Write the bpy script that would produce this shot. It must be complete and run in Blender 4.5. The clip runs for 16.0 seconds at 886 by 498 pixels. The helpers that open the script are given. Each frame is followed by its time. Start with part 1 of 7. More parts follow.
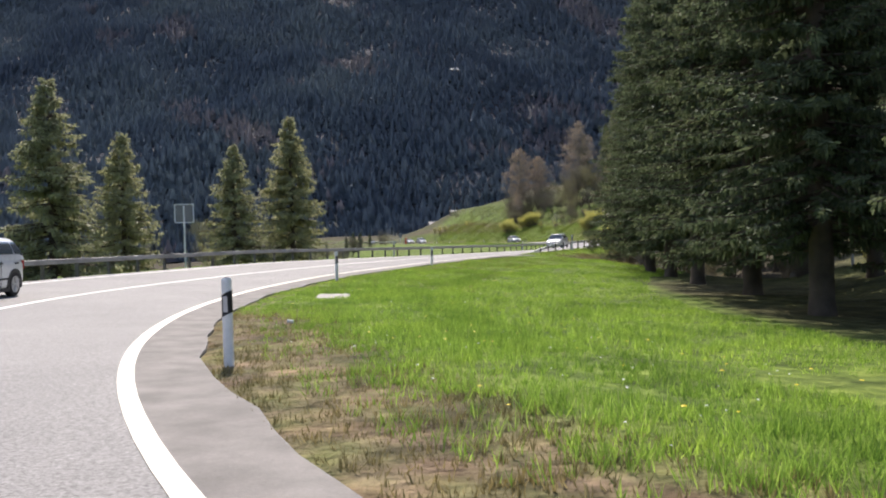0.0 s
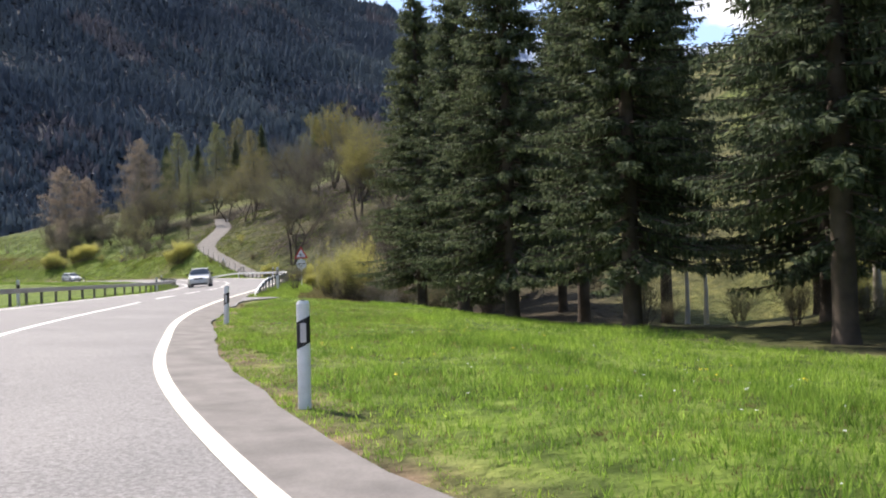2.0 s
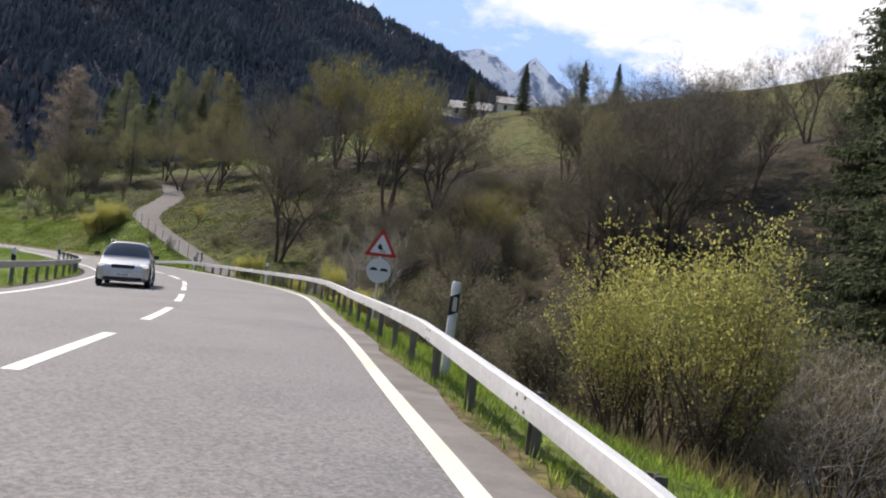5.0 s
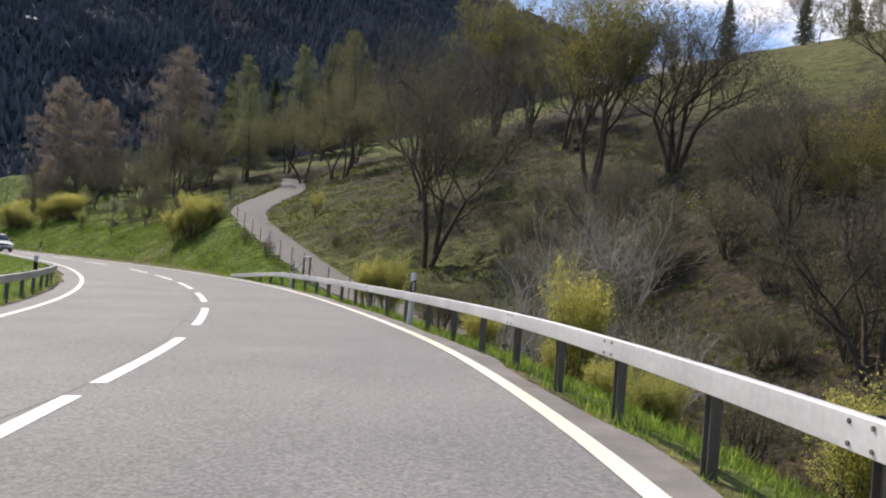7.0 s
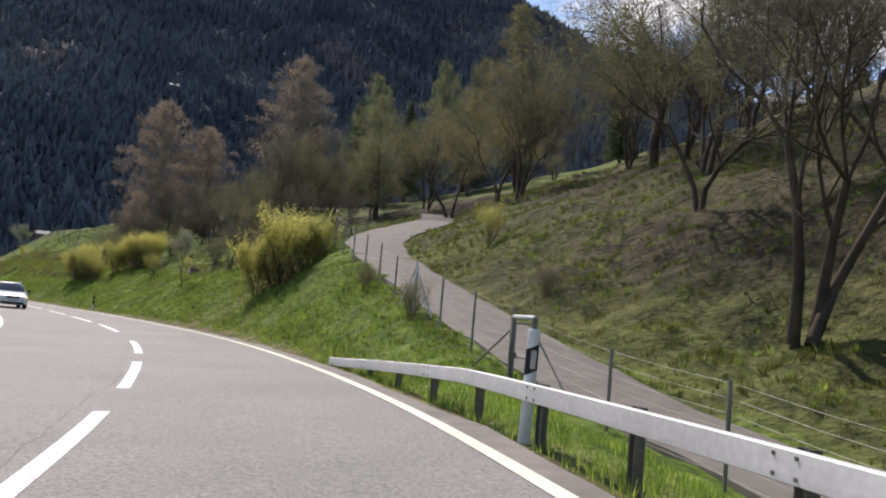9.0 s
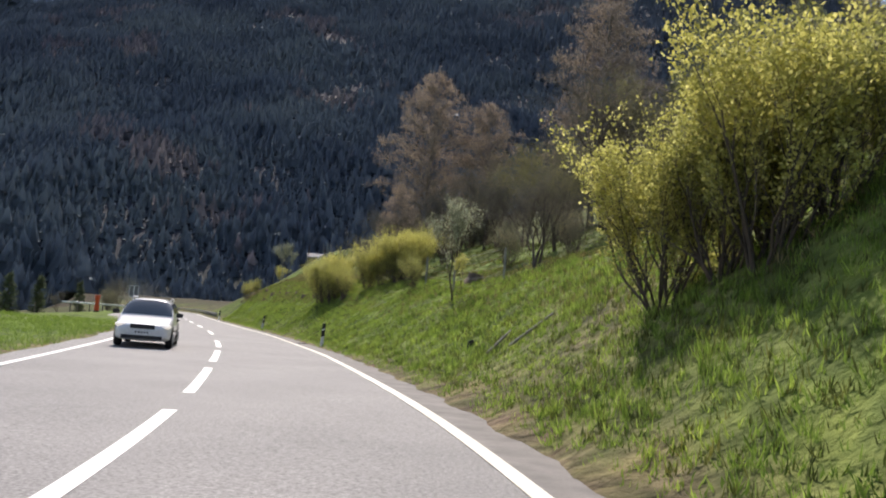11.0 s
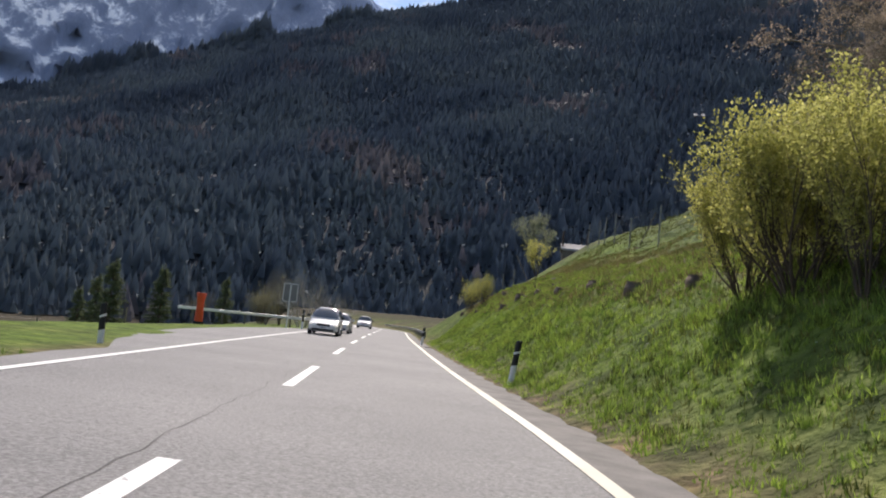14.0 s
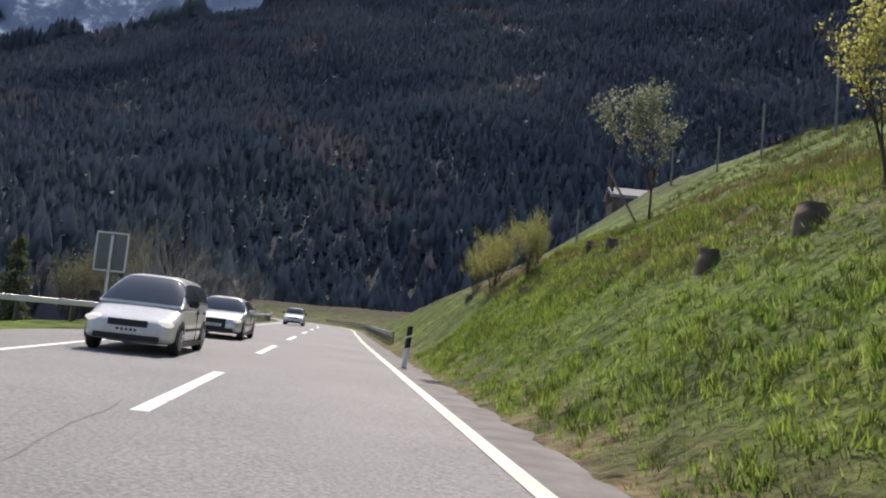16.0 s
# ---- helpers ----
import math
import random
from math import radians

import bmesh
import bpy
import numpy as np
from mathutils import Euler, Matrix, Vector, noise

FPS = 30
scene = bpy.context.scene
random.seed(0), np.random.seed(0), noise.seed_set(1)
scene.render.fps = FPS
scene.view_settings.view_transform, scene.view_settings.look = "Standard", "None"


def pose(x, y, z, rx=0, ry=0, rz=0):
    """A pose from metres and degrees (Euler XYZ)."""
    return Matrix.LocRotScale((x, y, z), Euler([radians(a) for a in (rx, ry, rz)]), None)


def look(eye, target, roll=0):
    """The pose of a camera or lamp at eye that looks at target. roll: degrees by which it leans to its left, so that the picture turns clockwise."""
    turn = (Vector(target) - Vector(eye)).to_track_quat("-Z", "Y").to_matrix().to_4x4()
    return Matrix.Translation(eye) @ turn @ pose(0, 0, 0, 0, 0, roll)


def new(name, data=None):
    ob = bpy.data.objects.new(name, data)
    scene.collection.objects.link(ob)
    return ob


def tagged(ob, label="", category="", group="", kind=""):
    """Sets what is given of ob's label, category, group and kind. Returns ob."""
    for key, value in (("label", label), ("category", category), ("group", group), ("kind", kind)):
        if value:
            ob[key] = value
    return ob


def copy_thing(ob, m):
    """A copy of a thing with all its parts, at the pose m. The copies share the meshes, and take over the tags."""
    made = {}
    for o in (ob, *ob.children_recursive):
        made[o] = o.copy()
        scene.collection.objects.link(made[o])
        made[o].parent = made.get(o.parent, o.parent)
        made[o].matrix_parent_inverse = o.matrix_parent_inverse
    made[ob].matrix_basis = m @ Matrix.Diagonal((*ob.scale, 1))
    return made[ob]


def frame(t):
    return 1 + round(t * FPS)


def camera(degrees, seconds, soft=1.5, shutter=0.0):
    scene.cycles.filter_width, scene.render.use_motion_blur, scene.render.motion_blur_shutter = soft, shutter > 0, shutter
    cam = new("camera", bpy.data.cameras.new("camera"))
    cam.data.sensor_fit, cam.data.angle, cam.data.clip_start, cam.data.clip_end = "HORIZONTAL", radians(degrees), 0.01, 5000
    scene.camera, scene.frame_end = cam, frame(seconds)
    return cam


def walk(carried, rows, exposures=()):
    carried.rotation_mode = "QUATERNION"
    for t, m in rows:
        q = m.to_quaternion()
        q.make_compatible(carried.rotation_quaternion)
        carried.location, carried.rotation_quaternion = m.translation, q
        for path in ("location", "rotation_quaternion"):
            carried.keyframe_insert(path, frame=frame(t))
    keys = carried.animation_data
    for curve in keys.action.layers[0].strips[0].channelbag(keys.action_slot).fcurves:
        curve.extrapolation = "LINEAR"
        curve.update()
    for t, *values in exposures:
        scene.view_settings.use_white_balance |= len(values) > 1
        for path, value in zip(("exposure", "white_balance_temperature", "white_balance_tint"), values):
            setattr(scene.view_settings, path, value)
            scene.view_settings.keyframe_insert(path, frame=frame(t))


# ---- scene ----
cam = camera(57.0, 16.0, soft=2.0)
# seconds, eye, target, lean
PATH = [
    (0, (3.023, -2.948, 1.444), (2.949, -0.95, 1.416), -1.7),
    (0.5, (-0.465, 2.454, 1.317), (-0.13, 4.426, 1.295), -1.3),
    (1, (-3.072, 8.116, 1.303), (-2.456, 10.018, 1.276), -2.0),
    (1.5, (-4.701, 13.963, 1.358), (-3.853, 15.775, 1.361), -2.2),
    (2, (-5.395, 20.238, 1.392), (-4.355, 21.946, 1.422), -1.8),
    (2.5, (-4.783, 27.042, 1.329), (-3.54, 28.609, 1.336), -0.8),
    (3, (-3.591, 33.507, 1.322), (-2.232, 34.974, 1.329), 1.3),
    (3.5, (-2.225, 39.514, 1.293), (-0.875, 40.988, 1.341), 3.1),
    (4, (-0.11, 45.521, 1.157), (1.133, 47.087, 1.204), 4.1),
    (4.5, (2.136, 51.597, 1.237), (3.314, 53.212, 1.302), 5.5),
    (4.7, (3.04, 54.027, 1.249), (4.224, 55.636, 1.336), 6.6),
    (7, (14.95, 81.81, 1.46), (15.814, 83.613, 1.512), 4.8),
    (7.5, (16.892, 88.27, 1.487), (17.717, 90.089, 1.582), 5.8),
    (8, (18.498, 94.677, 1.489), (19.296, 96.504, 1.648), 6.1),
    (8.5, (19.876, 101.3, 1.421), (20.572, 103.164, 1.621), 5.3),
    (9, (20.864, 107.999, 1.341), (21.424, 109.911, 1.517), 5.1),
    (9.5, (21.487, 114.614, 1.282), (21.892, 116.563, 1.478), 5.4),
    (10, (21.785, 121.135, 1.293), (22.024, 123.11, 1.497), 5.4),
    (10.2, (21.772, 123.71, 1.342), (21.932, 125.694, 1.534), 5.1),
    (12.3, (17.463, 149.309, 1.155), (17.009, 151.247, 1.349), 5.0),
    (12.5, (16.765, 151.941, 1.167), (16.262, 153.866, 1.363), 5.2),
    (13, (14.635, 158.669, 1.143), (14.045, 160.571, 1.331), 5.5),
    (13.5, (12.327, 165.203, 1.115), (11.667, 167.082, 1.291), 5.7),
    (14, (9.877, 171.699, 1.119), (9.23, 173.582, 1.309), 5.9),
    (14.5, (7.304, 178.264, 1.154), (6.71, 180.16, 1.382), 5.6),
    (15, (4.693, 184.864, 1.121), (4.122, 186.766, 1.356), 5.5),
    (15.5, (1.958, 191.482, 1.096), (1.396, 193.39, 1.303), 5.4),
    (16, (-0.794, 198.207, 1.044), (-1.306, 200.13, 1.234), 5.5),
]
walk(cam, [(t, look(e, g, r)) for t, e, g, r in PATH],
     exposures=[(0, 0.5, 6700, 16), (1.5, 0.6, 6700, 16), (2.5, 0.75, 6700, 16), (3, 0.92, 6700, 16), (3.5, 0.62, 6700, 16), (4, 0.58, 6700, 16), (4.5, 0.12, 6700, 16), (7, 0.05, 6700, 16), (8.5, 0.0, 6700, 16), (9.5, 0.21, 6700, 16), (10.1, 0.35, 6700, 16), (12.5, 0.06, 6700, 16), (16, 0.05, 6700, 16)])

# ---- light ----
SUN_AZ, SUN_EL = radians(-14), radians(50)
world = bpy.data.worlds.new("sky")
scene.world = world
world.use_nodes = True
wn, wl = world.node_tree.nodes, world.node_tree.links
sky = wn.new("ShaderNodeTexSky")
sky.sky_type, sky.sun_disc = "NISHITA", False
sky.sun_elevation, sky.sun_rotation = SUN_EL, SUN_AZ
sky.altitude, sky.air_density, sky.dust_density = 900, 1.2, 1.5
wn["Background"].inputs["Strength"].default_value = 0.15
wl.new(sky.outputs[0], wn["Background"].inputs["Color"])
sun_data = bpy.data.lights.new("sun", "SUN")
sun_data.energy, sun_data.angle, sun_data.color = 4.6, radians(0.6), (1.0, 0.94, 0.84)
sun = new("sun", sun_data)
sun.matrix_world = look((100 * math.sin(SUN_AZ) * math.cos(SUN_EL), 100 * math.cos(SUN_AZ) * math.cos(SUN_EL), 100 * math.sin(SUN_EL)), (0, 0, 0))

# ---- materials ----


def material(name, rough=0.8, metal=0.0, spec=0.3):
    m = bpy.data.materials.new(name)
    m.use_nodes = True
    b = m.node_tree.nodes["Principled BSDF"]
    b.inputs["Roughness"].default_value, b.inputs["Metallic"].default_value = rough, metal
    b.inputs["Specular IOR Level"].default_value = spec
    return m


def node(m, kind, **values):
    n = m.node_tree.nodes.new(kind)
    for key, value in values.items():
        if key in n.inputs:
            n.inputs[key].default_value = value
    return n


def tie(m, a, b):
    m.node_tree.links.new(a, b)


def noise_out(m, scale, detail=4.0, coords="Object", rough=0.55, stretch=None):
    """The value of a noise of that scale on object (or generated) coordinates."""
    tc = node(m, "ShaderNodeTexCoord")
    n = node(m, "ShaderNodeTexNoise", Scale=scale, Detail=detail, Roughness=rough)
    if stretch:
        mp = node(m, "ShaderNodeMapping")
        mp.inputs["Scale"].default_value = stretch
        tie(m, tc.outputs[coords], mp.inputs["Vector"])
        tie(m, mp.outputs[0], n.inputs["Vector"])
    else:
        tie(m, tc.outputs[coords], n.inputs["Vector"])
    return n.outputs["Fac"]


def ramp(m, value, stops):
    r = node(m, "ShaderNodeValToRGB")
    e = r.color_ramp.elements
    while len(e) < len(stops):
        e.new(0.5)
    for i, (p, c) in enumerate(stops):
        e[i].position, e[i].color = p, (*c, 1)
    tie(m, value, r.inputs[0])
    return r.outputs[0]


def mix(m, fac, a, b, how="MIX"):
    """The mix of two colours; each a socket or a plain colour."""
    n = node(m, "ShaderNodeMix")
    n.data_type, n.blend_type = "RGBA", how
    for value, socket in ((fac, n.inputs[0]), (a, n.inputs[6]), (b, n.inputs[7])):
        if isinstance(value, bpy.types.NodeSocket):
            tie(m, value, socket)
        else:
            socket.default_value = value if socket == n.inputs[0] else (*value, 1)
    return n.outputs[2]


def maths(m, how, a, b=0.5):
    n = node(m, "ShaderNodeMath")
    n.operation = how
    for i, value in enumerate((a, b)):
        if isinstance(value, bpy.types.NodeSocket):
            tie(m, value, n.inputs[i])
        else:
            n.inputs[i].default_value = value
    return n.outputs[0]


def relief(m, height, strength=0.4, distance=0.02):
    b = node(m, "ShaderNodeBump", Strength=strength, Distance=distance)
    tie(m, height, b.inputs["Height"])
    tie(m, b.outputs[0], m.node_tree.nodes["Principled BSDF"].inputs["Normal"])


def colour(m, socket):
    tie(m, socket, m.node_tree.nodes["Principled BSDF"].inputs["Base Color"])


def attribute(m, name):
    a = node(m, "ShaderNodeAttribute")
    a.attribute_name = name
    return a.outputs["Fac"]


def plain(name, base, rough=0.6, metal=0.0, scale=6.0, vary=0.18, bump=0.0, spec=0.3):
    """A material of one colour, mottled at two scales."""
    m = material(name, rough, metal, spec)
    lo, hi = tuple(c * (1 - vary) for c in base), tuple(min(1, c * (1 + vary)) for c in base)
    big = ramp(m, noise_out(m, scale * 0.2, 3), [(0.3, lo), (0.7, hi)])
    fine = ramp(m, noise_out(m, scale * 4, 5), [(0.3, (0.82, 0.82, 0.82)), (0.75, (1.0, 1.0, 1.0))])
    colour(m, mix(m, 1.0, big, fine, "MULTIPLY"))
    if bump:
        relief(m, noise_out(m, scale * 6, 5), bump, 0.01)
    return m


def leaf_material(name, dark, light, glow=0.35, rough=0.6):
    """Foliage: colour varies from piece to piece, part of the light passes through."""
    m = material(name, rough, 0, 0.25)
    g = node(m, "ShaderNodeNewGeometry")
    o = node(m, "ShaderNodeObjectInfo")
    c = ramp(m, g.outputs["Random Per Island"], [(0.0, dark), (0.75, tuple((a + b) / 2 for a, b in zip(dark, light))), (1.0, light)])
    tint = ramp(m, o.outputs["Random"], [(0.0, (0.8, 0.82, 0.8)), (1.0, (1.12, 1.08, 1.0))])
    c = mix(m, 1.0, c, tint, "MULTIPLY")
    p = m.node_tree.nodes["Principled BSDF"]
    tie(m, c, p.inputs["Base Color"])
    t = node(m, "ShaderNodeBsdfTranslucent")
    tie(m, c, t.inputs["Color"])
    s = node(m, "ShaderNodeMixShader")
    s.inputs[0].default_value = glow
    tie(m, p.outputs[0], s.inputs[1])
    tie(m, t.outputs[0], s.inputs[2])
    tie(m, s.outputs[0], m.node_tree.nodes["Material Output"].inputs["Surface"])
    return m


# grass land: meadow green, dry grass, bare soil and forest floor by the ground's own zones
ground_mat = material("meadow", 0.9, 0, 0.15)
fine = noise_out(ground_mat, 3.0, 6)
broad = noise_out(ground_mat, 0.12, 4)
green = ramp(ground_mat, fine, [(0.25, (0.06, 0.105, 0.016)), (0.55, (0.128, 0.2, 0.03)), (0.8, (0.22, 0.3, 0.055))])
dry = ramp(ground_mat, fine, [(0.25, (0.06, 0.065, 0.022)), (0.6, (0.14, 0.14, 0.05)), (0.85, (0.24, 0.215, 0.1))])
soil = ramp(ground_mat, fine, [(0.3, (0.1, 0.068, 0.042)), (0.7, (0.27, 0.2, 0.13))])
floor_c = ramp(ground_mat, fine, [(0.3, (0.03, 0.026, 0.018)), (0.7, (0.085, 0.07, 0.045))])
dry_amount = maths(ground_mat, "ADD", attribute(ground_mat, "dry"), ramp(ground_mat, broad, [(0.5, (0, 0, 0)), (0.75, (0.45, 0.45, 0.45))]))
c = mix(ground_mat, dry_amount, green, dry)
rag = maths(ground_mat, "MULTIPLY", noise_out(ground_mat, 1.3, 6), 1.6)
c = mix(ground_mat, maths(ground_mat, "MULTIPLY", attribute(ground_mat, "soil"), rag), c, soil)
c = mix(ground_mat, attribute(ground_mat, "wood"), c, floor_c)
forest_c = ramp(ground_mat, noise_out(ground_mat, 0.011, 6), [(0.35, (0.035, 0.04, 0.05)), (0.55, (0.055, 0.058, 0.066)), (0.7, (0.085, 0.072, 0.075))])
turf = ramp(ground_mat, noise_out(ground_mat, 0.85, 5, rough=0.62), [(0.34, (0.42, 0.45, 0.42)), (0.5, (0.92, 0.92, 0.92)), (0.66, (1.25, 1.2, 1.1))])
c = mix(ground_mat, 1.0, c, turf, "MULTIPLY")
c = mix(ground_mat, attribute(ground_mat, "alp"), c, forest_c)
colour(ground_mat, c)
relief(ground_mat, maths(ground_mat, "ADD", maths(ground_mat, "MULTIPLY", noise_out(ground_mat, 5.0, 8), 0.35), maths(ground_mat, "MULTIPLY", noise_out(ground_mat, 1.1, 4), 0.9)), 1.0, 0.4)

asphalt = material("asphalt", 0.75, 0, 0.4)
grit = noise_out(asphalt, 26, 8, rough=0.85)
streak = noise_out(asphalt, 0.35, 5)
a1 = ramp(asphalt, grit, [(0.34, (0.085, 0.082, 0.082)), (0.5, (0.22, 0.215, 0.213)), (0.66, (0.4, 0.39, 0.38))])
colour(asphalt, mix(asphalt, 1.0, a1, ramp(asphalt, streak, [(0.3, (0.8, 0.8, 0.8)), (0.7, (1.05, 1.04, 1.03))]), "MULTIPLY"))
relief(asphalt, grit, 0.5, 0.008)
old_asphalt = plain("worn asphalt", (0.19, 0.175, 0.16), 0.85, scale=12, vary=0.2, bump=0.4)
shoulder_asphalt = plain("shoulder asphalt", (0.222, 0.207, 0.192), 0.85, scale=9, vary=0.22, bump=0.4)
line_paint = material("road paint", 0.6, 0, 0.4)
colour(line_paint, ramp(line_paint, noise_out(line_paint, 5, 9, rough=0.78), [(0.36, (0.26, 0.25, 0.245)), (0.43, (0.8, 0.79, 0.76))]))
cream_paint = material("aged road paint", 0.65, 0, 0.35)
colour(cream_paint, mix(cream_paint, 1.0, ramp(cream_paint, noise_out(cream_paint, 9, 8, rough=0.75), [(0.3, (0.4, 0.38, 0.34)), (0.4, (0.8, 0.77, 0.67))]), ramp(cream_paint, noise_out(cream_paint, 0.5, 5), [(0.35, (0.86, 0.84, 0.78)), (0.65, (1.0, 1.0, 1.0))]), "MULTIPLY"))
zinc = plain("galvanised steel", (0.74, 0.75, 0.75), 0.5, 0.25, 4, 0.12)
rust_steel = plain("dull steel", (0.2, 0.19, 0.17), 0.6, 0.5, 8, 0.25)
wood_grey = plain("weathered wood", (0.24, 0.2, 0.16), 0.85, 0, 9, 0.3, 0.5)
bark = plain("bark", (0.1, 0.078, 0.06), 0.95, 0, 7, 0.4, 0.9)
bark_light = plain("pale bark", (0.3, 0.27, 0.23), 0.9, 0, 7, 0.35, 0.6)
white_bark = plain("bleached bark", (0.52, 0.48, 0.43), 0.85, 0, 7, 0.25, 0.4)
twig_brown = plain("brown twigs", (0.175, 0.148, 0.122), 0.9, 0, 5, 0.3)
twig_grey = plain("grey twigs", (0.22, 0.195, 0.165), 0.9, 0, 5, 0.3)
needles = leaf_material("spruce needles", (0.062, 0.083, 0.046), (0.21, 0.25, 0.14), 0.42, 0.75)
larch_needles = leaf_material("larch needles", (0.27, 0.28, 0.165), (0.44, 0.44, 0.27), 0.5)
yellow_leaves = leaf_material("young yellow leaves", (0.34, 0.34, 0.08), (0.74, 0.72, 0.28), 0.6)
green_leaves = leaf_material("young green leaves", (0.2, 0.19, 0.05), (0.5, 0.46, 0.16), 0.5)
silver_leaves = leaf_material("pale silvery leaves", (0.2, 0.22, 0.14), (0.46, 0.48, 0.36), 0.45)
olive_leaves = leaf_material("olive buds", (0.16, 0.155, 0.07), (0.38, 0.36, 0.17), 0.5)
dull_buds = leaf_material("dull olive buds", (0.15, 0.145, 0.09), (0.33, 0.31, 0.19), 0.45)
pale_needles = leaf_material("fresh pale needles", (0.17, 0.2, 0.09), (0.36, 0.38, 0.19), 0.5)
russet_leaves = leaf_material("russet buds", (0.28, 0.225, 0.18), (0.55, 0.45, 0.365), 0.5)
# pale blue base colours stand in for the haze over the far forest
hazed_far_needles = leaf_material("distant conifers with painted haze", (0.21, 0.245, 0.295), (0.265, 0.302, 0.352), 0.7, 0.95)
hazed_far_bare = leaf_material("distant bare trees with painted haze", (0.26, 0.25, 0.285), (0.305, 0.292, 0.325), 0.7, 0.95)
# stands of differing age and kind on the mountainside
for m in (hazed_far_needles, hazed_far_bare):
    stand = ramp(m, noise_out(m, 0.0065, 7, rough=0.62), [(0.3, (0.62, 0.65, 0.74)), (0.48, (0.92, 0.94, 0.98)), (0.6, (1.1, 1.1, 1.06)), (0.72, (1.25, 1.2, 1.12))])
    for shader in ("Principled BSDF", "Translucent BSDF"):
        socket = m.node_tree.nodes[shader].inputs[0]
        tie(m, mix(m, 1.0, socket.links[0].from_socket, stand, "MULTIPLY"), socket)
grass_blade = leaf_material("grass", (0.118, 0.205, 0.035), (0.43, 0.58, 0.125), 0.54)
meadow_blade = leaf_material("meadow grass", (0.13, 0.25, 0.036), (0.47, 0.67, 0.13), 0.55)
olive_blade = leaf_material("rough olive grass", (0.05, 0.075, 0.016), (0.22, 0.23, 0.07), 0.45)
dry_blade = leaf_material("dry grass", (0.14, 0.12, 0.05), (0.42, 0.36, 0.19), 0.4)
# patches of differing growth in the grass
for m, size in ((grass_blade, 0.9), (meadow_blade, 0.5), (olive_blade, 0.9), (dry_blade, 0.7)):
    patch = ramp(m, noise_out(m, size, 5, rough=0.6), [(0.34, (0.6, 0.66, 0.6)), (0.5, (0.97, 0.97, 0.97)), (0.66, (1.2, 1.12, 1.0))])
    for shader in ("Principled BSDF", "Translucent BSDF"):
        socket = m.node_tree.nodes[shader].inputs[0]
        tie(m, mix(m, 1.0, socket.links[0].from_socket, patch, "MULTIPLY"), socket)
white_plastic = plain("white plastic", (0.8, 0.8, 0.79), 0.4, 0, 3, 0.05)
black_plastic = plain("black plastic", (0.02, 0.02, 0.022), 0.45, 0, 3, 0.1)
reflector = plain("silver reflector", (0.62, 0.6, 0.6), 0.25, 0.3, 30, 0.08)

# ---- mesh helpers ----


def mesh_object(name, verts, faces, mats, parent=None, label="", smooth=False, slots=None):
    me = bpy.data.meshes.new(name)
    me.from_pydata([tuple(v) for v in verts], [], [tuple(f) for f in faces])
    for m in (mats if isinstance(mats, (list, tuple)) else [mats]):
        me.materials.append(m)
    if slots is not None:
        me.polygons.foreach_set("material_index", slots)
    if smooth:
        me.polygons.foreach_set("use_smooth", [True] * len(me.polygons))
    me.update()
    ob = new(name, me)
    if parent:
        ob.parent = parent
    if label:
        tagged(ob, label)
    return ob


def array_object(name, verts, faces, mats, parent=None, smooth=False, slots=None):
    """As mesh_object, from numpy arrays of equal-sided faces, for many of them."""
    verts, faces = np.asarray(verts, np.float32), np.asarray(faces, np.int32)
    me = bpy.data.meshes.new(name)
    k = faces.shape[1]
    me.vertices.add(len(verts))
    me.vertices.foreach_set("co", verts.ravel())
    me.loops.add(faces.size)
    me.loops.foreach_set("vertex_index", faces.ravel())
    me.polygons.add(len(faces))
    me.polygons.foreach_set("loop_start", np.arange(0, faces.size, k, dtype=np.int32))
    for m in (mats if isinstance(mats, (list, tuple)) else [mats]):
        me.materials.append(m)
    if slots is not None:
        me.polygons.foreach_set("material_index", np.asarray(slots, np.int32))
    me.polygons.foreach_set("use_smooth", np.full(len(faces), smooth))
    me.update(calc_edges=True)
    ob = new(name, me)
    if parent:
        ob.parent = parent
    return ob


def part(name, bm, mat, parent=None, label="", bevel=0.0):
    """Links a bmesh as one mesh object, under a thing or a part."""
    if bevel:
        bmesh.ops.bevel(bm, geom=[e for e in bm.edges if e.is_manifold and e.calc_face_angle(0) > 0.5], offset=bevel, segments=2, affect="EDGES", clamp_overlap=True)
    me = bpy.data.meshes.new(name)
    bm.to_mesh(me)
    bm.free()
    me.materials.append(mat)
    ob = new(name, me)
    if parent:
        ob.parent = parent
    if label:
        tagged(ob, label)
    return ob


def box(bm, lo, hi, turn=None):
    """Adds a box between two corners to a bmesh; turn is a matrix."""
    r = bmesh.ops.create_cube(bm, size=1)
    m = Matrix.Translation([(a + b) / 2 for a, b in zip(lo, hi)]) @ Matrix.Diagonal([b - a for a, b in zip(lo, hi)] + [1])
    bmesh.ops.transform(bm, matrix=(turn @ m) if turn else m, verts=r["verts"])
    return r["verts"]


def rod(bm, a, b, r1, r2=None, sides=8):
    """Adds a tapered rod from a to b to a bmesh."""
    a, b = Vector(a), Vector(b)
    d = b - a
    r = bmesh.ops.create_cone(bm, cap_ends=True, segments=sides, radius1=r1, radius2=r1 if r2 is None else r2, depth=d.length)
    bmesh.ops.transform(bm, matrix=Matrix.Translation((a + b) / 2) @ d.to_track_quat("Z", "Y").to_matrix().to_4x4(), verts=r["verts"])
    return r["verts"]


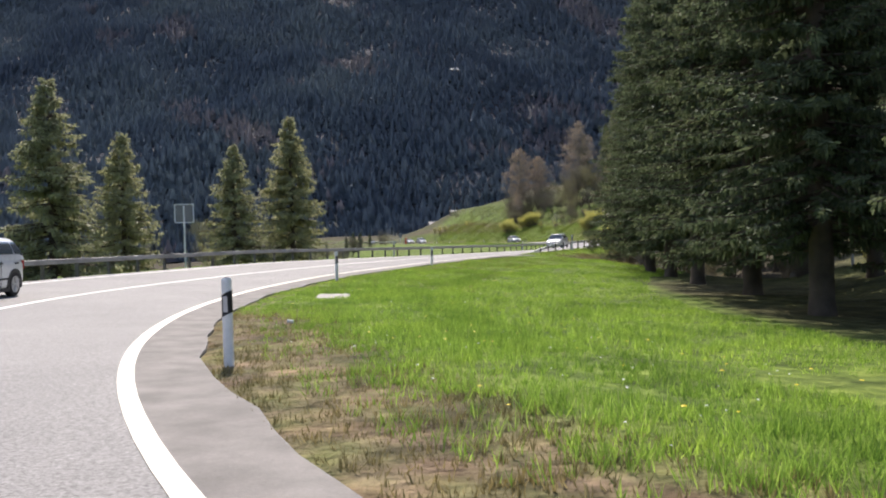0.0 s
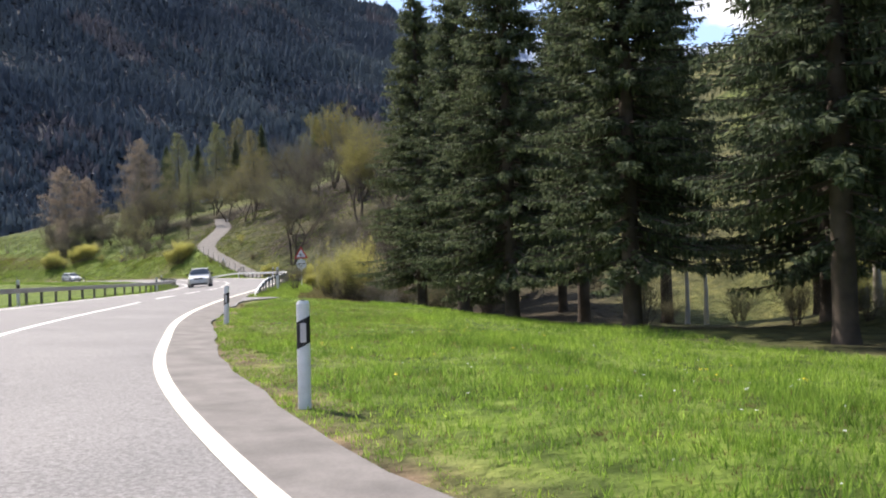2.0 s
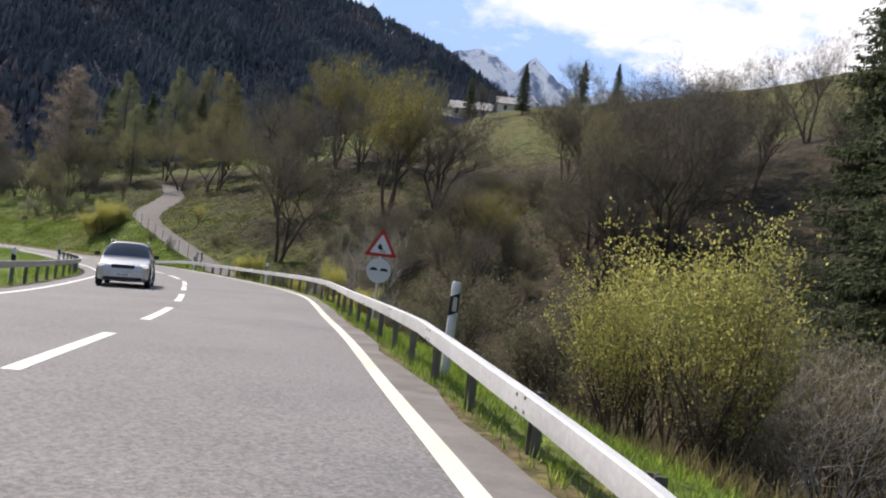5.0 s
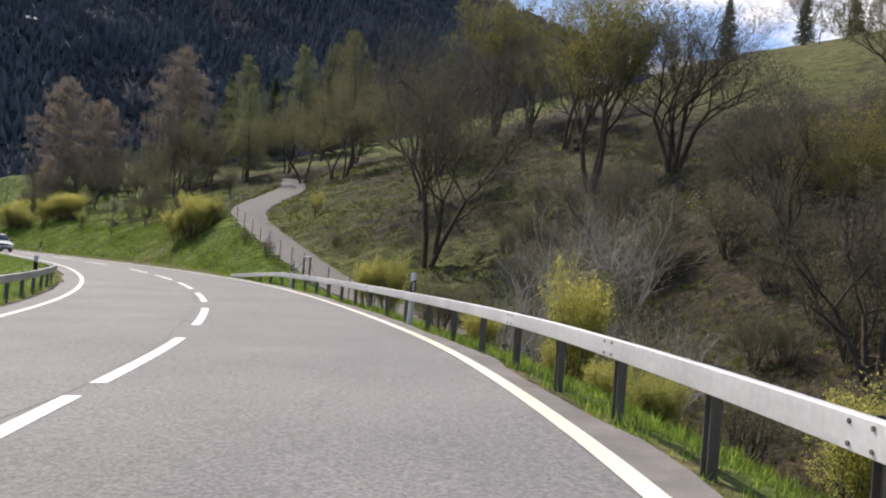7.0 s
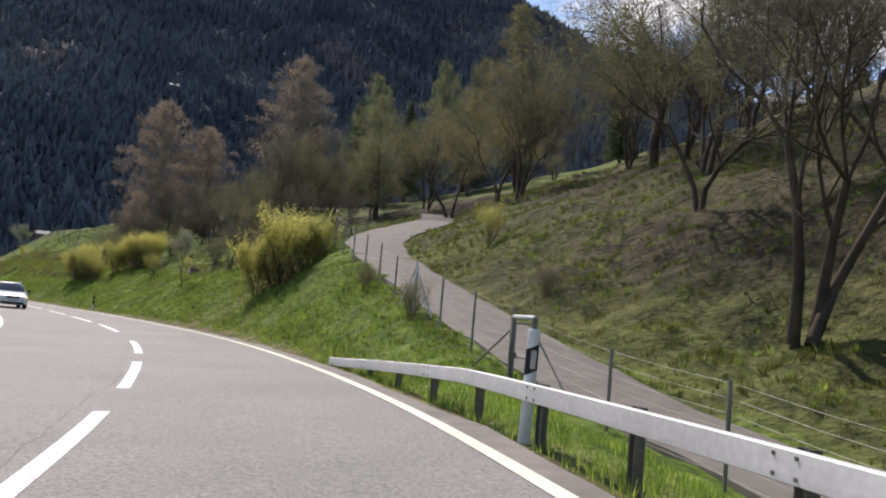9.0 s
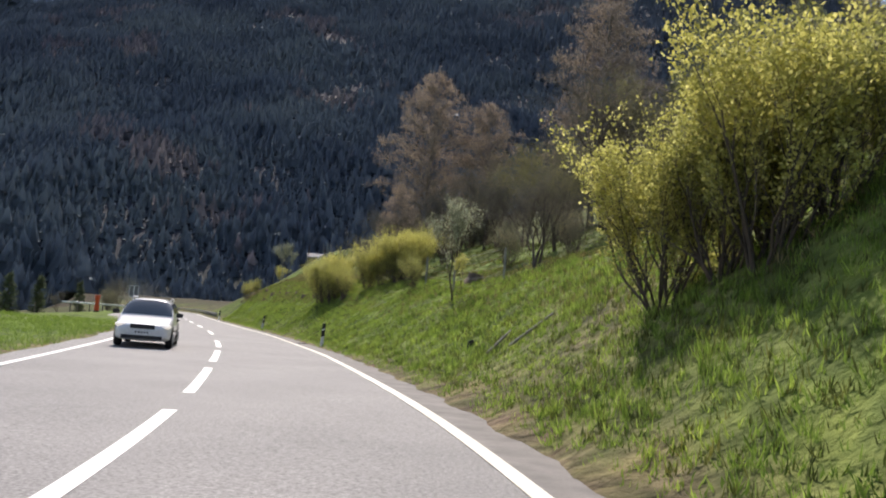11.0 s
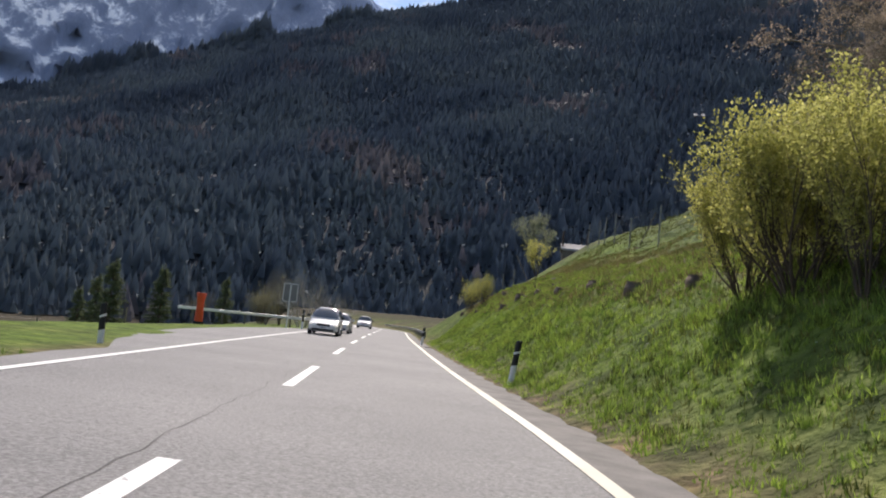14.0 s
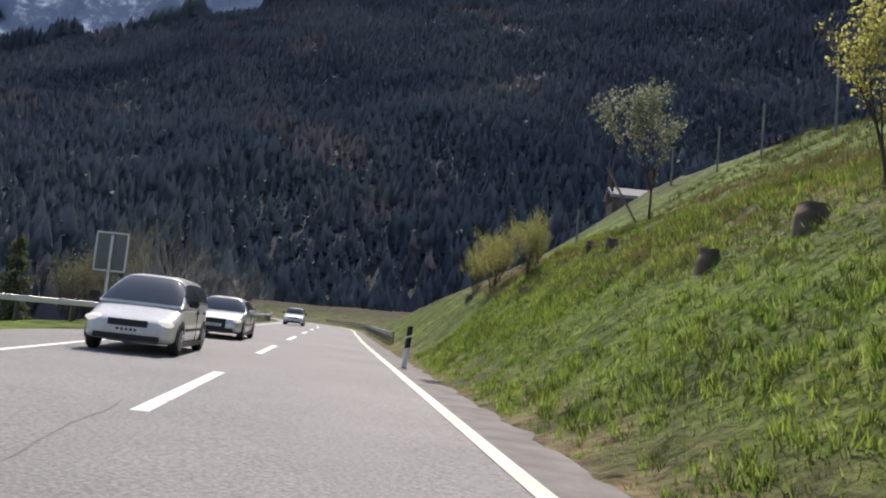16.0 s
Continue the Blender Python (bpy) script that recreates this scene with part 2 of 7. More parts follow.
# ---- the road's line ----
CENTRE = [(17, -29), (9.5, -16), (0.9, -4.2), (-2.6, 1.2), (-5.4, 7.1), (-7.3, 14), (-7.8, 20.6), (-7.0, 28), (-5.7, 34.5), (-4.1, 40.5), (-1.85, 47),
          (0.1, 52), (2.5, 58.5), (5.55, 65.4), (10.5, 76.5), (15.3, 90.3), (17.1, 96), (18.65, 103.2), (19.6, 110.7), (20.0, 118.2), (19.85, 125.7), (19.2, 133.1),
          (17.2, 143.5), (13.05, 157.8), (10.6, 165), (6.3, 176.7), (1.73, 187.8), (-2.87, 198.9), (-6.87, 208.7), (-15, 229), (-23.5, 250.5), (-33, 274), (-45, 296), (-62, 318)]


def spline(points, step=1.0):
    p = [np.array(q, float) for q in points]
    p = [2 * p[0] - p[1]] + p + [2 * p[-1] - p[-2]]
    out = []
    for a, b, c, d in zip(p, p[1:], p[2:], p[3:]):
        n = max(2, int(np.linalg.norm(c - b) / step))
        for i in range(n):
            t = i / n
            out.append(0.5 * (2 * b + (c - a) * t + (2 * a - 5 * b + 4 * c - d) * t * t + (3 * b - a - 3 * c + d) * t ** 3))
    out.append(p[-2])
    return np.array(out)


def tangents(line):
    d = np.gradient(line, axis=0)
    return d / np.linalg.norm(d, axis=1, keepdims=True)


line = spline(CENTRE)
for _ in range(6):
    line[1:-1] = (line[:-2] + 2 * line[1:-1] + line[2:]) / 4
way = tangents(line)
right = np.stack([way[:, 1], -way[:, 0]], 1)
ly = line[:, 1]
LANE_Y = [-30, 2, 8, 12, 16, 19, 23, 27, 33.4, 38, 43, 52, 56, 62, 67, 77, 85, 88, 92, 96, 101, 106, 115, 124, 129, 141, 160, 180, 192, 207, 235]
LANE_R = [3.6, 3.6, 3.8, 3.97, 4.03, 4.03, 3.78, 3.55, 3.2, 3.32, 3.06, 3.0, 3.28, 3.55, 3.55, 3.6, 4.3, 4.5, 4.42, 4.22, 3.95, 3.8, 3.75, 3.6, 3.42, 3.36, 3.4, 3.42, 3.3, 3.28, 3.1]
lane_r = np.interp(ly, LANE_Y, LANE_R)
lane_l = np.interp(ly, [-30, 25, 60, 95, 115, 145, 165], [3.7, 3.7, 3.5, 3.7, 3.8, 3.5, 3.25])
shoulder = np.interp(ly, [-30, 50, 55, 58, 66, 80, 125, 135, 160, 200], [0.95, 0.95, 0.9, 0.65, 0.5, 0.42, 0.45, 0.65, 0.85, 0.8])
for _ in range(8):
    for w in (lane_r, lane_l, shoulder):
        w[1:-1] = (w[:-2] + 2 * w[1:-1] + w[2:]) / 4
bank = np.interp(ly, [-30, 40, 62, 85, 118, 150, 170], [-0.05, -0.05, 0.0, 0.042, 0.042, 0.0, -0.02])
crown = np.interp(ly, [-30, 40, 62, 80, 170], [0.19, 0.17, 0.06, 0.0, 0.0])


def at_road(i, off, up=0.0):
    """The point beside the centre line at sample i, off metres to the right, on the road's surface."""
    x, y = line[i] + right[i] * off
    return np.array([x, y, crown[i] + bank[i] * off + up])


def sample_at(y):
    return int(np.argmin(np.abs(ly - y)))


# ---- the shape of the land, in cross-sections to both sides of the pavement: metres out, height ----
RIGHT = [
    (-30, [(0, 0), (3, 0.0), (11, -0.6), (18, -0.8), (40, 1.5), (90, 14), (250, 44)]),
    (42, [(0, 0), (3, -0.05), (11, -0.7), (18, -0.9), (40, 3), (90, 22), (250, 65)]),
    (57, [(0, 0), (2, -0.05), (7, -0.5), (13, -1.5), (26, -2.6), (45, 6), (90, 27), (250, 72)]),
    (75, [(0, 0), (1.4, -0.2), (5, -1.8), (11, -3.2), (21, -0.8), (33, 6), (80, 29), (250, 75)]),
    (98, [(0, 0), (1.1, -0.15), (3.5, -1.6), (8, -2.4), (13, 0.2), (20, 6.5), (30, 10.5), (75, 33), (140, 44), (250, 60)]),
    (112, [(0, 0), (1, -0.1), (3, -0.8), (5.5, -0.7), (9.3, -0.3), (12.5, 1.8), (20, 7.3), (30, 11), (75, 33), (140, 44), (250, 60)]),
    (122, [(0, 0), (1, 0.1), (2.4, 0.3), (5.2, 0.25), (9, 0.75), (11.5, 1.9), (15, 4.8), (20, 8.1), (30, 11), (75, 33), (140, 44), (250, 60)]),
    (130, [(0, 0), (1, 0.5), (2.8, 1.7), (6, 1.8), (10, 3.6), (20, 9.2), (75, 33), (140, 44), (250, 60)]),
    (138, [(0, 0), (1, 0.7), (3.2, 2.9), (6.2, 3.3), (10, 5), (20, 9.8), (75, 33), (140, 44), (250, 60)]),
    (146, [(0, 0), (1, 0.6), (4, 2.9), (6.5, 4.2), (10, 5), (20, 9.5), (75, 33), (140, 44), (250, 60)]),
    (162, [(0, 0), (1, 0.45), (4, 2.4), (7, 3.6), (12, 5.5), (22, 9.0), (60, 22), (80, 29), (118, 44), (250, 70)]),
    (190, [(0, 0), (0.8, 0.4), (3.6, 3.0), (6, 4.0), (12, 6.0), (25, 10.0), (75, 26), (118, 42), (250, 50)]),
    (215, [(0, 0), (0.8, 0.4), (4.4, 3.75), (6, 4.5), (11, 7.3), (16, 10), (25, 13.3), (40, 16), (75, 17), (250, 12)]),
    (236, [(0, 0), (1, 0.4), (3, 2.6), (8, 5.2), (14, 9.8), (22, 10.5), (40, 12), (75, 8), (250, 4)]),
    (285, [(0, 0), (1, 0.2), (6, 1.5), (20, 3), (75, 2), (250, 0)]),
]
LEFT = [
    (-30, [(0, 0), (1.2, -0.1), (5, -1.0), (14, -3), (40, -4.5), (250, -6)]),
    (65, [(0, 0), (1.2, -0.1), (5, -1.0), (14, -2.5), (40, -4), (250, -6)]),
    (110, [(0, 0), (1.5, -0.1), (6, -0.5), (20, -1), (60, -2), (250, -5)]),
    (135, [(0, 0), (2, 0.05), (13, 0.0), (19, -0.8), (34, -4.5), (60, -6), (250, -8)]),
    (185, [(0, 0), (2, 0.05), (13, 0.0), (19, -0.8), (34, -4.5), (60, -6), (250, -8)]),
    (222, [(0, 0), (4, 0.0), (8, -0.6), (16, -2.5), (34, -5), (60, -6.5), (250, -8)]),
    (320, [(0, 0), (2, 0.0), (6, -0.6), (16, -2.5), (34, -5), (60, -6.5), (250, -8)]),
]
# crest of the mountain wall by bearing from the road: degrees, elevation in degrees
CREST_AZ = [-180, -120, -75, -56, -46, -40, -35, -31, -23, -14, 0, 12, 22, 25.4, 28, 34, 37, 42, 46, 60, 120, 180]
CREST_EL = [7, 7, 8, 9, 11.7, 14.8, 16.6, 18.2, 20.9, 22.7, 24.5, 25, 23.3, 21.6, 20.2, 18.7, 17.4, 14.6, 12.3, 9, 7, 7]


def section(table, y, out):
    """Heights of the cross-sections at road places y, metres out, both arrays."""
    ys = np.array([r[0] for r in table])
    heights = np.stack([np.interp(out, *zip(*r[1])) for r in table])
    j = np.clip(np.searchsorted(ys, y) - 1, 0, len(ys) - 2)
    t = np.clip((y - ys[j]) / (ys[j + 1] - ys[j]), 0, 1)
    k = np.arange(len(y))
    return heights[j, k] * (1 - t) + heights[j + 1, k] * t


def smooth(t):
    t = np.clip(t, 0, 1)
    return t * t * (3 - 2 * t)


def lumps(x, y, size, seed=0.0):
    """Cheap rolling unevenness."""
    a, b = x / size + seed, y / size - seed
    return (np.sin(a * 1.7 + 1.3 * np.sin(b * 1.1)) + np.sin(b * 2.1 + 1.7 * np.sin(a * 0.9)) + 0.5 * np.sin(a * 3.9 + b * 3.1)) / 2.5


def road_place(x, y):
    """For arrays of points: nearest sample of the centre line, and metres to the right of it."""
    x, y = np.asarray(x, float), np.asarray(y, float)
    best, dist = np.zeros(len(x), int), np.full(len(x), 1e18)
    for start in range(0, len(x), 20000):
        s = slice(start, start + 20000)
        d = (x[s, None] - line[None, :, 0]) ** 2 + (y[s, None] - line[None, :, 1]) ** 2
        best[s] = np.argmin(d, 1)
    off = (x - line[best, 0]) * right[best, 0] + (y - line[best, 1]) * right[best, 1]
    gap = np.hypot(x - line[best, 0], y - line[best, 1])
    off = np.where(gap > np.abs(off) + 0.5, np.sign(off) * gap, off)
    return best, off


FARM_LANE = spline([(29.1, 108), (28.8, 114), (28.5, 121), (28.3, 128), (28.2, 134.5), (28.0, 140), (28.3, 144.5), (30.2, 149.5), (33.5, 156.5), (37, 165), (38.6, 171), (41, 180)])
FARM_Z = np.interp(FARM_LANE[:, 1], [100, 107, 114, 121, 128, 134.5, 140, 144.5, 149.5, 156.5, 165, 180], [-1.3, -0.9, -0.6, 0.1, 1.25, 2.45, 3.6, 4.6, 5.7, 7.1, 8.6, 11])


def lane_bed(x, y, z):
    """Levels the slope under the farm lane."""
    near = np.flatnonzero((x > 20) & (x < 48) & (y > 95) & (y < 185))
    if not len(near):
        return z
    d = (x[near, None] - FARM_LANE[None, :, 0]) ** 2 + (y[near, None] - FARM_LANE[None, :, 1]) ** 2
    j = np.argmin(d, 1)
    k = smooth((3.2 - np.sqrt(d[np.arange(len(near)), j])) / 1.9)
    z = z.copy()
    z[near] = z[near] * (1 - k) + (FARM_Z[j] - 0.02) * k
    return z


def ground_z(x, y, pressed=True):
    """Height of the land at arrays of points; the soil lies pressed down below the pavement."""
    x, y = np.asarray(x, float), np.asarray(y, float)
    i, off = road_place(x, y)
    er, el = lane_r[i] + shoulder[i], lane_l[i] + 0.7
    edge_r, edge_l = crown[i] + bank[i] * er, crown[i] - bank[i] * el
    out_r, out_l = off - er, -off - el
    zr = section(RIGHT, ly[i], np.maximum(out_r, 0)) + edge_r * np.exp(-np.maximum(out_r, 0) / 6)
    zl = section(LEFT, ly[i], np.maximum(out_l, 0)) + edge_l * np.exp(-np.maximum(out_l, 0) / 6)
    z = np.where(off > 0, zr, zl)
    out = np.where(off > 0, out_r, out_l)
    z = z + lumps(x, y, 2.2) * 0.06 * smooth((out - 1) / 3) + lumps(x, y, 9.0, 2.0) * 0.3 * smooth((out - 8) / 20)
    turf = smooth((y - 95) / 12) * smooth((240 - y) / 12) * (off > 0) * smooth((out - 0.8) / 2.5) * smooth((45 - out) / 15)
    z = z + turf * (0.16 * lumps(x, y, 0.95, 11) + 0.2 * lumps(x + 0.4 * z, y, 1.7, 5)) * (0.5 + 0.9 * smooth((out - 6) / 4))
    z = lane_bed(x, y, z)
    if pressed:
        bed = crown[i] + bank[i] * np.clip(off, -el, er)
        press = smooth((-0.15 - out) / 0.7)
        z = (z - 0.035) * (1 - press) + (np.minimum(z, bed) - 0.2) * press
    # the mountain wall round the valley
    dx, dy = x - 5, y - 150
    r, az = np.hypot(dx, dy), np.degrees(np.arctan2(dx, dy))
    crest = 900 * np.tan(np.radians(np.interp(az, CREST_AZ, CREST_EL)))
    foot = np.interp(az, [-180, -60, -30, 0, 15, 40, 90, 180], [420, 230, 240, 260, 300, 360, 420, 420])
    t = np.clip((r - foot) / (900 - foot), 0, 1.25)
    wall = crest * np.where(t < 1, t ** 1.12, 1 - (t - 1) * 0.8) + lumps(x, y, 90, 5) * 14 * smooth(t * 3) * (1.05 - np.minimum(t, 1))
    keep = smooth((r - foot) / 60)
    return z * (1 - keep) + np.maximum(wall, z * (1 - smooth(t * 2))) * keep


def ground_at(x, y):
    return float(ground_z(np.array([x]), np.array([y]))[0])


def grown(lo, hi, step, far, rate=1.13):
    mid = list(np.arange(lo, hi + step / 2, step))
    a, s = [], step
    v = lo
    while v > far[0]:
        s *= rate
        v -= s
        a.append(v)
    b, s = [], step
    v = hi
    while v < far[1]:
        s *= rate
        v += s
        b.append(v)
    return np.array(a[::-1] + mid + b)


gx, gy = grown(-28, 52, 0.7, (-2400, 2400)), grown(-26, 236, 0.7, (-1800, 2400))
X, Y = np.meshgrid(gx, gy)
xs, ys = X.ravel(), Y.ravel()
zs = ground_z(xs, ys)
nx, ny = len(gx), len(gy)
k = (np.arange(ny - 1)[:, None] * nx + np.arange(nx - 1)[None, :]).ravel()
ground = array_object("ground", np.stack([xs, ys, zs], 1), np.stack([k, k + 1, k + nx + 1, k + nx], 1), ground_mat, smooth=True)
tagged(ground, "green spring meadow and rough banks rising into a wooded mountain", "ground", kind="structure")
i, off = road_place(xs, ys)
out_r, out_l = off - lane_r[i] - shoulder[i], -off - lane_l[i] - 0.7
out = np.maximum(out_r, out_l)
py = ly[i]
soil_amount = 0.9 * smooth((0.55 - out) / 0.5) + 0.85 * smooth((3.0 - out_r) / 2.0) * (out_r > 0) * (smooth((18 - py) / 6) + 0.45 * smooth((py - 30) / 6) * smooth((50 - py) / 6)) + 0.8 * smooth((2.5 - out_r) / 1.2) * (out_r > 0) * smooth((15 - py) / 4) + 0.5 * smooth((1.2 - out) / 1.0)
bankside = (out_r > 0) * smooth((py - 168) / 15) * smooth((out_r - 3.0) / 1.0) * smooth((8 - out_r) / 3)
soil_amount = soil_amount + 0.75 * np.exp(-((xs - 23.2) ** 2 / 5 + (ys - 147) ** 2 / 22)) + bankside * (0.55 + 0.35 * lumps(xs, ys, 2.4, 3))
dry_amount = 0.12 + 0.7 * smooth((out_r - 11) / 4) * smooth((72 - ys) / 10) * (xs > 10) + 0.8 * bankside + 0.45 * (out_r > 18) * smooth((py - 50) / 30) * (1 + 0.8 * lumps(xs, ys, 13, 5)) + 0.55 * ((out_r > 6) & (py > 95) & (py < 160)) + 0.1 * ((out_r > 0) & (py > 122) & (out_r < 6))
r = np.hypot(xs - 5, ys - 150)
gully = smooth((out_r - 1.8) / 1.5) * smooth((24 - out_r) / 8) * smooth((py - 56) / 8) * smooth((116 - py) / 8) + 0.5 * smooth((out_r - 9) / 4) * smooth((40 - out_r) / 10) * smooth((py - 108) / 8) * (0.5 + 0.5 * lumps(xs, ys, 6))
spruce_floor = 0.75 * smooth((out_r - 8) / 3) * smooth((24 - out_r) / 8) * smooth((72 - ys) / 10) * (xs > 10) * (0.8 + 0.35 * lumps(xs, ys, 4, 3))
wood_amount = np.clip(0.55 * smooth((out_r - 16) / 8) * smooth((60 - out_r) / 20) * smooth((py - 60) / 20) * smooth((lumps(xs, ys, 11, 4) + 0.5) / 0.8) + smooth((r - np.interp(np.degrees(np.arctan2(xs - 5, ys - 150)), [-60, 0, 15, 40], [200, 220, 280, 345])) / 40) + 0.95 * gully + spruce_floor + 0.85 * smooth((out_l - 26 + 9 * lumps(xs, ys, 14, 6)) / 14) * smooth((py - 118 + 12 * lumps(xs, ys, 17, 1)) / 30), 0, 1)
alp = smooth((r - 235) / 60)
rough_slope = smooth((out_r - 5) / 3) * smooth((48 - out_r) / 14) * smooth((py - 88) / 14) * smooth((172 - py) / 14)
wood_amount = np.clip((wood_amount + 0.75 * smooth((py - 228) / 14) * smooth((out - 1.2) / 3)) * (1 - alp) + (0.85 + 0.3 * smooth((out_r - 10) / 4) * smooth((130 - py) / 12)) * rough_slope * (0.6 + 0.4 * lumps(xs, ys, 5, 8)) + 0.5 * smooth((out_r - 9) / 4) * smooth((42 - out_r) / 12) * smooth((py - 82) / 8) * smooth((122 - py) / 10), 0, 1)
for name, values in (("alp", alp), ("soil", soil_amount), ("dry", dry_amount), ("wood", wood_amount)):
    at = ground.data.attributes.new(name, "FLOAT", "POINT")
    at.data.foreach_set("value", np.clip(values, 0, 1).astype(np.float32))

# ---- pavement: road, shoulders, markings ----


def ribbon(name, idx, offs_a, offs_b, mat, up=0.0, depth=0.0, cuts=1):
    """A strip along the road between two offsets (arrays over idx), with sides of that depth."""
    idx = list(idx)
    a, b = np.broadcast_to(offs_a, len(idx)), np.broadcast_to(offs_b, len(idx))
    verts, faces = [], []
    w = cuts + 1
    for n, i in enumerate(idx):
        for c in range(w):
            verts.append(at_road(i, a[n] + (b[n] - a[n]) * c / cuts, up))
    for n in range(len(idx) - 1):
        for c in range(cuts):
            p = n * w + c
            faces.append((p, p + 1, p + w + 1, p + w))
    if depth:
        m = len(verts)
        for n, i in enumerate(idx):
            verts += [at_road(i, a[n], up - depth), at_road(i, b[n], up - depth)]
        for n in range(len(idx) - 1):
            p, q = n * w, m + 2 * n
            faces += [(p, p + w, q + 2, q), (p + w - 1, q + 1, q + 3, p + 2 * w - 1)]
    return mesh_object(name, verts, faces, mat)


N = len(line)
whole = range(2, N - 2)
W = np.array(list(whole))
wobble = lambda s, seed: 0.05 * np.sin(s * 0.9 + seed) + 0.035 * np.sin(s * 2.3 + 2 * seed) + 0.03 * np.sin(s * 5.1)
road = ribbon("road", whole, -lane_l[W] - 0.7 + wobble(W, 1.0), lane_r[W] + shoulder[W] + wobble(W, 0.3), asphalt, 0, 0.25, 6)
tagged(road, "two-lane country road of pale grey sunlit asphalt", "road", kind="structure")


def line_strip(name, idx, off, width, label, mat=line_paint):
    idx = list(idx)
    o = np.broadcast_to(off, len(idx)) if np.ndim(off) else np.full(len(idx), off)
    ob = ribbon(name, idx, o - width / 2, o + width / 2, mat, 0.008)
    ob.parent = road
    return tagged(ob, label)


verge_strip = ribbon("paved_shoulder", whole, lane_r[W] + 0.07, lane_r[W] + shoulder[W] + wobble(W, 0.3) - 0.012, shoulder_asphalt, 0.004)
verge_strip.parent = road
tagged(verge_strip, "smoother warm grey asphalt shoulder outside the edge line")
line_strip("edge_line", whole, lane_r[W], 0.18, "solid cream-white painted edge line, worn in places", cream_paint)
keep = [i for i in whole]
line_strip("edge_line", keep, -lane_l[np.array(keep)], 0.16, "solid white painted edge line")

# ---- plants ----


def tubes(segs, sides=5):
    """Tapered open tubes, as arrays: segs of (a, b, radius a, radius b)."""
    a, b = np.array([s[0] for s in segs], float), np.array([s[1] for s in segs], float)
    ra, rb = np.array([s[2] for s in segs], float), np.array([s[3] for s in segs], float)
    d = b - a
    d /= np.maximum(np.linalg.norm(d, axis=1, keepdims=True), 1e-6)
    ref = np.where(np.abs(d[:, 2:3]) > 0.9, [[1.0, 0, 0]], [[0, 0, 1.0]])
    u = np.cross(d, ref)
    u /= np.linalg.norm(u, axis=1, keepdims=True)
    v = np.cross(d, u)
    rings = []
    for k in range(sides):
        c, s = math.cos(2 * math.pi * k / sides), math.sin(2 * math.pi * k / sides)
        rings.append((a + (u * c + v * s) * ra[:, None], b + (u * c + v * s) * rb[:, None]))
    verts = np.stack([p for ring in rings for p in ring], 1).reshape(-1, 3)
    base = (np.arange(len(segs)) * 2 * sides)[:, None]
    faces = np.concatenate([base + np.array([[2 * k, 2 * ((k + 1) % sides), 2 * ((k + 1) % sides) + 1, 2 * k + 1]]) for k in range(sides)])
    return verts, faces


def blades(base, along, side, length, width, waist=0.45):
    """Leaf-shaped quads, as arrays: from base along a direction, widest at the waist."""
    length, width = np.asarray(length)[:, None], np.asarray(width)[:, None]
    mid = base + along * length * waist
    verts = np.stack([base, mid + side * width / 2, base + along * length, mid - side * width / 2], 1).reshape(-1, 3)
    return verts, np.arange(len(base) * 4).reshape(-1, 4)


def unit(v):
    return v / np.maximum(np.linalg.norm(v, axis=-1, keepdims=True), 1e-6)


def joined(pieces):
    """Arrays of several pieces, (verts, faces, slot), as one."""
    verts, faces, slots, n = [], [], [], 0
    for v, f, s in pieces:
        verts.append(v)
        faces.append(f + n)
        slots.append(np.full(len(f), s))
        n += len(v)
    return np.concatenate(verts), np.concatenate(faces), np.concatenate(slots)


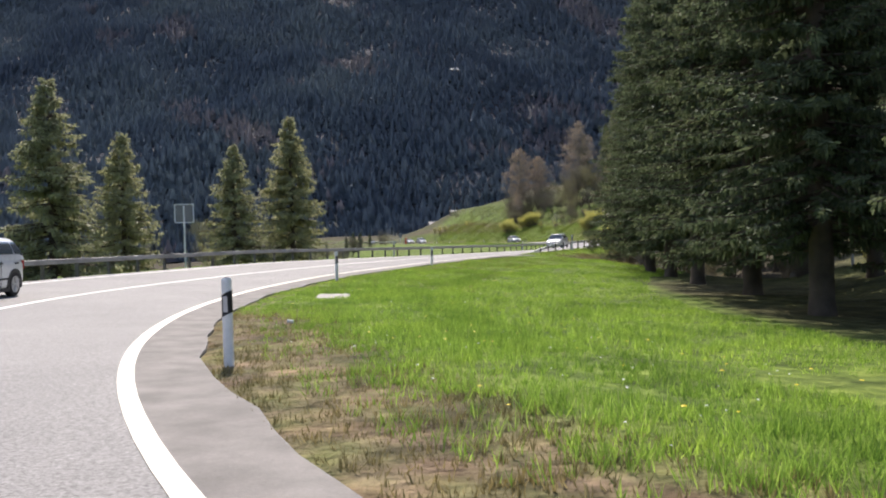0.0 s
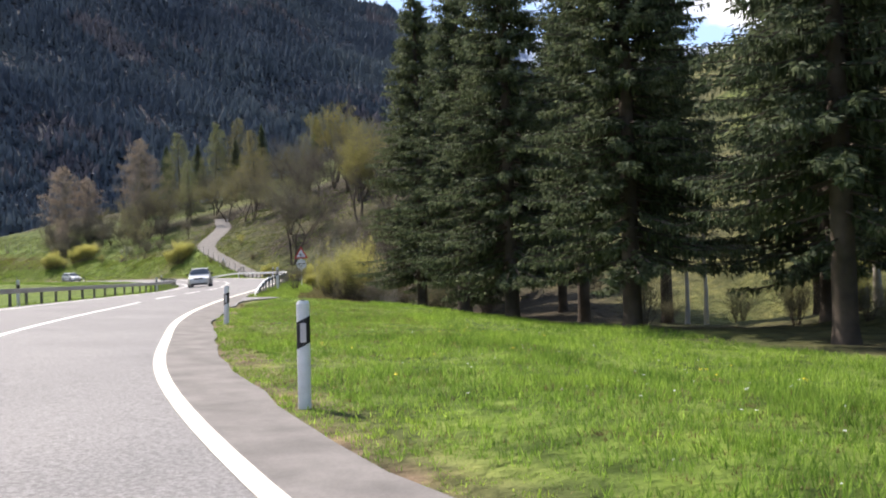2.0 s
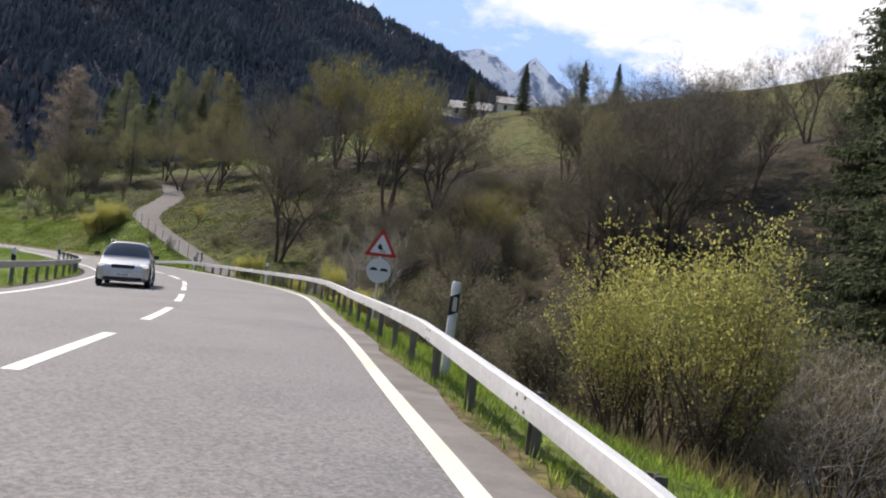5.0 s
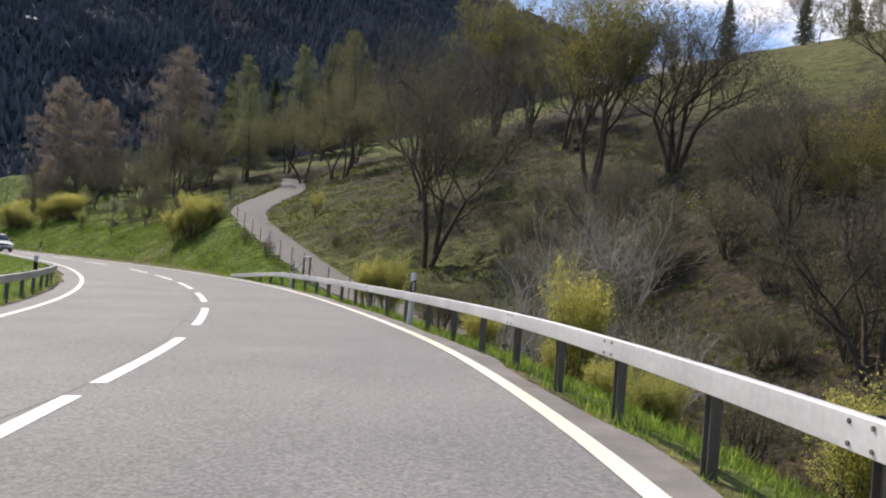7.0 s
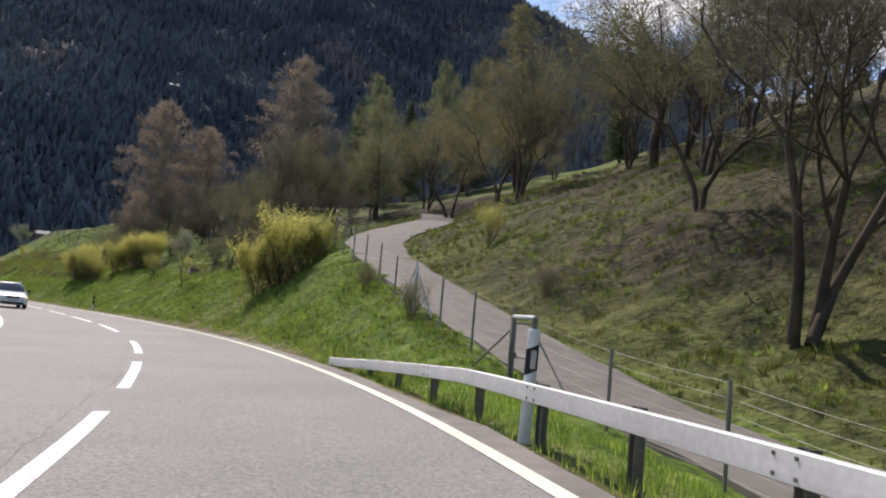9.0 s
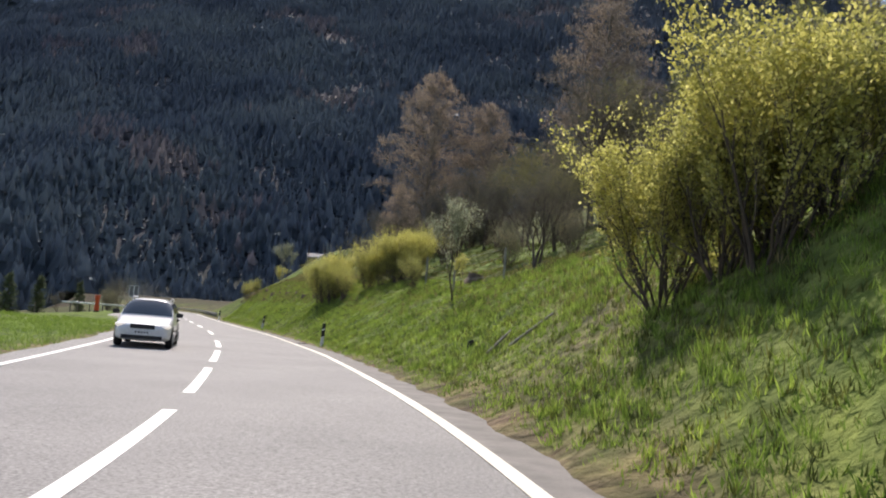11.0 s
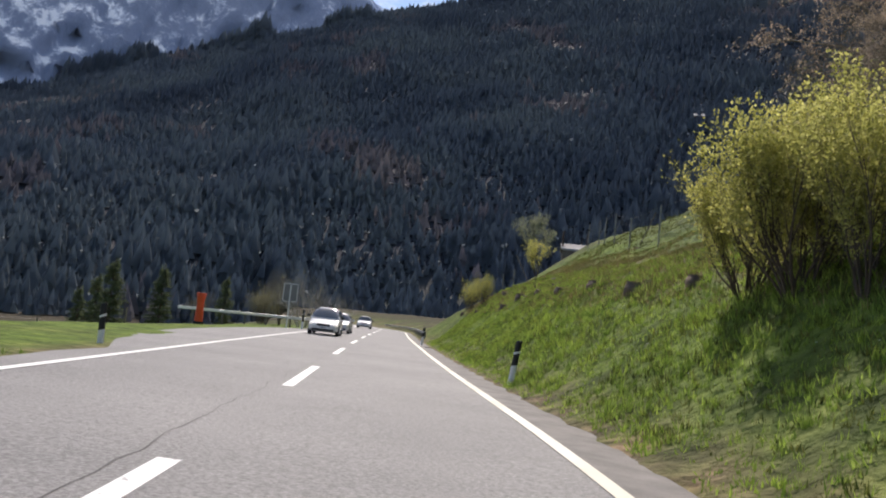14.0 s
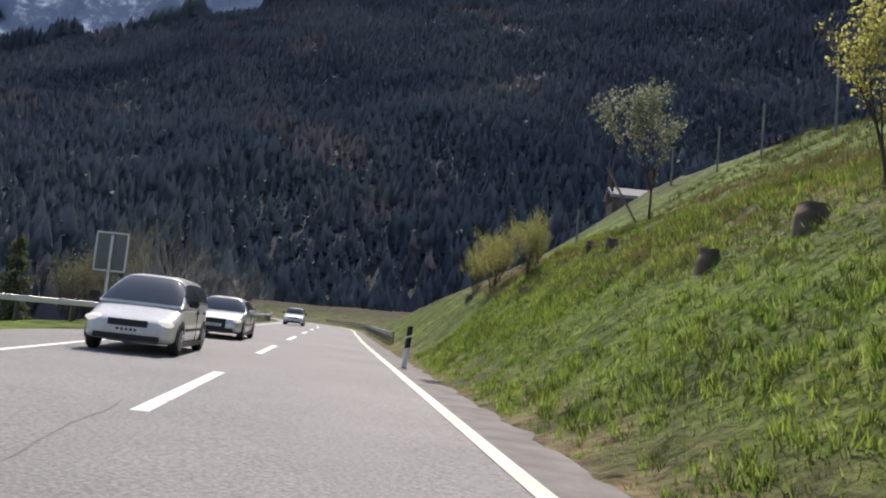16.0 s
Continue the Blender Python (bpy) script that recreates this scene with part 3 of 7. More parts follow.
def conifer(name, label, height, reach, bare, seed, leaf, spray=0.45, tiers=0.42, per=7, droop=0.35, power=0.75, thin=1.0, mat_bark=None):
    """Spruce or larch: a straight trunk, whorls of drooping branches, hanging sprays."""
    rng = np.random.default_rng(seed)
    tree = new(name)
    tagged(tree, label, "tree")
    r0 = height * 0.013 + 0.05
    trunk = [((0, 0, -0.4), (0, 0, 0.4), r0 * 1.35, r0), ((0, 0, 0.4), (0, 0, height * 0.5), r0, r0 * 0.6), ((0, 0, height * 0.5), (0, 0, height), r0 * 0.6, 0.01)]
    v, f = tubes(trunk, 9)
    array_object("trunk", v, f, mat_bark or bark, tree, True)
    limbs, B, A, S, L, Wd = [], [], [], [], [], []
    z = bare * 0.6
    while z < height - 0.25:
        full = smooth((z - bare * 0.6) / (bare * 0.7 + 0.2))
        for _ in range(per):
            if z < bare and rng.random() > full * 1.4 * thin:
                continue
            az = rng.random() * 2 * math.pi
            ln = reach * max(0.04, (height - z) / (height - bare * 0.6)) ** power * rng.uniform(0.72, 1.12) * (0.65 + 0.35 * float(full))
            out = np.array([math.cos(az), math.sin(az), 0])
            zz = z + rng.uniform(-0.2, 0.2)
            lift = 0.25 * (z / height) ** 2
            pts = [out * ln * u + [0, 0, zz + ln * (lift * u - droop * u ** 1.3 + droop * 0.55 * u ** 3)] for u in (0, 0.35, 0.7, 1.0)]
            rr = 0.012 + 0.012 * ln
            for p, q, k in zip(pts, pts[1:], range(3)):
                limbs.append((p, q, rr * (1 - k * 0.28), rr * (0.72 - k * 0.25)))
            n = max(4, int(ln / (spray * 0.2) * thin))
            u = np.sort(rng.uniform(0.18, 1.0, n)) if n > 3 else np.array([0.4, 0.7, 1.0])
            c = out * ln * u[:, None]
            c[:, 2] = zz + ln * (lift * u - droop * u ** 1.3 + droop * 0.55 * u ** 3)
            side = np.array([-out[1], out[0], 0])
            for sgn in (-1, 1, 0):
                fan = side * sgn * rng.uniform(0.5, 1.0, (n, 1)) + out * rng.uniform(0.3, 0.9, (n, 1))
                hang = rng.uniform(0.1, 0.6, n) if sgn else rng.uniform(0.8, 2.2, n)
                fan = fan * (1 if sgn else 0.35)
                fan[:, 2] -= hang
                B.append(c + rng.normal(0, 0.05, (n, 3)))
                A.append(unit(fan))
                S.append(unit(np.cross(unit(fan), rng.normal(0, 1, (n, 3)))))
                taper = 1 - 0.45 * u
                L.append(spray * rng.uniform(0.6, 1.35, n) * taper * (0.55 + 0.45 * min(1, ln / 1.5)))
                Wd.append(spray * rng.uniform(0.22, 0.4, n) * taper)
        z += tiers * rng.uniform(0.8, 1.2) * (0.65 + 0.5 * (height - z) / height)
    v1, f1 = tubes(limbs, 3)
    v2, f2 = blades(np.concatenate(B), np.concatenate(A), np.concatenate(S), np.concatenate(L), np.concatenate(Wd))
    v, f, s = joined([(v1, f1, 0), (v2, f2, 1)])
    array_object("crown", v, f, [bark, leaf], tree, False, s)
    return tree


def broadleaf(name, label, height, seed, leaf, twig, leaves=3, leaf_size=0.12, spread=0.5, stems=1, levels=4, twigs=7, fork=4, up=0.35, mat_bark=None, lean=0.25, category="tree", base_r=None, sub=0, foot=0.0):
    """A tree or bush by forking: limbs, fine twigs, scattered young leaves."""
    rng = np.random.default_rng(seed)
    tree = new(name)
    tagged(tree, label, category)
    limbs, fine_segs, twig_list, tips = [], [], [], []

    def grow(p, d, ln, r, level):
        if level == levels:
            d = unit(d + rng.normal(0, 0.16, 3) + [0, 0, up * 0.3])
            twig_list.append((p, d, ln, r))
            tips.append((p + d * ln, d))
            tips.append((p + d * ln * 0.6, d))
            return
        pieces = 3
        for k in range(pieces):
            d = unit(d + rng.normal(0, 0.16, 3) + [0, 0, up * 0.18])
            q = p + d * ln / pieces
            r2 = r * 0.84
            (limbs if level < levels - 1 else fine_segs).append((p, q, r, r2))
            if level > 0 or category == "bush" and k > 0:
                tips.append((q, d))
            if level > 0 or k > 0 or category == "bush":
                for _ in range(1 if level < levels - 1 else max(1, twigs // 3)):
                    branch(q, d, ln, r2, level)
            p, r = q, r2
        for _ in range(fork - 1 if level < levels - 1 else max(1, twigs // 3)):
            branch(p, d, ln, r, level)

    def branch(p, d, ln, r, level):
        a = rng.normal(0, 1, 3)
        a = unit(a - d * (a @ d))
        nd = unit(d * rng.uniform(0.55, 1.0) + a * spread * rng.uniform(0.7, 1.5) + np.array([0, 0, up * 0.3]))
        grow(p, nd, ln * rng.uniform(0.55, 0.8), r * rng.uniform(0.5, 0.68), level + 1)

    for s in range(stems):
        az = 2 * math.pi * (s + rng.uniform(-0.3, 0.3)) / stems
        tilt = lean * rng.uniform(0.3, 1.2) if stems > 1 else lean * 0.25
        d = unit(np.array([math.cos(az) * tilt, math.sin(az) * tilt, 1.0]))
        p = np.array([math.cos(az), math.sin(az), 0]) * (0.05 * height * lean if stems > 1 else 0) + [0, 0, -0.15]
        grow(p, d, height * (0.3 if stems == 1 else 0.34) * rng.uniform(0.8, 1.1), (base_r or height * 0.018) * (1 if stems == 1 else 0.7), 0)
    top = max(t[0][2] for t in tips)
    sc = height / top
    scaled = lambda segs: [(a * sc, b * sc, ra, rb) for a, b, ra, rb in segs]
    v, f = tubes(scaled(limbs), 6)
    array_object("trunk", v, f, mat_bark or bark, tree, True)
    pieces = [(*tubes(scaled(fine_segs), 3), 0)]
    tp_, td = np.array([t[0] for t in twig_list]) * sc, np.array([t[1] for t in twig_list])
    tl = np.array([t[2] for t in twig_list]) * sc
    pieces.append((*blades(tp_, td, unit(np.cross(td, rng.normal(0, 1, td.shape))), tl, np.array([t[3] for t in twig_list]) * 1.7, 0.3), 0))
    for _ in range(sub):
        u = rng.uniform(0.15, 0.95, (len(tp_), 1))
        sd = unit(td * 0.7 + rng.normal(0, 0.55, td.shape) + [0, 0, 0.15])
        pieces.append((*blades(tp_ + td * tl[:, None] * u, sd, unit(np.cross(sd, rng.normal(0, 1, td.shape))), tl * rng.uniform(0.35, 0.7, len(tl)), np.full(len(tl), 0.013 * (height / 12 + 0.25)), 0.3), 0))
    if leaves:
        P, D = np.array([t[0] for t in tips]) * sc, np.array([t[1] for t in tips])
        high = P[:, 2] > foot * height
        P, D = P[high], D[high]
        n = int(len(P) * leaves)
        j = rng.integers(0, len(P), n)
        along = unit(D[j] + rng.normal(0, 0.8, (n, 3)))
        base = P[j] - D[j] * rng.uniform(0, 0.35, (n, 1)) * height * 0.06 + rng.normal(0, leaf_size * 0.6, (n, 3))
        side = unit(np.cross(along, rng.normal(0, 1, (n, 3))))
        pieces.append((*blades(base, along, side, leaf_size * rng.uniform(0.6, 1.3, n), leaf_size * rng.uniform(0.5, 0.9, n)), 1))
    v, f, s = joined(pieces)
    array_object("crown", v, f, [twig, leaf], tree, False, s)
    return tree


def spire(name, label, height, reach, seed, leaf, twig, mat_bark, leaves=4, leaf_size=0.07, bare=0.1, rise=0.9, count=70, power=0.75, full=0.22):
    """A birch or larch: one wavering trunk, rising limbs in a pointed crown, hanging twigs hazed with buds."""
    rng = np.random.default_rng(seed)
    tree = new(name)
    tagged(tree, label, "tree")
    r0 = height * 0.011 + 0.03
    hs = np.linspace(0, 1, 10)
    core = np.column_stack([np.cumsum(rng.normal(0, 0.012 * height, 10)) * hs, np.cumsum(rng.normal(0, 0.012 * height, 10)) * hs, hs * height])
    core[0, 2] = -0.4
    ang = np.arange(8) * math.pi / 4
    rad = r0 * (1 - 0.92 * hs) * np.where(hs == 0, 1.35, 1.0)
    v = (core[:, None, :] + rad[:, None, None] * np.stack([np.cos(ang), np.sin(ang), 0 * ang], 1)[None]).reshape(-1, 3)
    f = np.array([(a * 8 + c, a * 8 + (c + 1) % 8, a * 8 + 8 + (c + 1) % 8, a * 8 + 8 + c) for a in range(9) for c in range(8)])
    array_object("trunk", v, f, mat_bark, tree, True)
    segs, base, along, long, wide, leaf_at = [], [], [], [], [], []
    for k in range(count):
        t = bare + (1 - bare) * ((k + rng.random()) / count) ** 0.92
        az = k * 2.4 + rng.normal(0, 0.5)
        ln = reach * (min(1, (t - bare) / full + 0.35) * max(0.0, 1 - t) ** power + 0.04) * rng.uniform(0.55, 1.2)
        p0 = np.array([np.interp(t, hs, core[:, c]) for c in range(3)])
        out = np.array([math.cos(az), math.sin(az), rise * rng.uniform(0.6, 1.3)])
        out = out / np.linalg.norm(out)
        way_ = lambda u: p0 + out * ln * u[..., None] + np.array([0, 0, -0.28 * ln]) * (u ** 2.5)[..., None]
        q = way_(np.array([0, 0.35, 0.7, 1.0]))
        rr = 0.012 + 0.011 * ln
        segs += [(q[c], q[c + 1], rr * (1 - 0.3 * c), rr * (0.7 - 0.3 * c) + 0.003) for c in range(3)]
        m = int(5 + ln * 6)
        u = rng.uniform(0.15, 1.0, m)
        b1 = way_(u)
        d1 = unit(out * 0.55 + rng.normal(0, 0.6, (m, 3)) + [0, 0, 0.12])
        l1 = (ln * 0.34 * (1.15 - u) + 0.22) * rng.uniform(0.6, 1.2, m)
        base.append(b1), along.append(d1), long.append(l1), wide.append(np.full(m, 0.022))
        b2 = np.repeat(b1, 5, 0) + np.repeat(d1 * l1[:, None], 5, 0) * rng.uniform(0.2, 1.0, (m * 5, 1))
        d2 = unit(np.repeat(d1, 5, 0) * 0.5 + rng.normal(0, 0.5, (m * 5, 3)) + [0, 0, -0.35])
        l2 = rng.uniform(0.18, 0.5, m * 5)
        base.append(b2), along.append(d2), long.append(l2), wide.append(np.full(m * 5, 0.011))
        leaf_at.append(np.repeat(b2, leaves, 0) + np.repeat(d2 * l2[:, None], leaves, 0) * rng.uniform(0.1, 1.1, (m * 5 * leaves, 1)) + rng.normal(0, 0.04, (m * 5 * leaves, 3)))
    B, A, L, Wd, P = (np.concatenate(c) for c in (base, along, long, wide, leaf_at))
    n = len(P)
    la_ = unit(rng.normal(0, 1, (n, 3)) + [0, 0, -0.3])
    v, f, sl = joined([(*tubes(segs, 4), 0), (*blades(B, A, unit(np.cross(A, rng.normal(0, 1, A.shape))), L, Wd, 0.3), 0),
                       (*blades(P, la_, unit(np.cross(la_, rng.normal(0, 1, (n, 3)))), leaf_size * rng.uniform(0.6, 1.3, n), leaf_size * rng.uniform(0.5, 0.9, n)), 1)])
    array_object("crown", v, f, [twig, leaf], tree, False, sl)
    return tree


def plant(tree, x, y, size=1.0, turn=0.0, sink=0.0, tall=None):
    """Puts a finished plant down at a place on the ground."""
    tree.matrix_world = Matrix.LocRotScale((x, y, ground_at(x, y) - sink), Euler((0, 0, turn)), (size, size, tall or size))
    return tree


def replant(tree, x, y, size=1.0, turn=0.0, tall=None, label=""):
    """A copy of a plant at another place."""
    t = copy_thing(tree, Matrix())
    t.matrix_basis = Matrix.LocRotScale((x, y, ground_at(x, y)), Euler((0, 0, turn)), (size, size, tall or size))
    if label:
        tagged(t, label)
    return t


# spruce wood beside the first bend
SPRUCE = "tall dark green spruce with hanging boughs in the meadow's spruce wood"
spruces = [conifer("spruce_tree", SPRUCE, 19, 4.1, 1.8, 3, needles, per=12, spray=0.34), conifer("spruce_tree", SPRUCE, 17.5, 3.7, 3.4, 8, needles, per=12, spray=0.33, droop=0.42), conifer("spruce_tree", SPRUCE, 21, 4.3, 2.4, 15, needles, per=12, spray=0.35),
           conifer("spruce_tree", "tall spruce with a long bare trunk behind the roadside spruces", 20, 4.2, 7.5, 18, needles, per=11, spray=0.36)]
spots = [(12.3, 24.6, 0, 1.0), (12.4, 31.6, 1, 1.05), (13.1, 39.2, 2, 0.95), (13.6, 46.3, 0, 1.0), (14.6, 51.4, 1, 1.0), (15.6, 56.9, 2, 0.85), (20.4, 60.2, 0, 0.85), (24.4, 66, 1, 0.9), (28, 69, 2, 0.8),
         (11.8, 18.0, 2, 0.95), (18.5, 36, 0, 1.05), (13.5, 10, 0, 1.0), (25, 57, 1, 1.0), (17.5, 27, 1, 1.0), (16.5, 20, 0, 0.95), (20.5, 50, 3, 1.0), (25.5, 49.5, 3, 1.0), (24, 40, 3, 1.0)]
for n, (x, y, kind, size) in enumerate(spots):
    t = spruces[kind]
    if n in (0, 1, 2, 15):
        plant(t, x, y, size, n * 2.1)
    else:
        replant(t, x, y, size, n * 1.7)
for t in bpy.data.objects:
    if t.name.startswith("spruce_tree"):
        t["group"] = "spruces of the roadside wood"

# the wooded mountain: distant trees
rng = np.random.default_rng(40)


def far_wood(name, label, count, keep, mat, az_range=(-62, 62), r_range=(235, 1010), tall=1.0):
    """Distant trees as one mesh of many small ragged crowns."""
    az = np.radians(rng.uniform(*az_range, count))
    r = np.sqrt(rng.uniform(r_range[0] ** 2, r_range[1] ** 2, count))
    x, y = 5 + r * np.sin(az), 150 + r * np.cos(az)
    foot = np.interp(np.degrees(az), [-180, -60, -30, 0, 15, 40, 90, 180], [420, 230, 240, 260, 300, 360, 420, 420])
    patch = lumps(x, y, 55, 3) + 0.5 * lumps(x, y, 17, 9)
    ok = keep(patch, r, np.degrees(az)) & (r > foot + 5)
    x, y, r = x[ok], y[ok], r[ok]
    z = ground_z(x, y)
    n = len(x)
    h = np.clip(rng.lognormal(1.95, 0.3, n), 4.0, 14) * (0.85 + 0.35 * lumps(x, y, 31, 2)) * tall
    w = h * rng.uniform(0.24, 0.36, n)
    sides = 5
    verts, faces = [], []
    tiers = [(0.05, 0.7, 1.0), (0.4, 1.0, 0.62)]
    c = 0
    for lo, hi, wide in tiers:
        apex = np.stack([x + rng.normal(0, 0.5, n), y + rng.normal(0, 0.5, n), z + h * hi * rng.uniform(0.85, 1.1, n)], 1)
        ring = []
        for k in range(sides):
            a = 2 * math.pi * k / sides + rng.uniform(-0.4, 0.4, n)
            rr = w * wide * rng.uniform(0.55, 1.2, n)
            ring.append(np.stack([x + np.cos(a) * rr, y + np.sin(a) * rr, z + h * (lo + rng.uniform(-0.06, 0.06, n))], 1))
        verts.append(np.stack([apex] + ring, 1).reshape(-1, 3))
        b = c + np.arange(n)[:, None] * (sides + 1)
        for k in range(sides):
            faces.append(b + np.array([[0, 1 + k, 1 + (k + 1) % sides]]))
        c += n * (sides + 1)
    ob = array_object(name, np.concatenate(verts), np.concatenate(faces), mat)
    return tagged(ob, label, "forest", kind="stuff")


far_wood("mountain_conifers", "dense dark haze-tinted conifer forest covering the shaded mountainside", 165000, lambda p, r, a: p < 0.75, hazed_far_needles)
far_wood("mountain_bare_trees", "brown haze-tinted leafless trees in patches on the mountainside", 70000, lambda p, r, a: p > 0.55, hazed_far_bare)

far_wood("ridge_trees", "tall dark haze-tinted conifers standing out along the mountain's ridge", 9000, lambda p, r, a: (lumps(r * np.sin(np.radians(a)), r * 0.4, 26, 1) > 0.1), hazed_far_needles, (-60, -22), (885, 925), 2.1)

# ---- markings: dashed centre line, longer gaps on the straight ----


run_len = np.concatenate([[0], np.cumsum(np.linalg.norm(np.diff(line, axis=0), axis=1))])


def on_line(s, off, up=0.0):
    """A point at running length s along the road, off metres right."""
    x, y = np.interp(s, run_len, line[:, 0]), np.interp(s, run_len, line[:, 1])
    rx, ry = np.interp(s, run_len, right[:, 0]), np.interp(s, run_len, right[:, 1])
    return np.array([x + rx * off, y + ry * off, np.interp(s, run_len, crown) + np.interp(s, run_len, bank) * off + up])


def run_at(y):
    return float(np.interp(y, ly, run_len))


dash_ends = [(run_at(95.7) + 7.5 * k, 5.0) for k in range(0, 6)] + [(run_at(69.7) + 7.3 * k, 4.3) for k in range(-1, 4)] + [(run_at(157.8) + 7.5 * k, 5.4) for k in range(-2, 2)] + [(run_at(176.7) + 12 * k, 5.4) for k in range(0, 11)]
for end, length in dash_ends:
    ss = np.linspace(end - length, end, 7)
    verts = [on_line(s, o, 0.005) for s in ss for o in (-0.09, 0.09)]
    d = mesh_object("centre_dash", verts, [(2 * k, 2 * k + 1, 2 * k + 3, 2 * k + 2) for k in range(6)], line_paint, road)
# a solid centre line in the first bend
s0, s1 = run_at(-25), run_at(56)
ss = np.arange(s0, s1, 1.0)
mesh_object("centre_line", [on_line(s, o, 0.005) for s in ss for o in (-0.075, 0.075)], [(2 * k, 2 * k + 1, 2 * k + 3, 2 * k + 2) for k in range(len(ss) - 1)], line_paint, road, "solid white painted centre line")

# seams sealed with tar along the middle and across the lanes
tar = plain("tar seam", (0.08, 0.078, 0.076), 0.55, 0, 10, 0.2)
rs = random.Random(5)
for s, o, n, w in ((run_at(160), -0.3, 110, 0.014), (run_at(20), 0.3, 100, 0.018), (run_at(88), -0.2, 100, 0.016)):
    pts = []
    for k in range(n):
        o = 0.9 * o - 0.02 + rs.uniform(-0.06, 0.06)
        pts += [on_line(s + k * 0.45, o, 0.003), on_line(s + k * 0.45, o + w * rs.uniform(0.4, 1.5), 0.003)]
    mesh_object("tar_seam", pts, [(2 * k, 2 * k + 1, 2 * k + 3, 2 * k + 2) for k in range(n - 1)], tar, road, "thin dark tar-sealed crack")

# ---- paved places beside the road ----


def slab_patch(name, outline, z, mat, label, depth=0.2):
    bm = bmesh.new()
    top = bm.faces.new([bm.verts.new((x, y, z(x, y) if callable(z) else z)) for x, y in outline])
    r = bmesh.ops.extrude_face_region(bm, geom=[top])
    bmesh.ops.translate(bm, vec=(0, 0, -depth), verts=[v for v in r["geom"] if isinstance(v, bmesh.types.BMVert)])
    bmesh.ops.recalc_face_normals(bm, faces=bm.faces)
    bmesh.ops.triangulate(bm, faces=bm.faces)
    ob = part(name, bm, mat)
    return tagged(ob, label, "pavement", kind="structure")


def pave_z(x, y):
    i, off = road_place([x], [y])
    i, off = int(i[0]), float(off[0])
    return crown[i] + bank[i] * off - 0.006 if off < lane_r[i] + shoulder[i] - 0.1 else ground_at(x, y) + 0.045


inner = []
for i in range(sample_at(57.2), sample_at(48.5), -1):
    inner.append(tuple(at_road(i, lane_r[i] + shoulder[i] - 0.14)[:2]))
slab_patch("driveway", [(3.6, 49.6), (4.25, 51.5), (4.85, 52.75), (5.4, 53.6), (6.2, 54.45), (6.95, 55.15), (7.6, 55.9), (7.4, 56.3), (6.8, 56.2), (6.35, 56.2), (6.15, 56.6)] + inner,
           pave_z, asphalt, "short worn asphalt field entrance beside the road")
slab_patch("lay_by", [(-0.6, 183.6), (-1.5, 185.1), (-3.4, 187.5), (-5.4, 190.4), (-7.4, 194.0), (-9.3, 198), (-11.2, 202.6), (-13.2, 208), (-15.2, 214.5), (-17.0, 221.5), (-15.6, 222.5), (-10, 208), (-4, 193), (-0.2, 184)], 0.055, asphalt, "pale asphalt lay-by widening beside the road")
# the farm lane up the slope
fl_t = tangents(FARM_LANE)
fl_r = np.stack([fl_t[:, 1], -fl_t[:, 0]], 1)
fv, ff = [], []
for k in range(len(FARM_LANE)):
    w = 1.3 + 0.06 * math.sin(k * 1.7) + 0.04 * math.sin(k * 4.1)
    for o, dz in ((-w, -0.25), (-w, 0.0), (-0.4, 0.05), (0.4, 0.05), (w, 0.0), (w, -0.25)):
        fv.append((*(FARM_LANE[k] + fl_r[k] * o), FARM_Z[k] + 0.03 + dz))
for k in range(len(FARM_LANE) - 1):
    for c in range(5):
        p = k * 6 + c
        ff.append((p, p + 1, p + 7, p + 6))
farm = mesh_object("farm_lane", fv, ff, old_asphalt)
tagged(farm, "narrow worn grey asphalt farm lane climbing the grassy slope", "lane", kind="structure")

# ---- guard rails ----
rail_grey = plain("weathered rail", (0.36, 0.36, 0.35), 0.5, 0.5, 4, 0.2)
PROFILE = [(0.0, 0.09), (-0.08, 0.094), (-0.095, 0.086), (-0.098, 0.04), (-0.098, -0.04), (-0.095, -0.086), (-0.08, -0.094), (0.0, -0.09)]


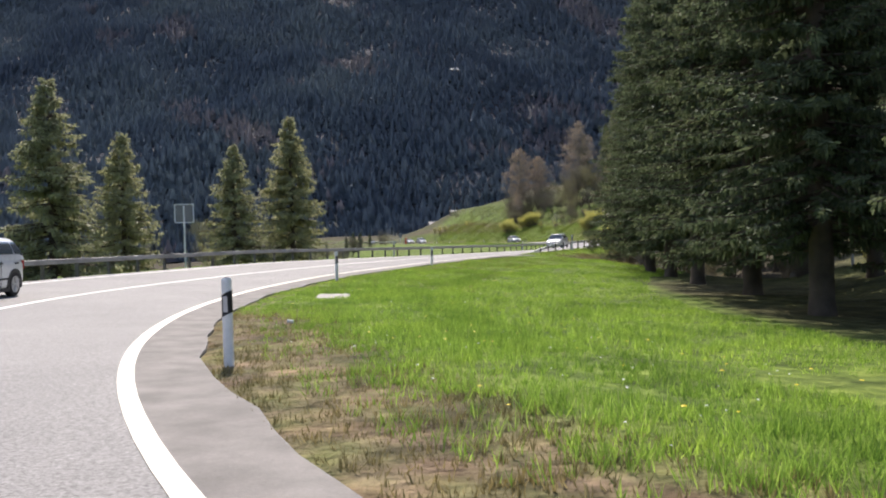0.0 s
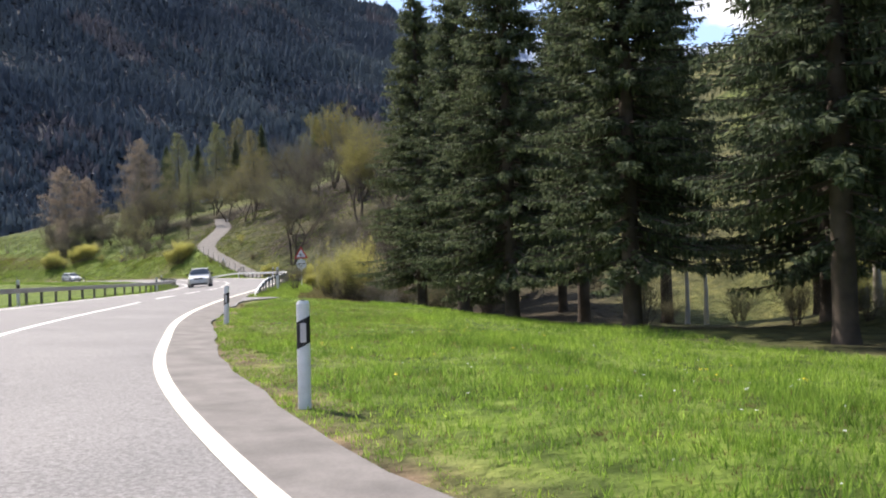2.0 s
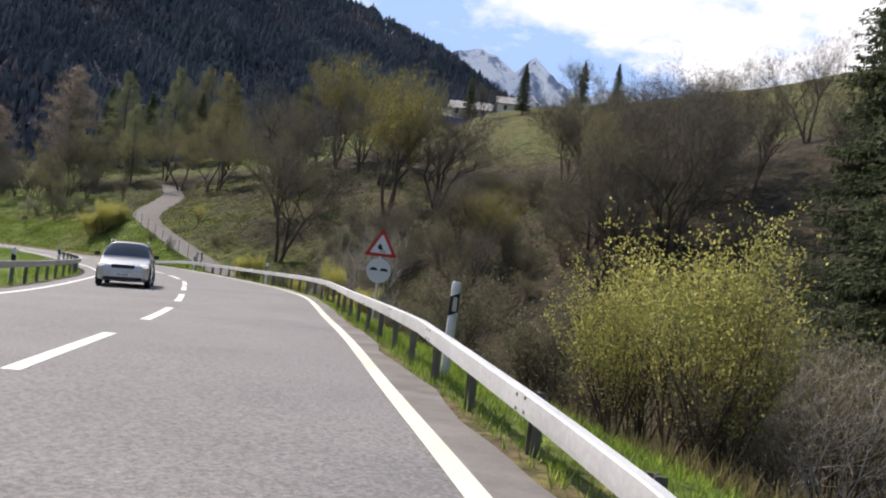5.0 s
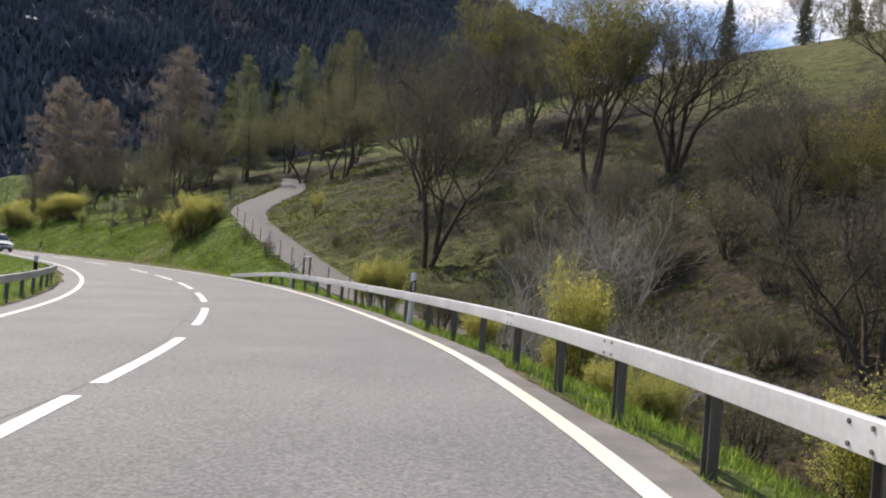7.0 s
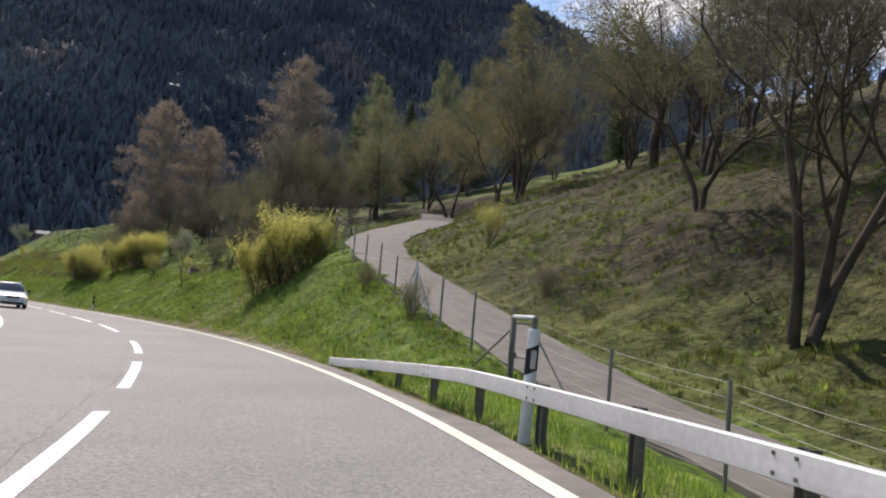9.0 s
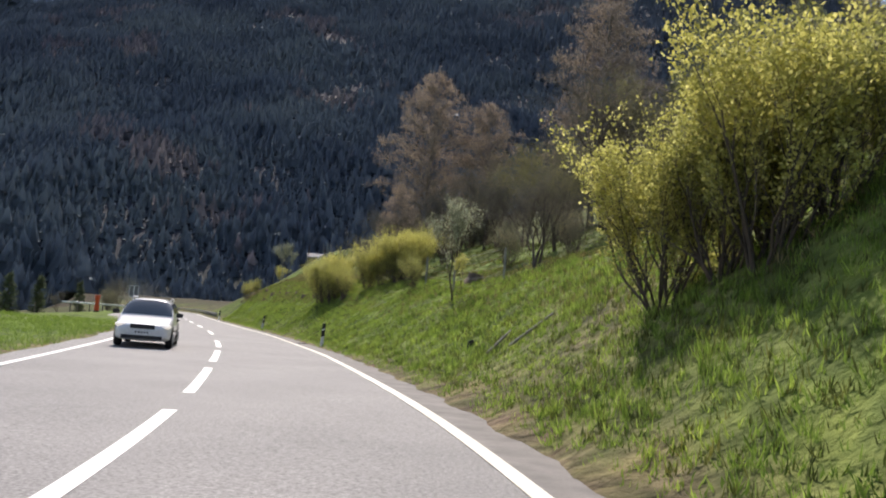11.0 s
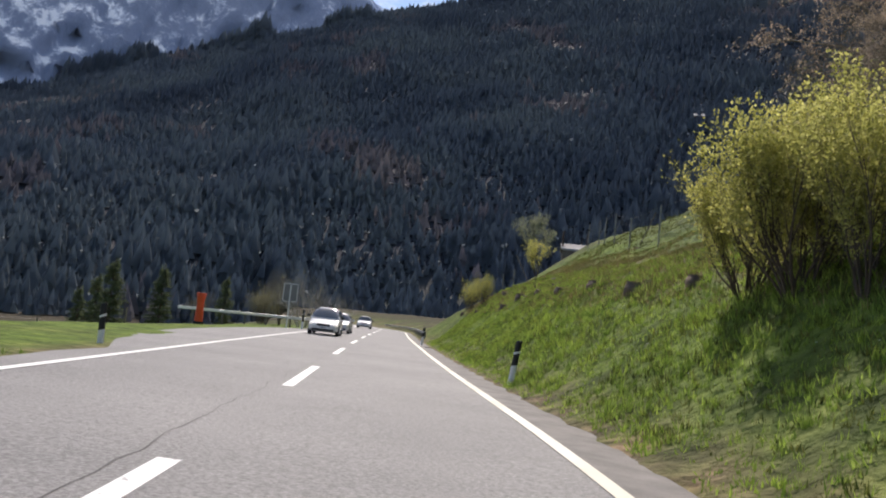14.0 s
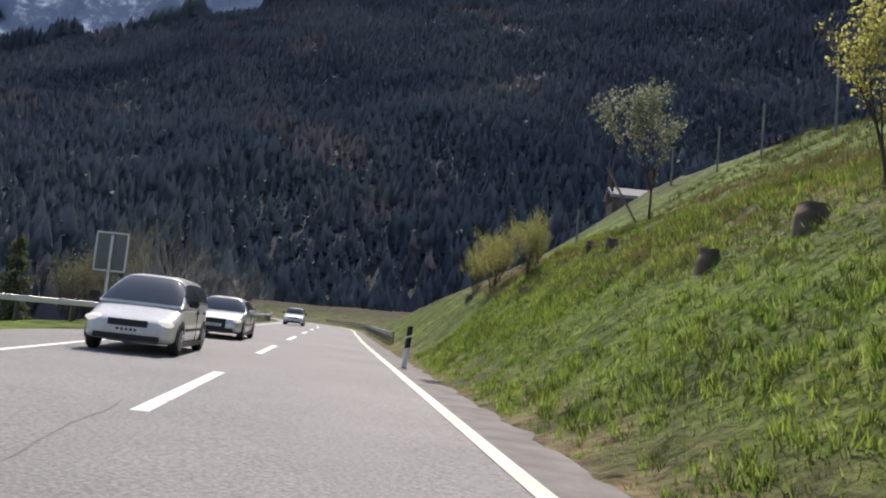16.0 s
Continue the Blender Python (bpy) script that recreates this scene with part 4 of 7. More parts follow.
def guard_rail(points, side, label, mat, post_mat, heights=None, step=2.0, bolts=True):
    """A steel beam on posts along ground points; side: -1 when the road lies to the left of the run. heights: of the beam's middle over the points."""
    p = np.array(points, float)
    run = np.concatenate([[0], np.cumsum(np.linalg.norm(np.diff(p[:, :2], axis=0), axis=1))])
    total = run[-1]
    rail = new("guard_rail")
    tagged(rail, label, "guard rail")
    hs = np.full(len(p), 0.6) if heights is None else np.array(heights)
    ss = np.arange(0, total, 0.5)
    at = lambda s: np.array([np.interp(s, run, p[:, k]) for k in range(3)])
    verts, faces, n = [], [], len(PROFILE)
    for s in ss:
        c, d = at(s), at(min(s + 0.3, total)) - at(max(s - 0.3, 0))
        nrm = np.array([d[1], -d[0]]) / max(1e-6, math.hypot(d[0], d[1])) * -side
        h = np.interp(s, run, hs)
        for o, z in PROFILE:
            verts.append((c[0] + nrm[0] * o, c[1] + nrm[1] * o, c[2] + h + z))
        for o, z in reversed(PROFILE):
            verts.append((c[0] + nrm[0] * (o + 0.006), c[1] + nrm[1] * (o + 0.006), c[2] + h + z * 0.985))
    m = 2 * n
    for k in range(len(ss) - 1):
        for c in range(m):
            faces.append((k * m + c, k * m + (c + 1) % m, (k + 1) * m + (c + 1) % m, (k + 1) * m + c))
    mesh_object("beam", verts, faces, mat, rail)
    s, count = 0.6, 0
    post_mesh = bolt_mesh = None
    while s < total - 0.3:
        c, d = at(s), at(min(s + 0.3, total)) - at(max(s - 0.3, 0))
        yaw = math.atan2(d[1], d[0])
        h = float(np.interp(s, run, hs))
        if post_mesh is None:
            bm = bmesh.new()
            box(bm, (-0.055, -0.005, -1.3), (0.055, 0.005, 0.1))
            box(bm, (-0.055, -0.04, -1.3), (-0.045, 0.045, 0.1))
            box(bm, (0.045, -0.04, -1.3), (0.055, 0.045, 0.1))
            ob = part("post", bm, post_mat, rail)
            post_mesh = ob.data
        else:
            ob = new("post", post_mesh)
            ob.parent = rail
        ob.matrix_local = Matrix.Translation((c[0] + math.sin(yaw) * 0.05 * -side, c[1] - math.cos(yaw) * 0.05 * -side, c[2] + h)) @ pose(0, 0, 0, 0, 0, math.degrees(yaw))
        if bolts and count % 2 == 0:
            if bolt_mesh is None:
                bm = bmesh.new()
                for du in (-0.1, 0.1):
                    for dz in (-0.055, 0.055):
                        rod(bm, (du, 0.035, dz), (du, 0.052, dz), 0.014, sides=6)
                ob = tagged(part("splice_bolts", bm, rust_steel, rail), "dark bolt heads of the beam joint", kind="stuff")
                bolt_mesh = ob.data
            else:
                ob = tagged(new("splice_bolts", bolt_mesh), kind="stuff")
                ob.parent = rail
            nx_, ny_ = math.sin(yaw) * side, -math.cos(yaw) * side
            ob.matrix_local = Matrix.Translation((c[0] + nx_ * -0.055 * -1, c[1] + ny_ * -0.055 * -1, c[2] + h)) @ pose(0, 0, 0, 0, 0, math.degrees(yaw) + (180 if side > 0 else 0))
        s += step
        count += 1
    return rail


def beside(y0, y1, off, up=0.0):
    """Ground points along the road between two places, off(i) metres right."""
    return [at_road(i, off(i), up) for i in range(sample_at(y0), sample_at(y1))]


pts = [np.array([7.2, 58.2, -0.02])] + beside(60.6, 127.5, lambda i: lane_r[i] + float(np.interp(ly[i], [58, 66, 90], [1.0, 0.72, 0.65])), -0.02)
hts = [float(np.interp(q[1], [58.2, 60.3, 62, 64.5, 67, 90, 112, 118, 120, 123, 126.6], [-0.06, 0.2, 0.34, 0.5, 0.6, 0.66, 0.56, 0.51, 0.43, 0.29, 0.1])) for q in pts]
guard_rail(pts, -1, "bright galvanised steel guard rail on posts along the grassy verge", zinc, rust_steel, hts)
pts = beside(-22, 116, lambda i: -lane_l[i] - 0.95, -0.02)
guard_rail(pts[::-1], -1, "dull grey steel guard rail on posts along the outer bend", rail_grey, rust_steel, bolts=False)
pts = [np.array([-22.8, 215.9, 0.1]), np.array([-20.6, 217.6, 0.1]), np.array([-19.4, 222.5, 0.08])] + beside(226, 300, lambda i: -lane_l[i] - 1.5)
guard_rail(pts[::-1], -1, "pale steel guard rail starting behind the lay-by", zinc, rust_steel, bolts=False)
guard_rail(beside(232, 300, lambda i: lane_r[i] + 1.2), -1, "grey steel guard rail at the end of the straight", rail_grey, rust_steel, bolts=False)

# ---- marker posts ----


def marker_post(x, y, turn=0.0, lean=0.0, dark=False, tall=0.98, z=None):
    """A white plastic roadside post with a slanted black band; dark: its other side, black to the middle."""
    post = new("marker_post")
    tagged(post, "white marker post with black upper half in tall grass" if dark else "white plastic marker post with a slanted black reflector band", "marker post", "roadside marker posts")

    def sleeve(name, lo, hi, slant, fat, mat, cap=0.0):
        ring = [(math.cos(a), math.sin(a)) for a in np.linspace(0, 2 * math.pi, 16, endpoint=False)]
        rx, ry = 0.068 + fat, 0.05 + fat
        v, f = [], []
        for zz, k in ((lo, 1), (hi, 1)) + (((hi + cap, 0.75),) if cap else ()):
            for cx, cy in ring:
                v.append((cx * rx * k, cy * ry * k, zz + slant * cx * (1 if k == 1 else 0.6)))
        n, rows_ = 16, 3 if cap else 2
        for r_ in range(rows_ - 1):
            for c_ in range(n):
                f.append((r_ * n + c_, r_ * n + (c_ + 1) % n, (r_ + 1) * n + (c_ + 1) % n, (r_ + 1) * n + c_))
        f.append(tuple(range((rows_ - 1) * n, rows_ * n)))
        f.append(tuple(range(n))[::-1])
        return mesh_object(name, v, f, mat, post)

    if dark:
        sleeve("body", -0.25, tall * 0.5, 0.03, 0, white_plastic)
        sleeve("upper_body", tall * 0.5 - 0.06, tall, 0.02, 0.002, black_plastic, 0.015)
        sleeve("stripe", tall - 0.28, tall - 0.23, 0.03, 0.004, white_plastic)
    else:
        sleeve("body", -0.25, tall, 0.0, 0, white_plastic, 0.03)
        sleeve("black_band", tall - 0.44, tall - 0.16, 0.035, 0.0025, black_plastic)
        bm = bmesh.new()
        box(bm, (-0.03, -0.058, tall - 0.4), (0.032, -0.049, tall - 0.2))
        part("reflector", bm, reflector, post, "silver reflector plate", 0.003)
        bm = bmesh.new()
        box(bm, (-0.02, -0.02, tall + 0.02), (0.02, 0.02, tall + 0.04))
        part("top_clip", bm, black_plastic, post)
    zz = ground_at(x, y) if z is None else z
    post.matrix_world = Matrix.Translation((x, y, zz)) @ pose(0, 0, 0, 0, lean, turn)
    return post


for x, y, z, turn, lean, dark in ((-0.09, 7.2, 0.01, -10, 0, 0), (-2.25, 28.25, 0.02, -25, 0.5, 0), (0.75, 41.2, -0.08, -35, 2, 0), (14.1, 168.3, -0.04, 18, 1, 1), (5.55, 189.9, 0.0, 20, 7, 1), (-6.9, 218.4, 0.0, 20, 4, 1), (20.6, 151.6, 0.0, 5, 5, 1), (-2.4, 185.9, -0.1, 20, -2, 1)):
    marker_post(x, y, turn, lean, dark, z=z)
for x, y, turn in ((11.45, 67.0, -25), (22.62, 99.3, -15), (24.35, 116.2, -5)):
    marker_post(x, y, turn, 1, False, 1.3, z=0.02)
for y in (56, 84, 112):
    i = sample_at(y)
    x, yy, z = at_road(i, -lane_l[i] - 1.35)
    marker_post(x, yy, 150, 0, False, 1.1, z=z - 0.1)
marker_post(-15.6, 219.4, 20, 0, True, 1.4, z=-0.1)

# ---- traffic signs ----
red_paint = plain("red sign paint", (0.55, 0.03, 0.03), 0.4, 0, 3, 0.08)
white_paint = plain("white sign paint", (0.8, 0.8, 0.8), 0.4, 0, 3, 0.05)
black_paint = plain("black sign paint", (0.02, 0.02, 0.02), 0.5, 0, 3, 0.1)


def flat(bm, pts, y0, y1):
    """A plate of an outline in x and z, from y0 to y1."""
    a, b = [bm.verts.new((x, y0, z)) for x, z in pts], [bm.verts.new((x, y1, z)) for x, z in pts]
    bm.faces.new(a)
    bm.faces.new(b[::-1])
    for k in range(len(pts)):
        bm.faces.new((a[k], b[k], b[(k + 1) % len(pts)], a[(k + 1) % len(pts)]))
    bmesh.ops.recalc_face_normals(bm, faces=bm.faces)


def rounded_triangle(r, cut):
    out = []
    for k in range(3):
        a = math.pi / 2 + 2 * math.pi * k / 3
        c = ((r - cut) * math.cos(a), (r - cut) * math.sin(a))
        for da in np.linspace(-math.pi / 3, math.pi / 3, 6):
            out.append((c[0] + cut * 0.5 * math.cos(a + da), c[1] + cut * 0.5 * math.sin(a + da)))
    return out


sign = new("traffic_sign")
tagged(sign, "red-rimmed triangular warning above a white round sign on steel post", "traffic sign")
bm = bmesh.new()
rod(bm, (0, 0.05, -0.8), (0, 0.05, 3.0), 0.035, sides=12)
part("post", bm, zinc, sign)
bm = bmesh.new()
flat(bm, [(x, z + 2.62) for x, z in rounded_triangle(0.62, 0.09)], -0.012, 0.0)
tri = part("triangle_plate", bm, red_paint, sign, "red-rimmed triangular warning plate")
bm = bmesh.new()
flat(bm, [(x, z + 2.62) for x, z in rounded_triangle(0.42, 0.05)], -0.018, -0.013)
part("triangle_field", bm, white_paint, tri)
bm = bmesh.new()
flat(bm, [(-0.11, 2.56), (0.03, 2.5), (0.06, 2.57), (0.02, 2.6), (0.0, 2.68), (-0.07, 2.71), (-0.1, 2.64), (-0.13, 2.63)], -0.022, -0.019)
for du in (0.0, 0.1):
    flat(bm, [(-0.02 + du, 2.5), (0.02 + du, 2.52), (0.0 + du, 2.47), (0.05 + du, 2.45), (0.02 + du, 2.43), (-0.03 + du, 2.46)], -0.022, -0.019)
part("skid_symbol", bm, black_paint, tri)
bm = bmesh.new()
flat(bm, [(0.4 * math.cos(a), 1.84 + 0.4 * math.sin(a)) for a in np.linspace(0, 2 * math.pi, 32, endpoint=False)], -0.012, 0.0)
disc = part("round_plate", bm, white_paint, sign, "white round plate")
bm = bmesh.new()
for x0 in (-0.3, 0.04):
    flat(bm, [(x0, 1.84), (x0 + 0.26, 1.84), (x0 + 0.25, 1.89), (x0 + 0.19, 1.93), (x0 + 0.07, 1.93), (x0, 1.89)], -0.018, -0.013)
part("car_symbols", bm, black_paint, disc)
sign.matrix_world = Matrix.Translation((18.25, 80.4, -0.35)) @ pose(0, 0, 0, 0, 0, -28)


def board_sign(x, y, z, turn, w, h, low, label):
    """The back of a direction board: a framed panel on one post."""
    b = new("direction_board")
    tagged(b, label, "sign")
    bm = bmesh.new()
    box(bm, (-w / 2, -0.01, low), (w / 2, 0.01, low + h))
    part("panel", bm, plain("grey panel back", (0.2, 0.2, 0.2), 0.5, 0.3, 4), b, bevel=0.004)
    bm = bmesh.new()
    for lo, hi in (((-w / 2, -0.04, low), (w / 2, -0.01, low + 0.05)), ((-w / 2, -0.04, low + h - 0.05), (w / 2, -0.01, low + h)), ((-w / 2, -0.04, low), (-w / 2 + 0.05, -0.01, low + h)), ((w / 2 - 0.05, -0.04, low), (w / 2, -0.01, low + h))):
        box(bm, lo, hi)
    part("frame", bm, zinc, b)
    bm = bmesh.new()
    rod(bm, (0, -0.07, -1.5), (0, -0.07, low + h - 0.1), 0.045, sides=12)
    part("post", bm, zinc, b)
    b.matrix_world = Matrix.Translation((x, y, z)) @ pose(0, 0, 0, 0, 0, turn)
    return b


board_sign(-11.3, 37.2, 0.2, 8, 0.95, 0.95, 2.35, "square road sign seen from its grey back behind the guard rail")
board_sign(-16.8, 219.5, 0.0, 22, 0.95, 1.2, 1.75, "framed road sign seen from its dark back beside the lay-by")

# ---- concrete cover in the meadow, litter ----
concrete = plain("weathered concrete", (0.42, 0.4, 0.36), 0.85, 0, 5, 0.15, 0.5)
cover = new("concrete_cover")
tagged(cover, "pair of pale concrete shaft covers lying flush in the grass", "cover")
for y0, y1 in ((-0.93, -0.012), (0.012, 0.93)):
    bm = bmesh.new()
    box(bm, (-0.47, y0, -0.1), (0.47, y1, 0.05))
    part("cover_slab", bm, concrete, cover, bevel=0.02)
bm = bmesh.new()
box(bm, (0.1, -0.1, 0.045), (0.22, 0.1, 0.056))
part("lifting_grip", bm, rust_steel, cover)
cover.matrix_world = Matrix.Translation((-0.9, 19.7, ground_at(-0.9, 19.7) - 0.03)) @ pose(0, 0, 0, 0, 2, 10)
can = new("drink_can")
tagged(can, "crushed white drink can thrown into the grass", "litter")
bm = bmesh.new()
rod(bm, (-0.06, 0, 0), (0.06, 0, 0), 0.033, sides=14)
part("can_body", bm, white_paint, can, bevel=0.006)
bm = bmesh.new()
rod(bm, (0.061, 0, 0), (0.064, 0, 0), 0.028, sides=14)
part("can_lid", bm, zinc, can)
can.matrix_world = Matrix.Translation((-0.44, 12.2, ground_at(-0.44, 12.2) + 0.06)) @ pose(0, 0, 0, 0, 12, 25)
drain = plain("cast iron", (0.05, 0.048, 0.045), 0.6, 0.4, 10, 0.2)
for y, label in ((169.2, "road drain"), (212.5, "road drain")):
    i = sample_at(y)
    g = new("drain_grate")
    tagged(g, "dark cast iron drain grate set at the pavement edge", "drain")
    bm = bmesh.new()
    box(bm, (-0.3, -0.45, -0.02), (0.3, -0.4, 0.012))
    box(bm, (-0.3, 0.4, -0.02), (0.3, 0.45, 0.012))
    box(bm, (-0.3, -0.45, -0.02), (-0.25, 0.45, 0.012))
    box(bm, (0.25, -0.45, -0.02), (0.3, 0.45, 0.012))
    part("grate_frame", bm, drain, g)
    for k in range(6):
        bm = bmesh.new()
        box(bm, (-0.25, -0.34 + k * 0.13, -0.02), (0.25, -0.29 + k * 0.13, 0.008))
        part("grate_bar", bm, drain, g)
    x, yy, z = at_road(i, lane_r[i] + 0.62)
    g.matrix_world = Matrix.Translation((x, yy, z + 0.004)) @ pose(0, 0, 0, 0, 0, math.degrees(math.atan2(way[i, 1], way[i, 0])) - 90)

# ---- orange marker tube by the lay-by ----
orange = plain("orange plastic", (0.75, 0.1, 0.03), 0.45, 0, 3, 0.12)
tube = new("orange_marker_tube")
tagged(tube, "bright orange plastic marker tube with a flared top standing in grass", "marker tube")
prof = [(0.2, -0.2), (0.2, 0.35), (0.17, 0.75), (0.17, 1.0), (0.2, 1.2), (0.24, 1.45), (0.22, 1.46), (0.16, 1.2)]
v, f = [], []
for r_, z_ in prof:
    for a in np.linspace(0, 2 * math.pi, 20, endpoint=False):
        v.append((r_ * math.cos(a), r_ * math.sin(a), z_))
for k in range(len(prof) - 1):
    for c_ in range(20):
        f.append((k * 20 + c_, k * 20 + (c_ + 1) % 20, (k + 1) * 20 + (c_ + 1) % 20, (k + 1) * 20 + c_))
mesh_object("tube_body", v, f, orange, tube, smooth=True)
bm = bmesh.new()
rod(bm, (0, 0, -0.2), (0, 0, 0.06), 0.26, sides=20)
part("foot_ring", bm, black_plastic, tube)
tube.matrix_world = Matrix.Translation((-14.2, 206.1, 0.12))

# ---- gate and wire fences ----
fence_steel = plain("grey fence steel", (0.3, 0.29, 0.27), 0.55, 0.5, 9, 0.25)
wire_mat = plain("fence wire", (0.34, 0.34, 0.32), 0.65, 0.3, 9, 0.15)


def fence(posts, wires, label, height, r=0.028, mat=None, strand=0.0035):
    """Posts at (x, y, lean) with level strands between them."""
    fn = new("wire_fence")
    tagged(fn, label, "fence")
    base = [np.array([x, y, ground_at(x, y)]) for x, y, *_ in posts]
    for b, p in zip(base, posts):
        bm = bmesh.new()
        rod(bm, (0, 0, -0.3), (0, 0, height), r, sides=8)
        ob = part("post", bm, mat or fence_steel, fn)
        ob.matrix_local = Matrix.Translation(b) @ pose(0, 0, 0, p[2] if len(p) > 2 else 0, p[3] if len(p) > 3 else 0, 0)
    for k in range(wires):
        h = height * (0.12 + 0.85 * k / max(1, wires - 1))
        up = np.array([0, 0, h])
        line = [base[0] + up]
        for a, b in zip(base, base[1:]):
            line += [(a + b) / 2 + up - np.array([0, 0, 0.02]), b + up]
        # one unbroken strand, square in section
        bm = bmesh.new()
        rings = []
        for i, p in enumerate(line):
            d = line[min(i + 1, len(line) - 1)] - line[max(i - 1, 0)]
            n = np.array([-d[1], d[0], 0]) / math.hypot(d[0], d[1]) * strand
            z = np.array([0, 0, strand])
            rings.append([bm.verts.new(p + q) for q in (n, z, -n, -z)])
        for u, v in zip(rings, rings[1:]):
            for j in range(4):
                bm.faces.new((u[j], u[(j + 1) % 4], v[(j + 1) % 4], v[j]))
        bm.faces.new(rings[0][::-1])
        bm.faces.new(rings[-1])
        bmesh.ops.recalc_face_normals(bm, faces=bm.faces[:])
        part("wire", bm, wire_mat, fn)
    return fn


lane_posts = [(26.65, 124.9), (26.6, 127.3), (26.5, 129.5), (26.45, 131.8), (26.45, 134.2), (26.4, 136.5), (26.35, 138.8), (26.3, 141.0), (26.3, 143.2), (26.6, 145.4), (27.6, 147.6), (29.0, 150.2)]
fence([(26.7, 122.7)] + lane_posts, 7, "steel post fence with many wires beside the farm lane", 1.35)
fence([(26.8, 121.9), (26.95, 119.2), (27.1, 116.5), (27.25, 113.6), (27.5, 110.4), (27.8, 107)], 7, "steel post fence with many wires below the gate", 1.3)
gate = new("frame_gate")
tagged(gate, "grey steel portal gate frame with diagonal braces in the wire fence", "gate")
gz = ground_at(26.75, 122.3)
A_, B_ = Vector((26.70, 122.66, gz)), Vector((26.79, 121.86, gz))
up = lambda v, h: v + Vector((0, 0, h))
top = 1.55 - gz
for a in (A_, B_):
    bm = bmesh.new()
    box(bm, (-0.045, -0.045, -0.3), (0.045, 0.045, top), Matrix.Translation(a))
    part("gate_post", bm, fence_steel, gate, bevel=0.006)
bm = bmesh.new()
rod(bm, up(A_, top), up(B_, top), 0.045, sides=8)
part("top_bar", bm, zinc, gate)
d = (B_ - A_).normalized()
a1, b1 = A_ + d * 0.09, B_ - d * 0.09
for p, q in ((up(a1, 0.1), up(a1, top - 0.12)), (up(b1, 0.1), up(b1, top - 0.12)), (up(a1, top - 0.12), up(b1, top - 0.12)), (up(a1, top * 0.42), up(b1, top * 0.42)), (up(a1, 0.1), up(b1, 0.1))):
    bm = bmesh.new()
    rod(bm, p, q, 0.02, sides=8)
    part("gate_bar", bm, fence_steel, gate)
for p, q in ((up(A_, top - 0.2), A_ + Vector((-0.5, 1.15, 0.1))), (up(B_, top - 0.25), B_ + Vector((0.2, -1.3, -0.1)))):
    bm = bmesh.new()
    rod(bm, p, q, 0.022, sides=8)
    part("brace", bm, fence_steel, gate)
bm = bmesh.new()
box(bm, (-0.03, -0.06, 0), (0.03, 0.06, 0.1), Matrix.Translation(up(a1, top * 0.4)))
part("latch", bm, rust_steel, gate)
# strained corner post of the lane fence
cp = new("corner_post")
tagged(cp, "pale steel corner post with two raking struts in the fence", "fence post")
for p, q, r_ in (((0, 0, -0.3), (0, 0, 1.5), 0.035), ((0, 0, 1.35), (0.25, -1.0, 0.0), 0.025), ((0, 0, 1.35), (-0.2, 0.9, 0.2), 0.025)):
    bm = bmesh.new()
    rod(bm, p, q, r_, sides=8)
    part("corner_strut", bm, zinc, cp)
cp.matrix_world = Matrix.Translation((26.45, 129.45, ground_at(26.45, 129.45)))

# fences on the bank along the straight
fence([(17.6, 178.5), (18.0, 172.8), (19.6, 166.7), (21.5, 161)], 5, "grey post and wire fence above the yellow bushes", 1.35, 0.04)
fence([(9.2, 203.5), (7.2, 208.4, 3), (5.3, 214.6), (3.6, 221.8), (2.3, 227), (1.2, 232), (-0.5, 238)], 5, "post and wire fence along the steep grassy field", 1.9, 0.04)
fence([(9.2, 203.5), (12.4, 197.5), (14.6, 191)], 5, "post and wire fence climbing the grassy field", 1.8, 0.04)
fence([(-3.6, 226.5), (-5.5, 231), (-7.5, 236), (-9.8, 241.5)], 3, "low post and wire fence at the crest of the bank", 1.5, 0.04)
st = new("leaning_stake")
tagged(st, "leaning wooden stake beside the fence in the field", "stake")
bm = bmesh.new()
rod(bm, (0, 0, -0.3), (0.8, 0.4, 1.9), 0.035, sides=8)
part("stake_pole", bm, wood_grey, st)
st.matrix_world = Matrix.Translation((5.6, 215.6, ground_at(5.6, 215.6)))
st2 = copy_thing(st, Matrix.Translation((-1.5, 221.6, ground_at(-1.5, 221.6))) @ pose(0, 0, 0, 0, -50, 0))
tagged(st2, "leaning wooden stake propping the small leafy tree")
# the paddock fence across the valley meadow
fence([(-27, 206), (-29, 211), (-32, 216), (-36, 221), (-41, 226), (-47, 231), (-54, 236)], 3, "wooden post and wire fence round the valley paddock", 1.4, 0.05, wood_grey)
fence([(-27, 206), (-23, 211.5), (-20.5, 215)], 3, "wooden post and wire fence beside the lay-by", 1.3, 0.05, wood_grey)
fence([(72, 158), (78, 153), (84, 150), (90, 146), (97, 141), (105, 136)], 3, "far wire fence along the top of the pasture", 1.3, 0.06, wood_grey, 0.012)
pole = new("utility_pole")
tagged(pole, "weathered wooden pole standing in the rough pasture behind the spruces", "pole")
bm = bmesh.new()
rod(bm, (0, 0, -0.5), (0, 0, 5.5), 0.13, 0.09, 12)
part("pole_shaft", bm, wood_grey, pole)
pole.matrix_world = Matrix.Translation((39.5, 55.2, ground_at(39.5, 55.2)))

